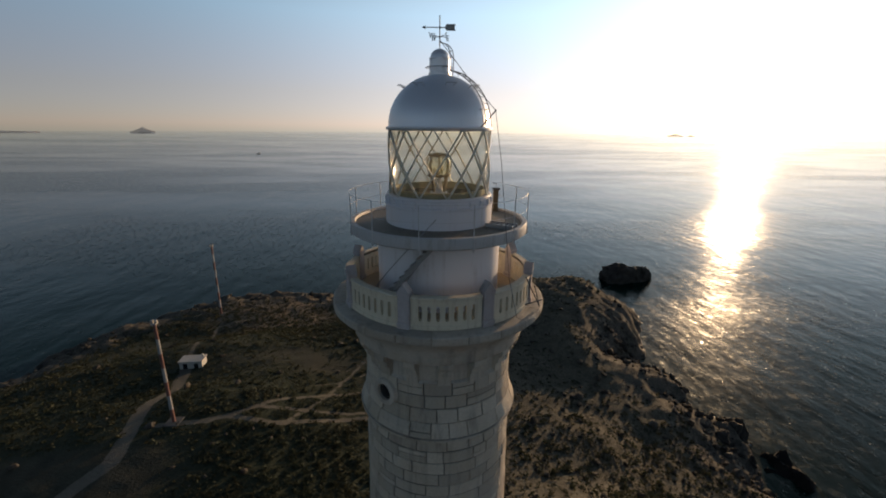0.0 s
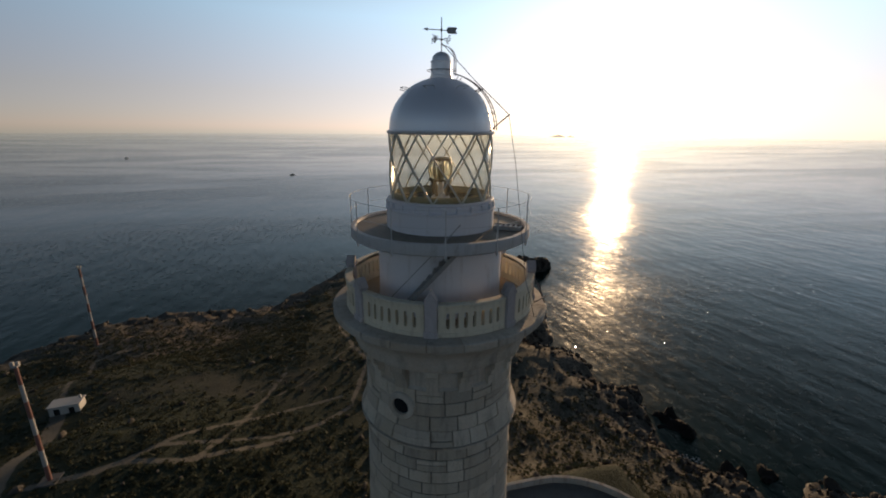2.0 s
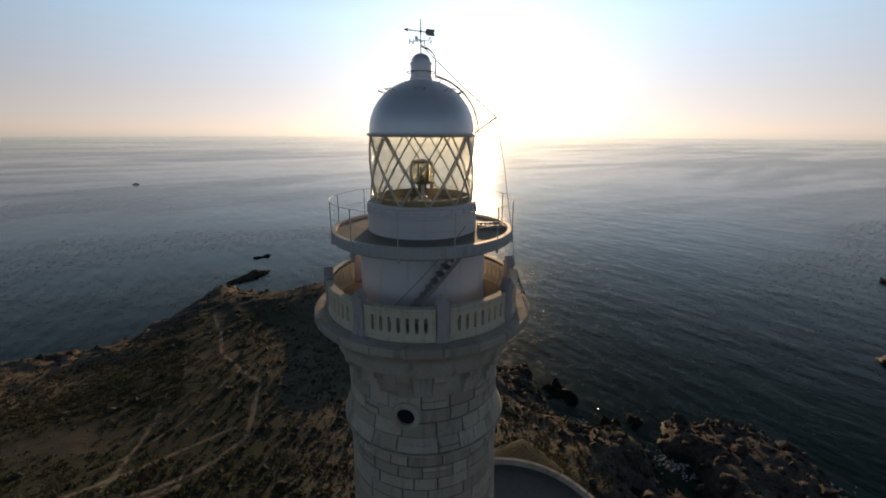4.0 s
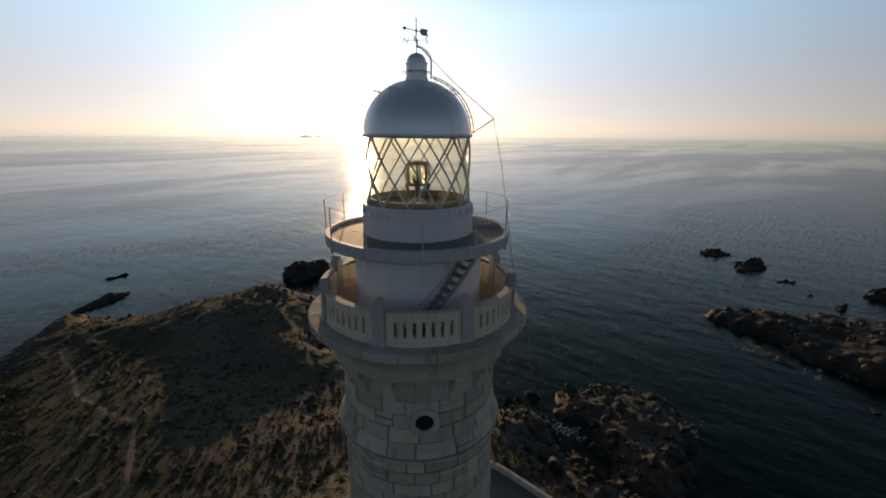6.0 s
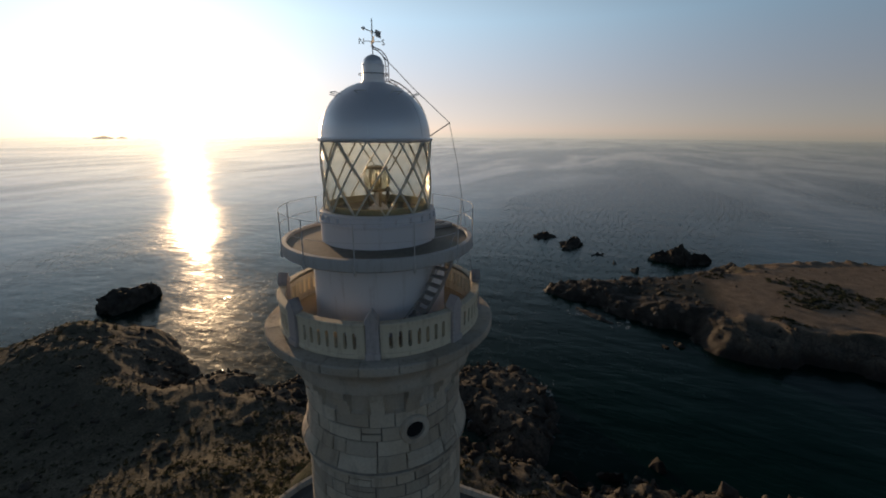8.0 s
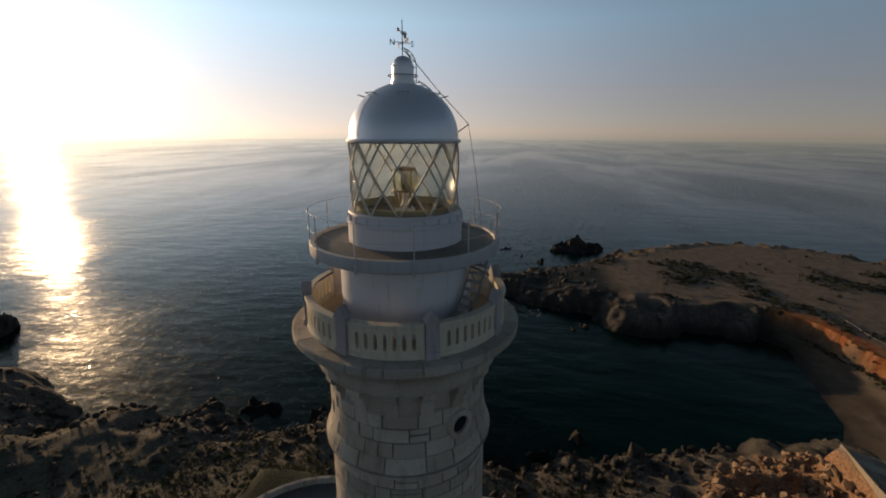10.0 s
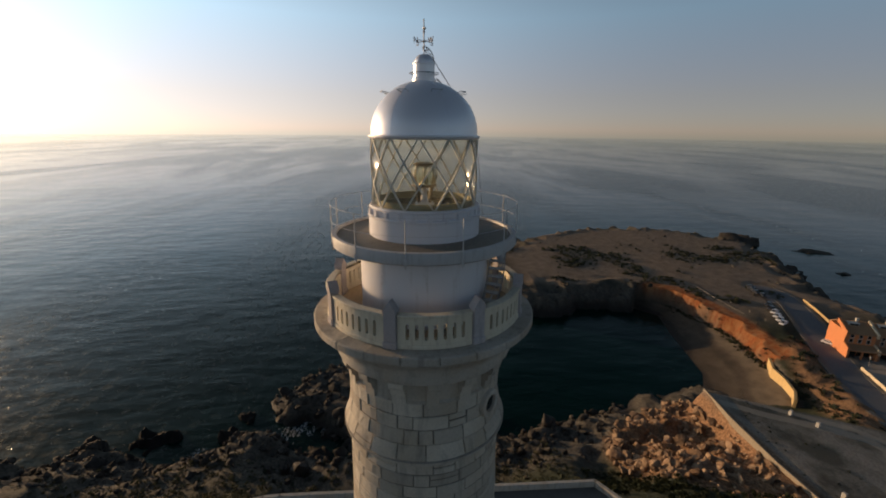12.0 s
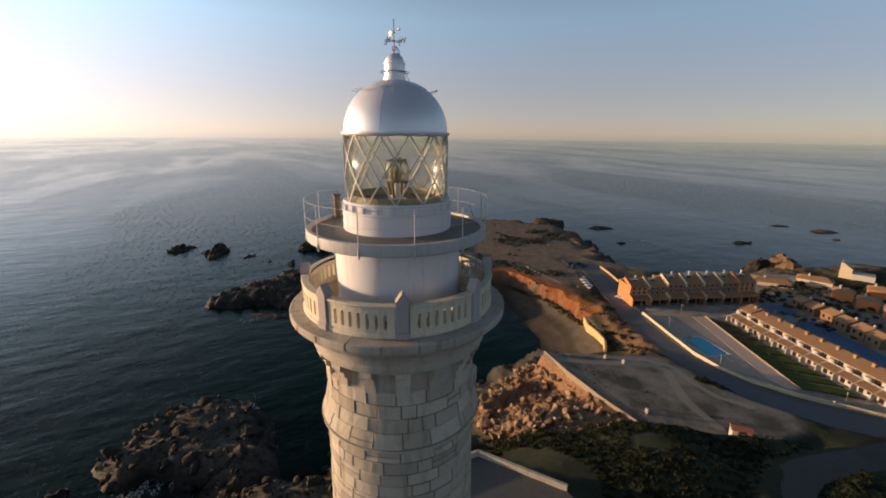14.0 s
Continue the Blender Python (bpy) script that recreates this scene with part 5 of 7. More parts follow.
# loose blocks in the old quarry: the large ones are things
big, small = [], []
for _ in range(8000):
    x, y = rng.uniform(40, 96), rng.uniform(-84, -30)
    i, j = int((x - GX[0]) / STEP), int((y - GY[0]) / STEP)
    if quarry[j, i] < 0.25 + 0.5 * rng.random() or len(big) + len(small) > 1700 or lot_far[j, i] > -1.5 or terrace_far[j, i] < 3 or HEIGHT[j, i] < -0.3:
        continue
    size = 0.12 + 1.7 * rng.random() ** 5
    z = float(HEIGHT[j, i]) - 0.3 * size * rng.random()
    (big if size > 0.7 and len(big) < 70 else small).append((x, y, z, size, rng.uniform(0, 6.28)))
scatter("rubble", small, (101, 102, 103, 104, 105, 106), "quarry", "heap of broken ochre quarry stone", "rubble")
block_meshes = [mesh_of(rock_mesh(110 + s, 3, 0.2, 0.9, 12), "boulder", M["quarry"]) for s in range(5)]
for i, (x, y, z, size, turn) in enumerate(big):
    ob = new("boulder", block_meshes[i % 5])
    ob.matrix_world = pose(x, y, z, 0, 0, math.degrees(turn)) @ Matrix.Diagonal((size, size * 0.9, size, 1))
    tagged(ob, "large broken ochre boulder on the quarry slope", "boulder", "quarry boulders")
# dark blocks along the eastern shore
big, small = [], []
for _ in range(9500):
    x, y = rng.uniform(36, 122), rng.uniform(-60, 125)
    i, j = int((x - GX[0]) / STEP), int((y - GY[0]) / STEP)
    d = DIST[j, i]
    if d < -3.5 or d > 3 + 20 * rng.random() ** 2 or quarry[j, i] > 0.5 or HEIGHT[j, i] < -1.2 or terrace_far[j, i] < 2 or (y > 100 and d > 8):
        continue
    size = 0.18 + 1.2 * rng.random() ** 4
    z = float(HEIGHT[j, i]) + 0.05 * size
    if len(big) < 90 and rng.random() < 0.08 and d < 9:
        size = 0.9 + 2.0 * rng.random() ** 1.6
        z += 0.25 * size
    (big if size > 1.15 else small).append((x, y, z, size, rng.uniform(0, 6.28)))
scatter("shore_stones", small, (121, 122, 123, 124, 125, 126, 127), "rock", "dark broken stones along the shore", "stones")
block_meshes = [mesh_of(rock_mesh(130 + s, 3, 0.25, 0.9, 12), "boulder", M["rock"]) for s in range(6)]
for i, (x, y, z, size, turn) in enumerate(big):
    ob = new("boulder", block_meshes[i % 6])
    ob.matrix_world = pose(x, y, z, 0, 0, math.degrees(turn)) @ Matrix.Diagonal((size, size * 0.85, size, 1))
    tagged(ob, "big dark boulder on the shore below the tower", "boulder", "shore boulders")
small = []
for _ in range(8500):
    x, y = rng.uniform(-150, 100), rng.uniform(37, 225)
    i, j = int((x - GX[0]) / STEP), int((y - GY[0]) / STEP)
    if DIST[j, i] < -1 or terrace_far[j, i] < 2 or (DIST[j, i] > 12 and rng.random() > (0.6 if x > -5 else 0.12)) or HEIGHT[j, i] < -0.5 or trail[j, i] < 1.5:
        continue
    small.append((x, y, float(HEIGHT[j, i]), 0.2 + 1.0 * rng.random() ** 4, rng.uniform(0, 6.28)))
for _ in range(4200):
    x, y = rng.uniform(150, 310), rng.uniform(-235, 24)
    i, j = int((x - GX[0]) / STEP), int((y - GY[0]) / STEP)
    if HEIGHT[j, i] < 0.3 or beach_in[j, i] or road_far[j, i] < 7 or rng.random() > 0.12 + 0.9 * math.exp(-((DIST[j, i] - 4) / 7) ** 2):
        continue
    small.append((x, y, float(HEIGHT[j, i]), 0.2 + 1.2 * rng.random() ** 5, rng.uniform(0, 6.28)))
for _ in range(330):
    x, y = rng.uniform(174, 242), rng.uniform(-48, 22)
    if height_at(x, y) > 0.2:
        small.append((x, y, height_at(x, y) - 0.1, 0.4 + 1.9 * rng.random() ** 3, rng.uniform(0, 6.28)))
scatter("cape_stones", small, (141, 142, 143, 144), "dry_rock", "scattered stones on the cape and its shore", "stones")


# ---- scrub: low bushes of many small leaves ----
def bushes(name, places, material, label, leaves=22, tall=0.75):
    gen = np.random.RandomState(17)
    n = len(places)
    p = np.array(places)
    v = gen.normal(size=(n, leaves, 3))
    v /= np.linalg.norm(v, axis=2, keepdims=True)
    v[..., 2] = np.abs(v[..., 2]) * tall
    centre = v * (0.45 + 0.6 * gen.random((n, leaves, 1))) * p[:, None, 3:4]
    centre += p[:, None, :3]
    a = gen.normal(size=(n, leaves, 3)) * 0.36 * p[:, None, 3:4]
    b = gen.normal(size=(n, leaves, 3)) * 0.36 * p[:, None, 3:4]
    quad = np.stack([centre - a * 0.7, centre + b * 0.5, centre + a, centre - b * 0.5], 2).reshape(-1, 3)
    f = np.arange(len(quad)).reshape(-1, 4)
    me = bpy.data.meshes.new(name)
    me.vertices.add(len(quad))
    me.vertices.foreach_set("co", quad.ravel())
    me.loops.add(f.size)
    me.loops.foreach_set("vertex_index", f.ravel().astype(np.int32))
    me.polygons.add(len(f))
    me.polygons.foreach_set("loop_start", np.arange(0, f.size, 4, dtype=np.int32))
    me.update()
    me.materials.append(M[material])
    return tagged(new(name, me), label, "scrub", kind="stuff")


places = []
while len(places) < 34000:
    x, y = rng.uniform(-150, 90), rng.uniform(-36, 195)
    i, j = int((x - GX[0]) / STEP), int((y - GY[0]) / STEP)
    if FIELDS["veg"][j, i] * (0.65 + 0.35 * patch[j, i]) < 0.75 * rng.random() or (x > -15 and rng.random() > 0.3) or trail[j, i] < 1.0 or slope[j, i] > 1.1 or terrace_far[j, i] < 0.8:
        continue
    places.append((x, y, float(HEIGHT[j, i]), 0.25 + 0.5 * rng.random() ** 2.5))
for _ in range(5500):
    x, y = rng.uniform(-45, 74), rng.uniform(-34, 74)
    i, j = int((x - GX[0]) / STEP), int((y - GY[0]) / STEP)
    if terrace_far[j, i] > 1.0 and DIST[j, i] > 9 * rng.random() and (y > 20 or x > 30) and trail[j, i] > 1.0:
        places.append((x, y, float(HEIGHT[j, i]), 0.3 + 0.6 * rng.random() ** 2))
bushes("scrub", places, "shrub", "low dark green scrub over the cape", 10, 0.55)
places = []
gaps = lattice(PX, PY, 11.0, 77)
while len(places) < 5500:
    x, y = rng.uniform(-30, 62), rng.uniform(-112, -36)
    i, j = int((x - GX[0]) / STEP), int((y - GY[0]) / STEP)
    if gaps[j, i] > 0.25:
        continue
    lane = lane_far[j, i]
    if lot_far[j, i] > -2 or quarry[j, i] > 0.4 or terrace_far[j, i] < 1.5 or lane < 4.2 or math.hypot(x - 31, y + 94) < 4 or (y < -92 and rng.random() > 0.35):
        continue
    places.append((x, y, float(HEIGHT[j, i]), 0.25 + 0.45 * rng.random() ** 2))
for _ in range(700):
    x, y = rng.uniform(46, 88), rng.uniform(-84, -44)
    i, j = int((x - GX[0]) / STEP), int((y - GY[0]) / STEP)
    if quarry[j, i] > 0.5 and lot_far[j, i] < -2 and gaps[j, i] > 0.3:
        places.append((x, y, float(HEIGHT[j, i]), rng.uniform(0.2, 0.5)))
for _ in range(130):
    x, y = rng.uniform(28, 80), rng.uniform(-120, -79)
    i, j = int((x - GX[0]) / STEP), int((y - GY[0]) / STEP)
    if lot_far[j, i] > 1.5 and gaps[j, i] < -0.35 and trail[j, i] > 1:
        places.append((x, y, float(HEIGHT[j, i]), rng.uniform(0.12, 0.4)))
for _ in range(90):
    f = rng.random()
    x, y = 53 - 8 * f + rng.gauss(0, 0.9), -110.5 - 4 * f + rng.gauss(0, 0.9)
    places.append((x, y, height_at(x, y), rng.uniform(0.3, 0.8)))
bushes("slope_bushes", places, "bush", "dense green bushes below the terrace, leaves darkened for the slope's shade", 20, 0.55)
places = []
while len(places) < 1250:
    x, y = rng.uniform(70, 300), rng.uniform(-230, -50)
    i, j = int((x - GX[0]) / STEP), int((y - GY[0]) / STEP)
    near = 5.5 < road_far[j, i] < 16 and rng.random() < 0.75 and x < 118 and y > -142 and not beach_in[j, i] and lot_far[j, i] < -2
    if not (near or (FIELDS["sand"][j, i] > 0.5 and not beach_in[j, i] and 150 < x < 250 and patch[j, i] > 0.5)) or red_line[j, i] < 3 or estate_far[j, i] > -3 and x < 120:
        continue
    places.append((x, y, float(HEIGHT[j, i]), 0.4 + 0.9 * rng.random() ** 2))
for _ in range(260):
    f = rng.random()
    x, y = np.interp(f, [0, 0.4, 1], [166, 140, 108]) + rng.gauss(0, 1.2), np.interp(f, [0, 0.4, 1], [-121.5, -125, -121]) + rng.gauss(0, 1.0)
    places.append((x, y, height_at(x, y), rng.uniform(0.25, 0.7)))
bushes("roadside_bushes", places, "shrub", "dry bushes along the road and on the northern point", 22)


# ---- the shore road, car park and holiday estate ----
def ribbon(line, half, z, thick=0.25, offset=0.0):
    """A flat strip along a line."""
    bm = bmesh.new()
    pts = [Vector((x, y, 0)) for x, y in line]
    rows = []
    for i, p in enumerate(pts):
        d = (pts[min(i + 1, len(pts) - 1)] - pts[max(i - 1, 0)]).normalized()
        n = Vector((-d.y, d.x, 0))
        rows.append([bm.verts.new(p + n * (offset + s * half) + Vector((0, 0, zz))) for s, zz in ((-1, z - thick), (-1, z), (1, z), (1, z - thick))])
    for a, b in zip(rows, rows[1:]):
        for k in range(4):
            bm.faces.new((a[k], a[(k + 1) % 4], b[(k + 1) % 4], b[k]))
    bm.faces.new(rows[0])
    bm.faces.new(rows[-1][::-1])
    bmesh.ops.recalc_face_normals(bm, faces=bm.faces)
    return bm


def smooth_line(line, steps=5):
    pts = [Vector((*p, 0)) for p in line]
    out = []
    for i in range(len(pts) - 1):
        p0, p1, p2, p3 = pts[max(i - 1, 0)], pts[i], pts[i + 1], pts[min(i + 2, len(pts) - 1)]
        for s in range(steps):
            t = s / steps
            q = 0.5 * ((2 * p1) + (p2 - p0) * t + (2 * p0 - 5 * p1 + 4 * p2 - p3) * t * t + (3 * p1 - p0 - 3 * p2 + p3) * t ** 3)
            out.append((q.x, q.y))
    return out + [(pts[-1].x, pts[-1].y)]


EZ = 9.7
road_line = smooth_line(ROAD)
road = new("road", mesh_of(ribbon(road_line, 4.2, EZ + 0.08), "road", M["asphalt"]))
tagged(road, "grey asphalt shore road", "road", kind="structure")
for side in (-1, 1):
    kerb = new("pavement", mesh_of(ribbon(road_line, 0.75, EZ + 0.22, 0.4, side * 4.95), "pavement", M["paving"]))
    tagged(kerb, "narrow concrete pavement beside the road", "pavement", kind="structure")
turning = new("road", mesh_of(prism([(160 + 13 * math.cos(radians(q)), -166 + 9 * math.sin(radians(q))) for q in range(0, 360, 15)], EZ - 0.3, EZ + 0.1), "road", M["asphalt"]))
tagged(turning, "asphalt turning place at the end of the road", "road", kind="structure")
bm = bmesh.new()
lane = smooth_line(ACCESS, 6)
prev = None
for i, (x, y) in enumerate(lane):
    a, b = Vector((*lane[max(i - 1, 0)], 0)), Vector((*lane[min(i + 1, len(lane) - 1)], 0))
    d = (b - a).normalized()
    n = Vector((-d.y, d.x, 0)) * 3.2
    z = float(np.interp(y, LANE_Y, LANE_Z)) + 0.1
    q = [bm.verts.new(Vector((x, y, z)) + n), bm.verts.new(Vector((x, y, z)) - n), bm.verts.new(Vector((x, y, z - 1.5)) - n), bm.verts.new(Vector((x, y, z - 1.5)) + n)]
    if prev:
        for k in range(4):
            bm.faces.new((prev[k], prev[(k + 1) % 4], q[(k + 1) % 4], q[k]))
    prev = q
bmesh.ops.recalc_face_normals(bm, faces=bm.faces)
tagged(new("road", mesh_of(bm, "road", M["lane"])), "dark narrow lane curving up to the lighthouse", "road", kind="structure")


def boundary(name, line, thick, z0, z1, material, label, posts=0.0):
    ob = thing(name, label=label, category="wall")
    for a, b in zip(line, line[1:]):
        part("section", wall_run(bmesh.new(), a, b, thick, z0, z1, lap=thick / 3), M[material], ob)
        if posts:
            n = int(math.dist(a, b) / posts)
            for i in range(n):
                f = (i + 0.5) / n
                x, y = a[0] + (b[0] - a[0]) * f, a[1] + (b[1] - a[1]) * f
                part("pier", boxed(x - thick * 0.7, x + thick * 0.7, y - thick * 0.7, y + thick * 0.7, z0, z1 + 0.25, bevel=0.04), M[material], ob)
    return ob


M["lot_wall"] = painted("weathered_lot_wall", (0.30, 0.255, 0.19), (0.18, 0.13, 0.09), 0.9, 0.42, 0.5)
boundary("garden_wall", [(97, -142), (80, -135), (66, -129.5), (57, -128.2), (49, -129), (38, -133.5), (24, -143), (14, -152)], 0.35, EZ - 0.3, EZ + 1.25, "cream_wall", "pale plastered wall between road and pool", 9.0)
boundary("lot_wall", [(82.5, -78.5), (70, -77), (56, -76.4), (42, -77)], 0.4, 12.5, 14.95, "lot_wall", "low pale broken wall along the car park edge", 0)
boundary("plot_wall", [(171, -137), (156, -136), (138, -136), (128, -136)], 0.3, EZ - 1.0, EZ + 0.55, "lot_wall", "low worn wall across the sandy point", 0)
boundary("kerb_wall", [(152, -174.5), (142, -170.5), (130, -164.5)], 0.5, EZ - 1.0, EZ + 1.1, "yellow_wall", "low ochre wall beside the end of the road", 0)
boundary("ochre_wall", [(108.5, -121.5), (102.5, -117.6), (96.5, -116.3), (90, -113.6), (86, -110)], 0.8, 0.3, 7.8, "yellow_wall", "ochre retaining wall above the beach", 0)
# a fence of posts along the point
fence = thing("fence", label="row of short pale posts on the sandy point", category="fence")
for i in range(6):
    f = i / 5
    x, y = 178 - 46 * f, -124 - 16 * math.sin(f * 1.9)
    part("post", boxed(x - 0.1, x + 0.1, y - 0.1, y + 0.1, height_at(x, y) - 0.3, height_at(x, y) + 0.9, bevel=0.02), M["lot_wall"], fence)
for x, y in ((72, -94), (67.5, -97), (47, -82)):
    z = height_at(x, y)
    ob = tagged(new("bollard", mesh_of(boxed(-0.35, 0.35, -0.35, 0.35, -0.3, 1.3, bevel=0.06), "bollard", M["white_wall"])), "white concrete bollard on the car park", "bollard", "car park bollards")
    ob.matrix_world = pose(x, y, z, 0, 0, 20)

# pool garden
yard = tagged(new("pavement", mesh_of(prism([(97.5, -143), (80, -136), (66, -130.6), (57.5, -129.4), (46.5, -136.2), (86, -158.6), (95, -154)], EZ - 0.4, EZ + 0.12), "pavement", M["yard"])), "grey paved yard round the swimming pool", "pavement", kind="structure")
strip = tagged(new("pavement", mesh_of(prism([(86.3, -158.9), (46.8, -136.6), (41, -136.0), (39.5, -138.2), (84.2, -163.0)], EZ - 0.4, EZ + 0.17), "pavement", M["pink"])), "pink paved walk beside the pool yard", "pavement", kind="structure")
boundary("walk_wall", [(84.0, -163.4), (62, -151), (39.2, -138.6)], 0.3, EZ - 0.2, EZ + 0.7, "lot_wall", "low weathered wall beside the pink walk", 0)
pool = thing("swimming_pool", (68.3, -138.5, EZ), 166, label="rectangular blue swimming pool with pale rim", category="pool")
bm = bmesh.new()
for x0, x1, y0, y1 in ((-7.1, 7.1, 4.2, 4.8), (-7.1, 7.1, -4.8, -4.2), (-7.1, -6.5, -4.2, 4.2), (6.5, 7.1, -4.2, 4.2)):
    box(bm, x0, x1, y0, y1, 0.0, 0.24)
part("rim", bm, M["white_wall"], pool, "pale coping")
part("water", boxed(-6.5, 6.5, -4.2, 4.2, 0.0, 0.17), M["pool"], pool, "still blue water")
for i, (x, y, turn) in enumerate([(60, -133, 20), (61.5, -134, 20), (91, -150, 60), (89, -149, 60), (87, -147, 60), (58, -136.5, 30), (54, -137, 30)]):
    lounger = thing("sun_lounger", (x, y, EZ + 0.12), turn, label="white sun lounger on the pool yard", category="lounger", group="sun loungers")
    part("bed", boxed(-0.9, 0.5, -0.33, 0.33, 0.28, 0.36, bevel=0.02), M["white_wall"], lounger)
    back = part("backrest", boxed(0.0, 0.75, -0.33, 0.33, -0.03, 0.04, bevel=0.02), M["white_wall"], lounger)
    back.matrix_local = pose(0.48, 0, 0.33, 0, -40, 0)
    for sx in (-0.75, 0.4):
        for sy in (-0.28, 0.28):
            part("leg", boxed(sx - 0.03, sx + 0.03, sy - 0.03, sy + 0.03, 0, 0.28), M["white_wall"], lounger)
# gardens
A0, A1, B0, B1 = Vector((83.2, -164.0, 0)), Vector((39.0, -139.2, 0)), Vector((77.2, -166.6, 0)), Vector((28.0, -149.6, 0))
for i in range(9):
    f0, f1 = i / 9 + 0.008, (i + 1) / 9 - 0.008
    q = [A0.lerp(A1, f0), A0.lerp(A1, f1), B0.lerp(B1, f1), B0.lerp(B1, f0)]
    mat = "dry_lawn" if i < 4 else "lawn"
    plot = tagged(new("lawn", mesh_of(prism([(v.x, v.y) for v in q], EZ - 0.3, EZ + 0.14), "lawn", M[mat])), "small green garden lawn" if mat == "lawn" else "small garden plot of dry grass", "garden", "terrace gardens")
    a, b = A0.lerp(A1, (i + 1) / 9), B0.lerp(B1, (i + 1) / 9)
    pts = [(a.x + (b.x - a.x) * t, a.y + (b.y - a.y) * t, EZ + 0.4, 0.52) for t in np.linspace(0.05, 0.95, 16)]
    hedge = bushes("hedge", pts, "shrub", "clipped dark hedge between two gardens", 26)
    hedge["kind"], hedge["category"], hedge["group"] = "", "hedge", "garden hedges"


def slab_between(bm, a, b, thick):
    """A sloping slab: a and b are rows of two corners; thick is measured down."""
    top = [bm.verts.new(v) for v in (*a, *b[::-1])]
    low = [bm.verts.new(Vector(v) - Vector((0, 0, thick))) for v in (*a, *b[::-1])]
    bm.faces.new(top)
    bm.faces.new(low[::-1])
    for i in range(4):
        bm.faces.new((top[i], low[i], low[(i + 1) % 4], top[(i + 1) % 4]))
    bmesh.ops.recalc_face_normals(bm, faces=bm.faces)
    return bm


def tiled_slope(bm, x0, x1, ya, za, yb, zb, thick=0.22):
    """A roof slope with ribs of tiles running down it."""
    n = max(2, int((x1 - x0) / 0.55))
    sect = [(x0, 0.0)]
    for i in range(n):
        c = x0 + (x1 - x0) * (i + 0.5) / n
        sect += [(c - 0.13, 0.0), (c - 0.07, 0.09), (c + 0.07, 0.09), (c + 0.13, 0.0)]
    sect += [(x1, 0.0), (x1, -thick), (x0, -thick)]
    low, high = [bm.verts.new((x, ya, za + z)) for x, z in sect], [bm.verts.new((x, yb, zb + z)) for x, z in sect]
    bm.faces.new(low)
    bm.faces.new(high[::-1])
    for i in range(len(sect)):
        j = (i + 1) % len(sect)
        bm.faces.new((low[i], high[i], high[j], low[j]))
    bmesh.ops.recalc_face_normals(bm, faces=bm.faces)
    return bm


def opening(ob, x, z, w, h, y, material="window", name="window", deep=0.08):
    """A window or door set into the front with its frame and sill."""
    win = part(name, boxed(x - w / 2, x + w / 2, y - 0.03, y + deep, z, z + h), M[material], ob)
    bm = bmesh.new()
    for x0, x1, z0, z1 in ((x - w / 2 - 0.1, x - w / 2, z, z + h), (x + w / 2, x + w / 2 + 0.1, z, z + h), (x - w / 2 - 0.1, x + w / 2 + 0.1, z + h, z + h + 0.1), (x - w / 2 - 0.16, x + w / 2 + 0.16, z - 0.1, z)):
        box(bm, x0, x1, y - 0.09, y + 0.03, z0, z1)
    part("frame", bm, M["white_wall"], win)


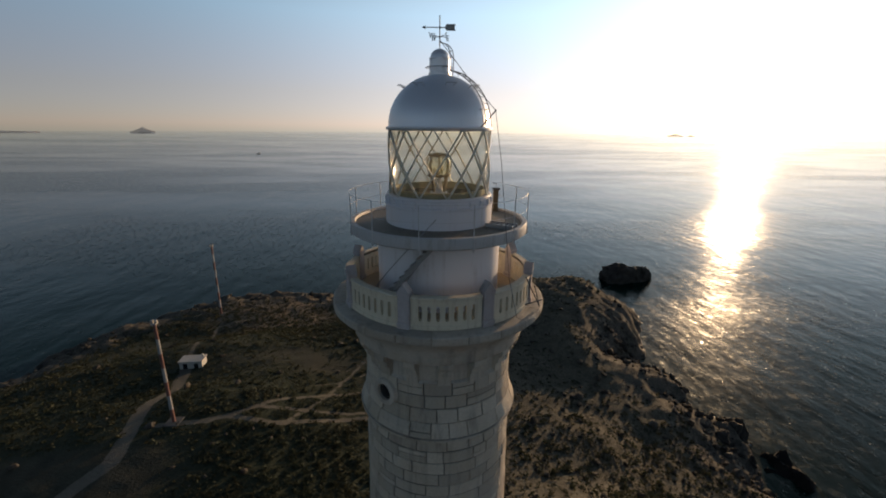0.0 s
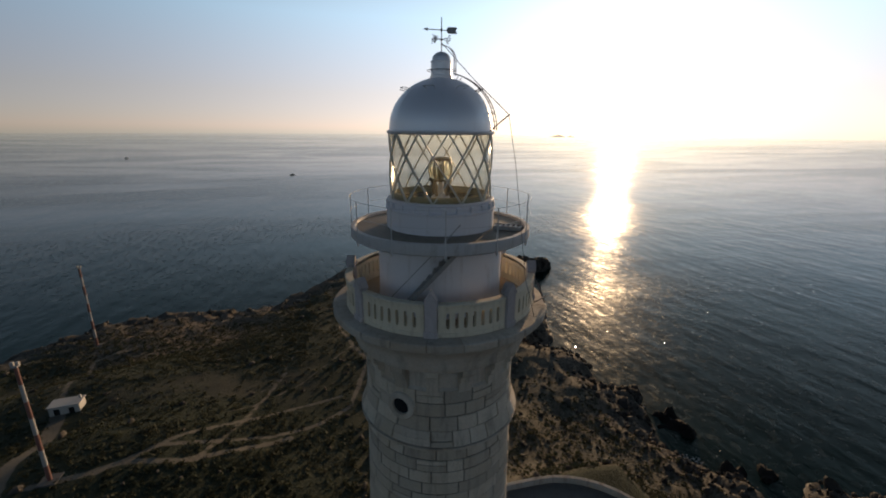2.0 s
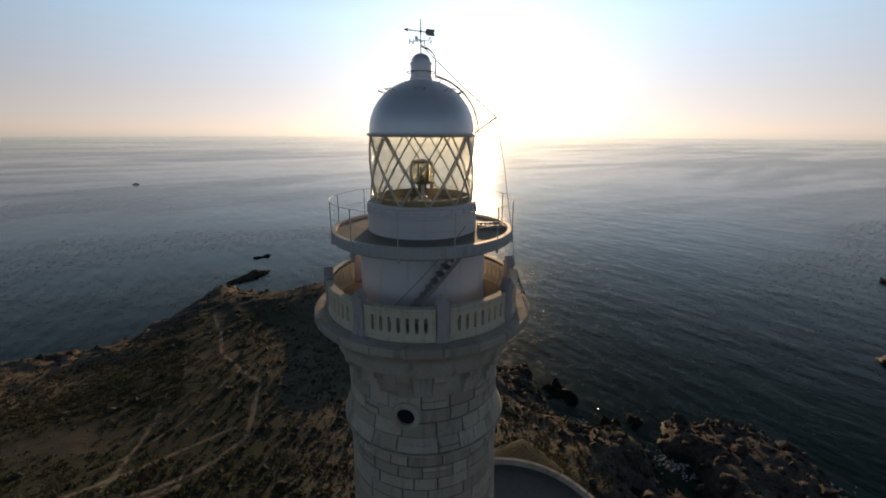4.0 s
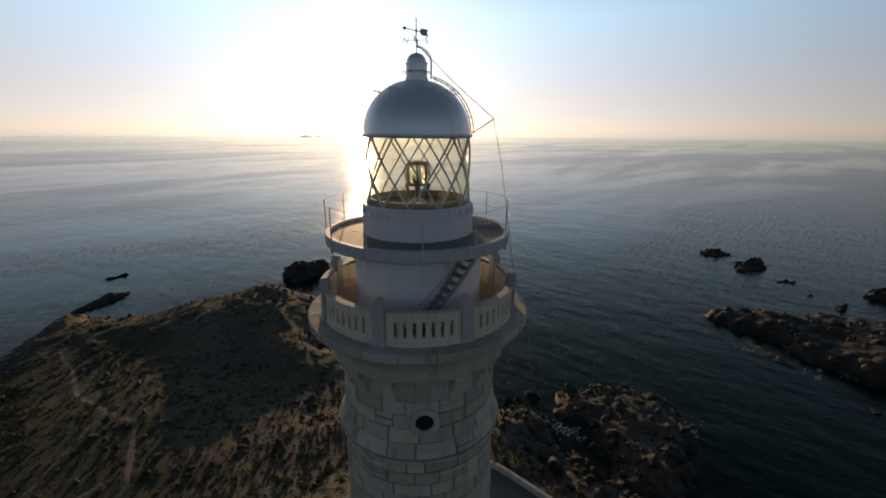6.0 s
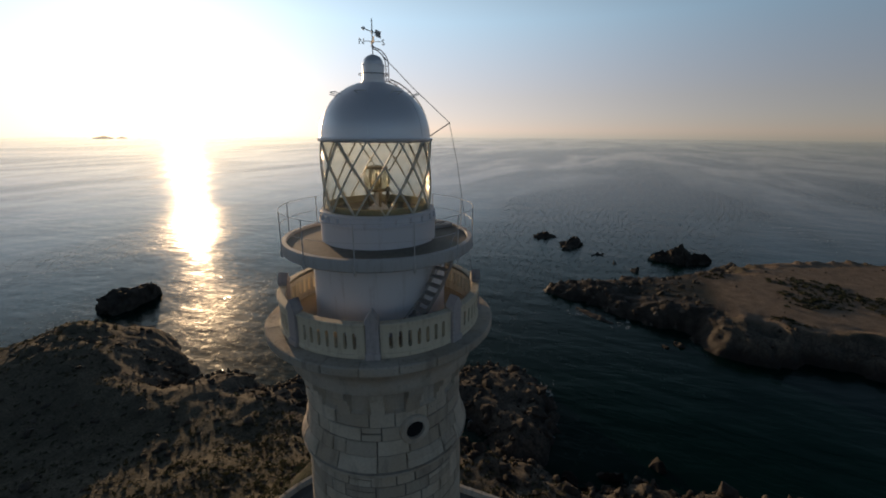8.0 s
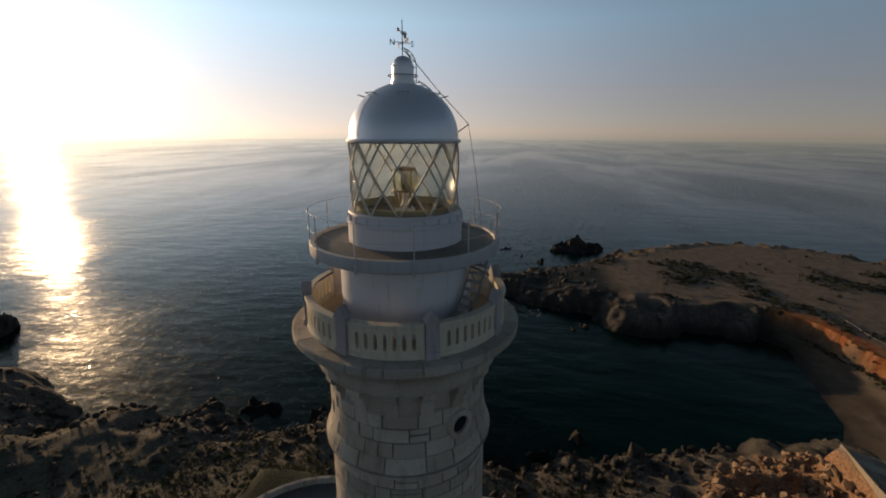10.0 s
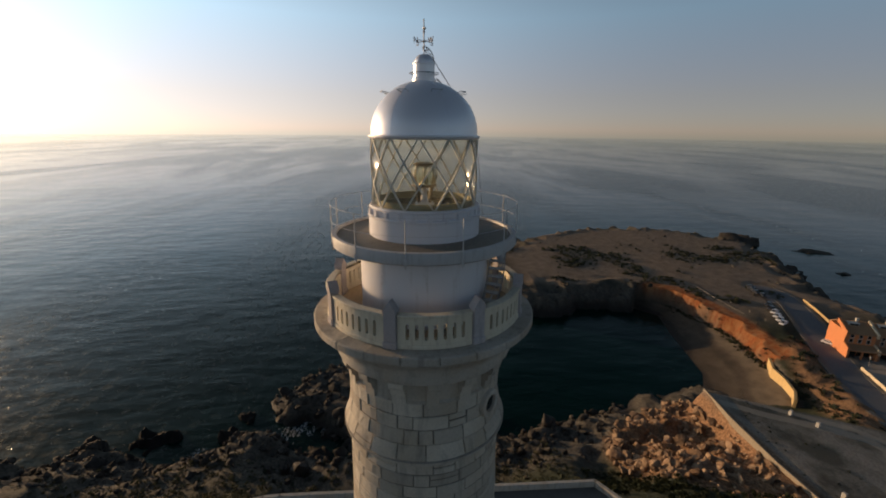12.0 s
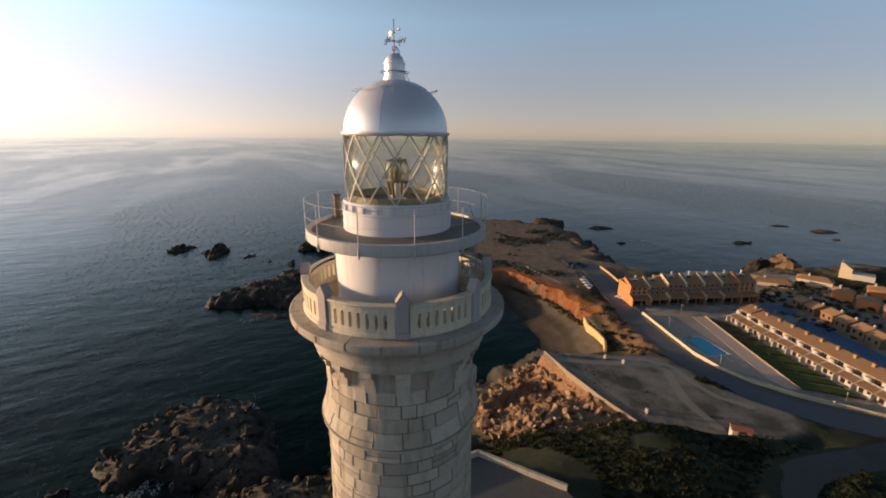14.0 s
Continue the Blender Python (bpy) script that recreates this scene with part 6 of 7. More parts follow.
def house_a(w, end=False):
    """A three-storey holiday house of the brown row; x along the row, y into the house."""
    ob = thing("row_house", label="brown three-storey terraced house with tiled roof and dark garage", category="house", group="brown terrace")
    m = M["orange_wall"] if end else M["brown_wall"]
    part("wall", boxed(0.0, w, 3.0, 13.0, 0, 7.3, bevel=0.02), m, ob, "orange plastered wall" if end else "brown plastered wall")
    bm = bmesh.new()
    box(bm, 0, 0.6, 0, 3.0, 0, 2.9)
    box(bm, w - 0.6, w, 0, 3.0, 0, 2.9)
    box(bm, w * 0.5 - 0.2, w * 0.5 + 0.2, 0, 0.4, 0, 2.9)
    box(bm, 0.6, w - 0.6, 0.0, 0.3, 2.4, 2.9)
    part("porch", bm, m, ob)
    # flat dark panels stand in for the shaded garage openings
    for x0, x1 in ((0.7, w * 0.5 - 0.1), (w * 0.5 + 0.1, w - 0.7)):
        part("garage_shade", boxed(x0, x1, 2.9, 2.98, 0, 2.4), M["unlit"], ob, "dark panel for the shade in the garage opening")
    part("porch_roof", tiled_slope(bmesh.new(), 0, w, -0.4, 2.95, 3.2, 3.7), M["tile"], ob)
    part("roof", tiled_slope(bmesh.new(), 0, w, 2.4, 7.15, 8.5, 9.3), M["tile"], ob)
    part("rear_roof", tiled_slope(bmesh.new(), 0, w, 13.6, 7.15, 8.5, 9.3), M["tile"], ob)
    for z in (4.2, 5.8):
        for x in (0.22, 0.5, 0.78):
            opening(ob, w * x, z, 0.9, 1.15, 3.0)
    bm = bmesh.new()
    for ya, za, yb, zb in ((2.2, 7.75, 8.5, 10.0), (-0.3, 3.5, 3.0, 4.3)):
        pts = [(ya, za - 1.4), (ya, za), (yb, zb), (yb, zb - 1.4)]
        lo, hi = [bm.verts.new((-0.25, y, z)) for y, z in pts], [bm.verts.new((0.35, y, z)) for y, z in pts]
        bm.faces.new(lo)
        bm.faces.new(hi[::-1])
        for i in range(4):
            bm.faces.new((lo[i], lo[(i + 1) % 4], hi[(i + 1) % 4], hi[i]))
    bmesh.ops.recalc_face_normals(bm, faces=bm.faces)
    part("party_wall", bm, M["orange_wall"] if end else M["cream_wall"], ob, "stepped wall above the roof")
    chimney = part("chimney", boxed(w * 0.55, w * 0.55 + 0.7, 8.2, 8.8, 8.9, 10.2, bevel=0.04), M["white_wall"], ob, "white chimney")
    part("cap", boxed(w * 0.55 - 0.1, w * 0.55 + 0.8, 8.1, 8.9, 10.2, 10.35, bevel=0.03), M["white_wall"], chimney)
    dormer = part("dormer", boxed(w * 0.22, w * 0.58, 6.3, 8.3, 8.2, 9.25, bevel=0.03), M["white_wall"], ob, "small white roof dormer")
    part("dormer_window", boxed(w * 0.26, w * 0.54, 6.25, 6.31, 8.6, 9.1), M["window"], dormer)
    return ob


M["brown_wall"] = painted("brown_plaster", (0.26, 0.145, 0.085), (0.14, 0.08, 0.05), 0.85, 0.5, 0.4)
ua = Vector((88 - 104.5, -188 + 144.5, 0)).normalized()
turn_a = math.degrees(math.atan2(ua.y, ua.x))
NA, WA = 7, 8.45
plain = house_a(WA)
ends = house_a(WA, True)
ends["label"] = "orange end house of the terrace with tiled roof"
origin = Vector((104.5, -144.5, EZ))
for i in range(NA):
    p = origin + ua * WA * i
    m = pose(p.x, p.y, p.z, 0, 0, turn_a) @ Matrix.Diagonal((1, 1, 1.12, 1))
    src = ends if i in (0, NA - 1) else plain
    if i == 0:
        ends.matrix_world = m
    elif i == 1:
        plain.matrix_world = m
    else:
        copy_thing(src, m)


def house_b(w):
    """A white two-storey terraced house with a brown roof and a lower roof over its porch."""
    ob = thing("row_house", label="white two-storey terraced house with brown tiled roofs", category="house", group="white terrace")
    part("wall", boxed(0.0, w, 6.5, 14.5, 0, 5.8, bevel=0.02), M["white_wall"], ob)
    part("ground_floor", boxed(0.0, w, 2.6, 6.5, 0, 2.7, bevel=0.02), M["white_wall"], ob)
    part("porch_roof", tiled_slope(bmesh.new(), 0.35, w, 1.6, 2.75, 5.0, 3.6), M["tile"], ob)
    part("balcony", boxed(0.3, w, 5.0, 5.2, 2.7, 3.9, bevel=0.02), M["white_wall"], ob)
    part("roof", tiled_slope(bmesh.new(), 0, w, 5.8, 5.7, 11.0, 7.6), M["tile"], ob)
    part("rear_roof", tiled_slope(bmesh.new(), 0, w, 15.0, 5.7, 11.0, 7.6), M["tile"], ob)
    bm = bmesh.new()
    for x0 in (-0.12,):
        pts = [(1.0, 0), (1.0, 2.3), (2.4, 2.9), (5.1, 3.9), (5.1, 4.6), (6.6, 4.9), (6.6, 0)]
        lo, hi = [bm.verts.new((x0, y, z)) for y, z in pts], [bm.verts.new((x0 + 0.32, y, z)) for y, z in pts]
        bm.faces.new(lo)
        bm.faces.new(hi[::-1])
        for i in range(len(pts)):
            bm.faces.new((lo[i], lo[(i + 1) % len(pts)], hi[(i + 1) % len(pts)], hi[i]))
    bmesh.ops.recalc_face_normals(bm, faces=bm.faces)
    part("party_wall", bm, M["white_wall"], ob)
    opening(ob, w * 0.35, 0.1, 1.4, 2.1, 2.6, name="door")
    opening(ob, w * 0.72, 0.9, 1.1, 1.2, 2.6)
    opening(ob, w * 0.5, 3.3, 1.8, 1.9, 6.5)
    front = lathe([(0, 3.0), (0.95, 3.0), (1.05, 3.2), (1.05, 4.7), (0.95, 5.0), (0, 5.1)], 20)
    bmesh.ops.translate(front, vec=(0.55, 5.9, 0), verts=front.verts)
    part("bay_wall", front, M["white_wall"], ob, "rounded white bay between two balconies")
    chimney = part("chimney", boxed(w * 0.6, w * 0.6 + 0.9, 9.4, 10.2, 6.9, 8.3, bevel=0.04), M["tile"], ob)
    part("cap", boxed(w * 0.6 - 0.1, w * 0.6 + 1.0, 9.3, 10.3, 8.3, 8.45, bevel=0.03), M["tile"], chimney)
    part("skylight", boxed(w * 0.2, w * 0.2 + 1.3, 11.6, 12.8, 6.9, 7.5, bevel=0.03), M["window"], ob)
    return ob


ub = Vector((24 - 77, -149 + 167, 0)).normalized()
turn_b = math.degrees(math.atan2(ub.y, ub.x))
NB, WB = 12, 5.3
first = house_b(WB)
for i in range(NB):
    p = Vector((78.5, -166.6, EZ)) + ub * WB * i
    m = pose(p.x, p.y, p.z, 0, 0, turn_b) @ Matrix.Diagonal((1, 1, 0.92, 1))
    if i == 0:
        first.matrix_world = m
    else:
        copy_thing(first, m)

street = tagged(new("road", mesh_of(ribbon([(80, -202), (56, -190.5), (22, -176), (-10, -164)], 5.5, EZ + 0.1), "road", M["blue_paving"])), "bluish paved street behind the white terrace", "road", kind="structure")


def villa(w, d, h, wall, roof, label):
    ob = thing("villa", label=label, category="house", group="villas")
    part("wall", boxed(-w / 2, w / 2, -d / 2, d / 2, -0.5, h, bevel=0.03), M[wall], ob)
    bm = bmesh.new()
    e, r = 0.5, 1.7
    lo = [bm.verts.new((x, y, h)) for x, y in ((-w / 2 - e, -d / 2 - e), (w / 2 + e, -d / 2 - e), (w / 2 + e, d / 2 + e), (-w / 2 - e, d / 2 + e))]
    hi = [bm.verts.new((x, 0, h + r)) for x in (-w / 2 + d * 0.35, w / 2 - d * 0.35)]
    for f in ((lo[0], lo[1], hi[1], hi[0]), (lo[2], lo[3], hi[0], hi[1]), (lo[1], lo[2], hi[1]), (lo[3], lo[0], hi[0]), tuple(lo[::-1])):
        bm.faces.new(f)
    part("roof", bm, M[roof], ob)
    for x in (-w * 0.28, w * 0.28):
        opening(ob, x, 0.9, 1.3, 1.3, -d / 2)
        opening(ob, x, h - 2.0, 1.3, 1.3, -d / 2)
    part("chimney", boxed(w * 0.15, w * 0.15 + 0.8, 0.3, 1.1, h + 0.8, h + 2.6, bevel=0.04), M["white_wall"], ob)
    return ob


def row_house(w, d, h):
    """One of the small houses of a stepped row: gable roof along the row, pale gable end."""
    ob = thing("row_house", label="small brown row house with tiled gable roof", category="house", group="row houses")
    part("wall", boxed(-w / 2, w / 2, -d / 2, d / 2, -0.5, h, bevel=0.03), M["brown_wall"], ob)
    bm = bmesh.new()
    ends = []
    for x in (-w / 2 - 0.15, w / 2 + 0.15):
        ends.append([bm.verts.new((x, y, z)) for y, z in ((-d / 2 - 0.5, h - 0.1), (0, h + 1.5), (d / 2 + 0.5, h - 0.1), (d / 2 + 0.5, h - 0.3), (-d / 2 - 0.5, h - 0.3))])
    bm.faces.new(ends[0])
    bm.faces.new(ends[1][::-1])
    for i in range(5):
        bm.faces.new((ends[0][i], ends[1][i], ends[1][(i + 1) % 5], ends[0][(i + 1) % 5]))
    bmesh.ops.recalc_face_normals(bm, faces=bm.faces)
    part("roof", bm, M["tile"], ob)
    part("gable_end", boxed(-w / 2 - 0.25, -w / 2 - 0.02, d / 2 - 2.6, d / 2 + 0.1, 0, h - 0.35, bevel=0.03), M["cream_wall"], ob, "pale plastered gable end")
    for x in (-w * 0.24, w * 0.24):
        for side in (-1, 1):
            part("window", boxed(x - 0.5, x + 0.5, side * (d / 2 + 0.01) - 0.03, side * (d / 2 + 0.01) + 0.03, h - 2.2, h - 0.9), M["window"], ob)
    part("chimney", boxed(w * 0.2, w * 0.2 + 0.7, 0.5, 1.2, h + 0.6, h + 2.1, bevel=0.04), M["white_wall"], ob)
    return ob


rows = [(71.8, -212.0, 0.0), (66.2, -209.6, -0.3), (58.8, -206.4, 0.1), (53.2, -203.4, -0.2), (46.6, -199.6, 0.1), (41.2, -196.8, -0.2)]
first = row_house(5.4, 7.0, 3.9)
for i, (x, y, z) in enumerate(rows):
    m = pose(x, y, EZ - 0.1 + z, 0, 0, 153)
    if i:
        copy_thing(first, m)
    else:
        first.matrix_world = m
kinds = [villa(7.0, 6.8, 3.8, "brown_wall", "tile", "brown villa with hipped clay-tile roof"), villa(7.4, 7.2, 4.2, "orange_wall", "tile", "reddish villa with hipped tiled roof")]
spots = [(70, -236, 1), (60, -233, 1), (50, -230, 1), (42, -222, 0), (33, -216, 1), (64, -254, 1), (46, -250, 0), (36, -246, 1)]
seen = set()
for x, y, kind in spots:
    m = pose(x, y - 5, EZ - 0.1, 0, 0, 19)
    if kind in seen:
        copy_thing(kinds[kind], m)
    else:
        seen.add(kind)
        kinds[kind].matrix_world = m
for x, y, w, d, h, turn, name in ((86, -253, 14, 8, 4.2, 20, "long low cream house with brown roof"), (96, -234, 17, 9, 3.0, 35, "low white building with dark roof")):
    v = villa(w, d, h, "cream_wall", "tile", name)
    v.matrix_world = pose(x, y, EZ - 1.2, 0, 0, turn)
block = thing("villa", (81, -287, 8.5), 20, label="pale cubic house with a slanted tower", category="house", group="villas")
part("wall", boxed(-6, 3, -4, 4, -2, 3.8, bevel=0.05), M["white_wall"], block)
bm = bmesh.new()
pts = [(3.05, -2), (8, -2), (8, 9.0), (7.2, 9.0), (3.05, 6.0)]
lo, hi = [bm.verts.new((x, -3.5, z)) for x, z in pts], [bm.verts.new((x, 3.5, z)) for x, z in pts]
bm.faces.new(lo)
bm.faces.new(hi[::-1])
for i in range(5):
    bm.faces.new((lo[i], hi[i], hi[(i + 1) % 5], lo[(i + 1) % 5]))
bmesh.ops.recalc_face_normals(bm, faces=bm.faces)
part("tower_wall", bm, M["cream_wall"], block)
opening(block, -3.5, 1.2, 1.4, 1.4, -4)
opening(block, 0.5, 1.2, 1.4, 1.4, -4)

places = []
for _ in range(420):
    x, y = rng.uniform(22, 92), rng.uniform(-268, -192)
    if min(math.hypot(x - a, y - b + 5) for a, b, _ in spots) < 5.6 or min(math.hypot(x - a, y - b) for a, b, _ in rows) < 5.2 or abs((x - 84) * 0.36 - (y + 200) * 0.93 ) < 8 and y > -202 or math.hypot(x - 85, y + 254) < 10:
        continue
    places.append((x, y, EZ + rng.uniform(0.2, 1.6), rng.uniform(0.7, 1.5)))
bushes("garden_trees", places, "shrub", "dark garden trees and hedges between the villas", 40)

# parked cars
M["car_white"] = painted("white_car_paint", (0.72, 0.72, 0.72), (0.5, 0.5, 0.5), 0.25, 0.7, 1)
M["car_dark"] = painted("dark_car_paint", (0.045, 0.05, 0.06), (0.08, 0.08, 0.08), 0.25, 0.7, 1)
M["rubber"] = Nodes("tyre_rubber").done((0.02, 0.02, 0.02), 0.9)


def car(paint, label):
    ob = thing("car", label=label, category="car", group="parked cars")
    bm = boxed(-2.1, 2.1, -0.88, 0.88, 0.32, 0.95, bevel=0.16)
    prof = [(-1.9, 0.9), (-1.45, 1.42), (0.35, 1.45), (1.15, 0.92)]
    lo, hi = [bm.verts.new((x, -0.72, z)) for x, z in prof], [bm.verts.new((x, 0.72, z)) for x, z in prof]
    bm.faces.new(lo)
    bm.faces.new(hi[::-1])
    for i in range(4):
        bm.faces.new((lo[i], hi[i], hi[(i + 1) % 4], lo[(i + 1) % 4]))
    bmesh.ops.recalc_face_normals(bm, faces=bm.faces)
    part("body", bm, M[paint], ob)
    bm = bmesh.new()
    slab_between(bm, [(0.42, -0.64, 1.44), (0.42, 0.64, 1.44)], [(1.10, -0.66, 0.97), (1.10, 0.66, 0.97)], 0.03)
    part("windscreen", bm, M["window"], ob)
    for s in (-1, 1):
        part("side_window", boxed(-1.35, 0.45, s * 0.735 - 0.012, s * 0.735 + 0.012, 1.0, 1.33), M["window"], ob)
        for x in (-1.3, 1.35):
            bm = bmesh.new()
            bmesh.ops.create_cone(bm, cap_ends=True, segments=16, radius1=0.32, radius2=0.32, depth=0.2, matrix=pose(x, s * 0.82, 0.32, 90, 0, 0))
            part("wheel", bm, M["rubber"], ob)
    return ob


white, dark = car("car_white", "white hatchback parked beside the shore road"), car("car_dark", "dark hatchback parked at the turning place")
spots = [(147.5, -153.6, 28, 1), (143.2, -151.3, 28, 1), (139.2, -149.2, 28, 0), (135.6, -147.2, 28, 0), (132.2, -145.4, 28, 0), (128.6, -143.6, 28, 0), (113.6, -147.6, 118, 0), (158, -160, 70, 1), (161.5, -159.5, 80, 1), (165, -160.5, 95, 1), (169, -163, 110, 1)]
seen = set()
for x, y, turn, kind in spots:
    m = pose(x, y, max(height_at(x, y), EZ) + 0.09, 0, 0, turn + 90)
    src = (white, dark)[kind]
    if kind in seen:
        copy_thing(src, m)
    else:
        seen.add(kind)
        src.matrix_world = m

# street lamps by the brown terrace
lamp = thing("street_lamp", label="slim grey street lamp beside the road", category="lamp post", group="street lamps")
part("pole", tube(bmesh.new(), [(0, 0, -0.3), (0, 0, 2.0), (0, 0, 3.3)], 0.06, 8), M["metal"], lamp)
part("globe", lathe([(0, 3.25), (0.16, 3.28), (0.26, 3.42), (0.26, 3.58), (0.16, 3.72), (0, 3.76)], 12), M["white_band"], lamp, "white globe")
for i, (x, y) in enumerate([(98.5, -146), (84, -141), (91, -158), (58, -131), (30, -142)]):
    m = pose(x, y, EZ + 0.1, 0, 0, 60)
    if i:
        copy_thing(lamp, m)
    else:
        lamp.matrix_world = m

# ---- far off: islands, boats, foam ----
# rock colour paled to carry the haze in front of it
M["far_land"] = painted("hazed_rock", (0.42, 0.41, 0.43), (0.36, 0.35, 0.37), 0.9, 0.5, 0.01)
M["far_land"].node_tree.nodes["Principled BSDF"].inputs["Alpha"].default_value = 0.45  # half see-through, standing in for sea haze


def island(az, far, wide, high, seed, name):
    bm = rock_mesh(seed, 4, 0.35, 1.0)
    for v in bm.verts:
        c = v.co
        peak = max(0.0, 1 - math.hypot(c.x, c.y) * 0.75)
        v.co = (c.x * wide * 0.4, c.y * wide, high * (peak ** 1.4 * 0.9 + 0.1) if c.z > 0 else -high * 0.3)
    ob = new("island", mesh_of(bm, "island", M["far_land"]))
    ob.matrix_world = pose(*polar(far, az, 0)[:2], 24 * max(0, (far - 1500) / 3400) ** 2 - 2, 0, 0, az)
    return tagged(ob, name, "island", "distant islands")


AZ_HS, AZ_HI = math.degrees(math.atan2(17471, 9703)), math.degrees(math.atan2(16628, -11139))
island(AZ_HI, 4650, 76, 44, 71, "small hazy conical island on the horizon")
island(AZ_HS, 4650, 66, 22, 72, "tiny hazy islet on the horizon")
island(AZ_HS - 1.55, 4650, 34, 14, 73, "tiny hazy islet on the horizon")
island(AZ_HI + 12.5, 4650, 420, 16, 74, "long low hazy land on the horizon")

for x, y, turn, size in ((-537, 1290, 40, 1.3), (-79, 798, 190, 1.0)):
    boat = thing("boat", (x, y, 0), turn, label="small pale motor boat on the open sea", category="boat", group="boats")
    bm = bmesh.new()
    deck_pts = [(-4, -1.4), (2, -1.5), (5, 0), (2, 1.5), (-4, 1.4)]
    lo = [bm.verts.new((px * 0.9 * size, py * 0.7 * size, -0.4)) for px, py in deck_pts]
    hi = [bm.verts.new((px * size, py * size, 1.3 * size)) for px, py in deck_pts]
    bm.faces.new(lo[::-1])
    bm.faces.new(hi)
    for i in range(5):
        bm.faces.new((lo[i], lo[(i + 1) % 5], hi[(i + 1) % 5], hi[i]))
    part("hull", bm, M["white_wall"], boat)
    part("cabin", boxed(-1.6 * size, 1.2 * size, -0.9 * size, 0.9 * size, 1.3 * size, 2.7 * size, bevel=0.15), M["white_wall"], boat)
k = Nodes("sea_foam")
k.put(k.bsdf.inputs["Alpha"], k.ramp(k.noise(2.2, 6, 0.7), (0.46, 0.0), (0.62, 0.85)))
M["foam"] = k.done(k.mix(k.noise(1.5, 5), (0.5, 0.52, 0.52), (0.75, 0.76, 0.75)), 0.7)
foam_rng = random.Random(9)
bm = bmesh.new()


def foam_patch(x, y, r):
    n = 7
    turn = foam_rng.uniform(0, 6.28)
    bm.faces.new([bm.verts.new((x + r * foam_rng.uniform(0.35, 1.2) * math.cos(turn + 6.283 * i / n), y + r * foam_rng.uniform(0.2, 0.8) * math.sin(turn + 6.283 * i / n), 0.05 + 0.001 * foam_rng.random())) for i in range(n)])


for _ in range(4500):
    x, y = foam_rng.uniform(-145, 260), foam_rng.uniform(-110, 235)
    i, j = int((x - GX[0]) / STEP), int((y - GY[0]) / STEP)
    if -0.75 < HEIGHT[j, i] < 0.02 and DIST[j, i] < 1.0 and patch[j, i] > 0.2 and x > -140:
        foam_patch(x, y, 0.35 + 0.8 * foam_rng.random() ** 2)
foam_wake = [bm.verts.new((-76 + 62 * t, 797.5 + 4 * t + s * (0.4 + 1.4 * t), 0.06)) for t, s in ((0, -1), (0.5, -1), (1, -1), (1, 1), (0.5, 1), (0, 1))]
bm.faces.new(foam_wake)
for cx, cy, spread, n in ((98, 39, 1.5, 40), (92, 33, 2.2, 110), (88, 40, 1.5, 50), (80, 58, 1.4, 40), (81, 47, 2, 60), (121, 25, 1.5, 30), (116, 9, 1.5, 16), (178, -14, 2, 20), (184, 4, 2, 20), (216, 20, 1.5, 14), (75, 80, 2, 30)):
    for _ in range(n):
        foam_patch(foam_rng.gauss(cx, spread * 1.2), foam_rng.gauss(cy, spread * 1.2), 0.4 + 1.0 * foam_rng.random() ** 2)
bmesh.ops.recalc_face_normals(bm, faces=bm.faces)
tagged(new("foam", mesh_of(bm, "foam", M["foam"])), "broken white foam along the rocks", "foam", kind="stuff")


# wavelets: small tilted faces of water that catch the sun off the cape
k = Nodes("wavelet_water")
M["wavelet"] = k.done(k.mix(k.island(), (0.0003, 0.0078, 0.0054), (0.0006, 0.0125, 0.0086)), 0.07, 0, None, 1.33)
gen = np.random.RandomState(41)
count = 70000
px, py = gen.uniform(50, 260, count), gen.uniform(20, 330, count)
keep = np.hypot(px, py) < 340
px, py = px[keep], py[keep]
ii, jj = ((px - GX[0]) / STEP).astype(int), np.minimum(((py - GY[0]) / STEP).astype(int), ny - 1)
keep = (HEIGHT[jj, ii] < -0.6) | (py > GY[1] - 2)
px, py = px[keep], py[keep]
n = len(px)
tilt, way = np.abs(gen.normal(0, 0.2, n)), gen.uniform(0, 2 * np.pi, n)
long, wide = gen.uniform(0.08, 0.22, n), gen.uniform(0.04, 0.10, n)
corners = []
for sx, sy in ((-1, -1), (1, -1), (1, 1), (-1, 1)):
    u, v = sx * wide, sy * long
    x, y = u * np.cos(way) - v * np.sin(way), u * np.sin(way) + v * np.cos(way)
    corners.append(np.stack([px + x, py + y, 0.08 + u * np.tan(tilt)], -1))
quads = np.stack(corners, 1).reshape(-1, 3)
me = bpy.data.meshes.new("wavelets")
me.from_pydata(quads.tolist(), [], np.arange(len(quads)).reshape(-1, 4).tolist())
me.materials.append(M["wavelet"])
tagged(new("wavelets", me), "small wind ripples glinting on the sea", "ripples", kind="stuff")


# ---- the masonry of the shaft, block by block ----
def belt_r(z):
    """The shaft's outline: flared just above the moulding."""
    if z < 72.72:
        return shaft_r(z)
    f = min(1.0, max(0.0, (z - 72.9) / 0.75))
    return 2.715 - 0.22 * (f * f * (3 - 2 * f))


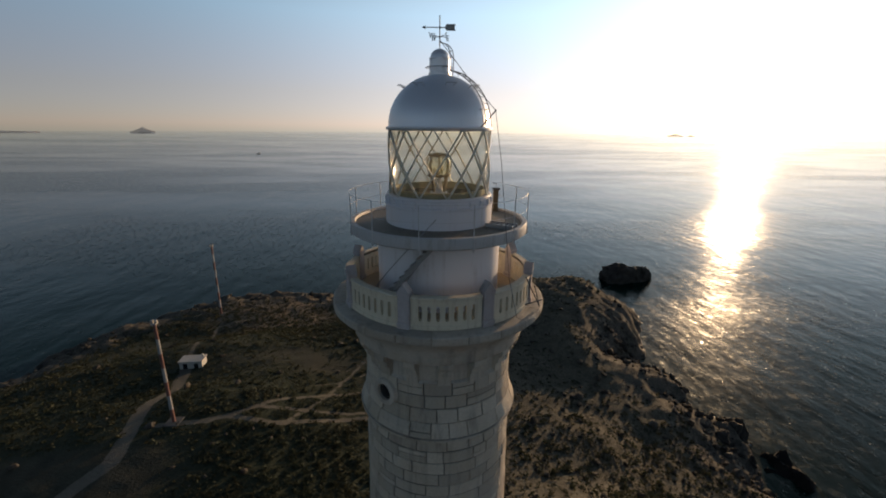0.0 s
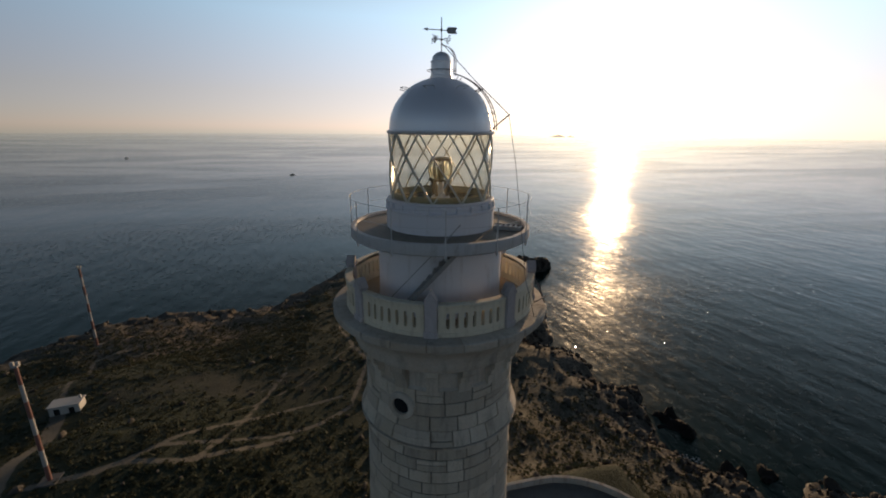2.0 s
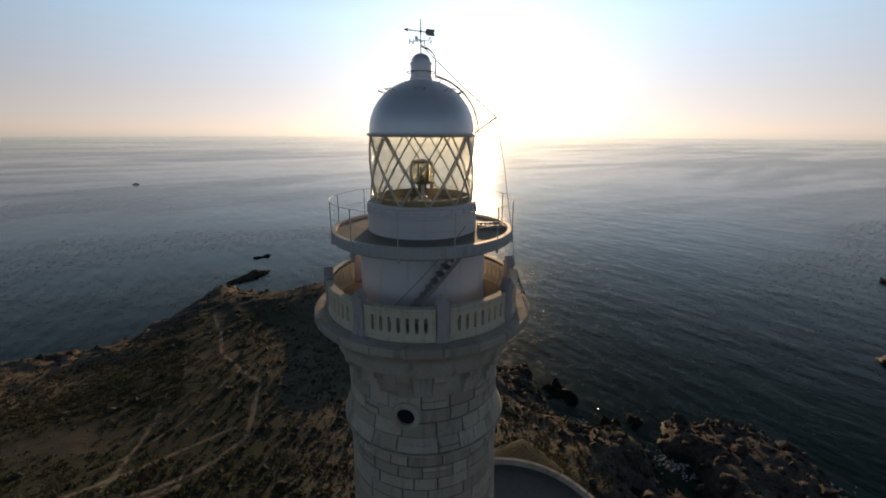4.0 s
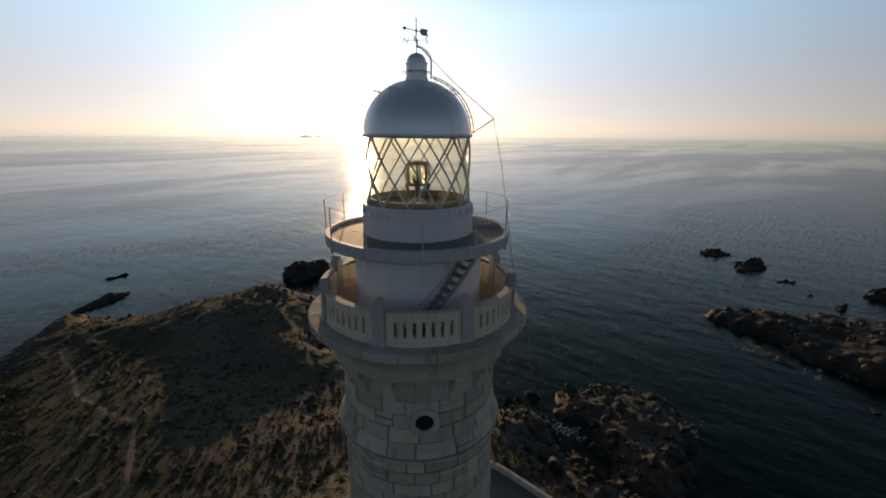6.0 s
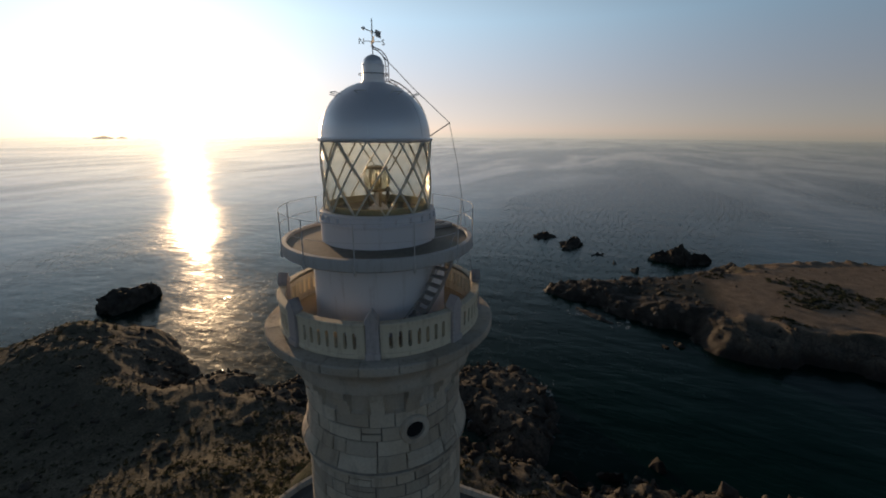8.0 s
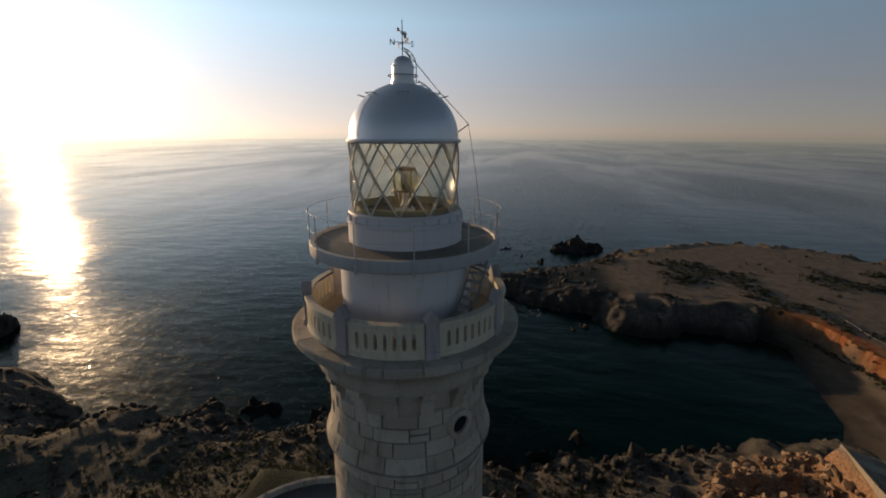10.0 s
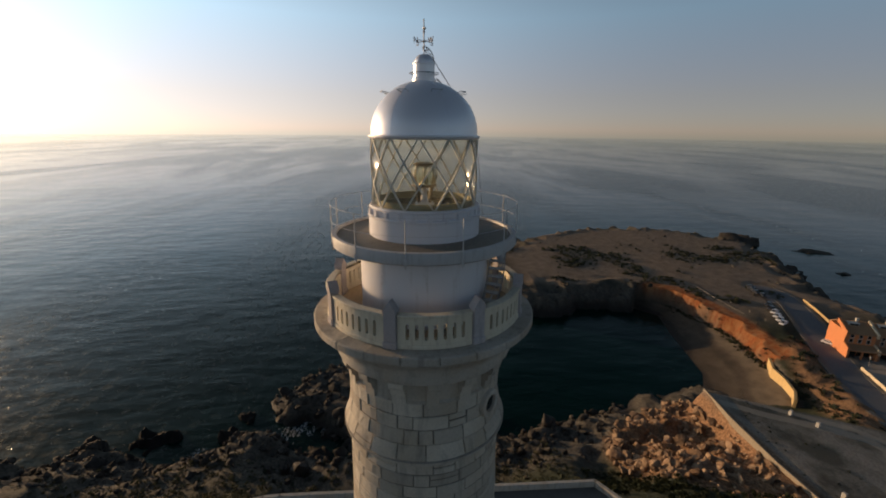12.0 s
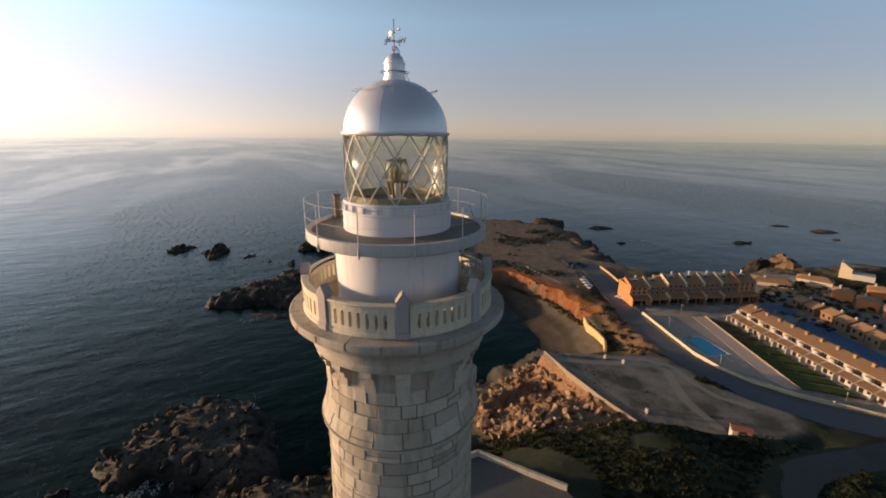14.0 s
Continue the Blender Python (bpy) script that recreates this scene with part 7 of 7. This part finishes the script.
def brick_geometry(bm, r0b, r0t, a0, a1, z0, z1, deep=0.09, chamfer=0.016, steps=3):
    da = math.degrees(chamfer / r0b)
    loops = []
    for back, inset in ((deep, 0.0), (chamfer, 0.0), (0.0, 1.0)):
        b0, b1, c0, c1 = a0 + da * inset, a1 - da * inset, z0 + chamfer * inset, z1 - chamfer * inset
        low = [bm.verts.new(polar(r0b - back, b0 + (b1 - b0) * i / steps, c0)) for i in range(steps + 1)]
        top = [bm.verts.new(polar(r0t - back, b1 + (b0 - b1) * i / steps, c1)) for i in range(steps + 1)]
        loops.append(low + top)
    n = len(loops[0])
    for a, b in zip(loops, loops[1:]):
        for k in range(n):
            bm.faces.new((a[k], a[(k + 1) % n], b[(k + 1) % n], b[k]))
    f = loops[-1]
    for i in range(steps):
        bm.faces.new((f[i], f[i + 1], f[n - 2 - i], f[n - 1 - i]))
    return bm


def courses(z0, z1, height, rng):
    """Courses of blocks of uneven length: (z low, z high, angle, angle)."""
    rows = max(1, round((z1 - z0) / height))
    h = (z1 - z0) / rows
    for i in range(rows):
        a = rng.uniform(0, 30)
        end = a + 360
        while a < end - 1:
            w = rng.uniform(9.0, 17.0) if rng.random() < 0.3 else rng.uniform(16.0, 28.0)
            if end - a - w < 9:
                w = end - a
            yield z0 + i * h, z0 + (i + 1) * h, a, a + w
            a += w


brick_rng = random.Random(23)
JOINT = 0.013
for z0, z1 in ((67.6, 72.70), (72.92, 74.72)):
    for c0, c1, a0, a1 in courses(z0, z1, 0.44, brick_rng):
        r = 0.5 * (belt_r(c0) + belt_r(c1))
        # now and then a block is made up of two thin ones
        mid = c0 + (c1 - c0) * brick_rng.uniform(0.35, 0.65)
        for d0, d1 in ((c0, mid), (mid, c1)) if brick_rng.random() < 0.10 else ((c0, c1),):
            j = math.degrees(JOINT / r) * brick_rng.uniform(0.6, 1.5)
            out = brick_rng.uniform(-0.016, 0.014)
            low, top = JOINT * brick_rng.uniform(0.5, 1.3), JOINT * brick_rng.uniform(0.5, 1.3)
            bm = brick_geometry(bmesh.new(), belt_r(d0) + out, belt_r(d1) + out, a0 + j, a1 - j, d0 + low, d1 - top, 0.09, brick_rng.uniform(0.012, 0.026))
            part("brick", bm, M["block"], tower)
bm = bmesh.new()
for c0, c1, a0, a1 in courses(GROUND_Z, 67.6, 0.44, brick_rng):
    r = shaft_r(0.5 * (c0 + c1))
    j = math.degrees(JOINT / r)
    brick_geometry(bm, shaft_r(c0), shaft_r(c1), a0 + j, a1 - j, c0 + JOINT, c1 - JOINT, 0.09, 0.011, 2)
tagged(part("lower_masonry", bm, M["block"], tower, "limestone blocks of the lower shaft"), kind="stuff")
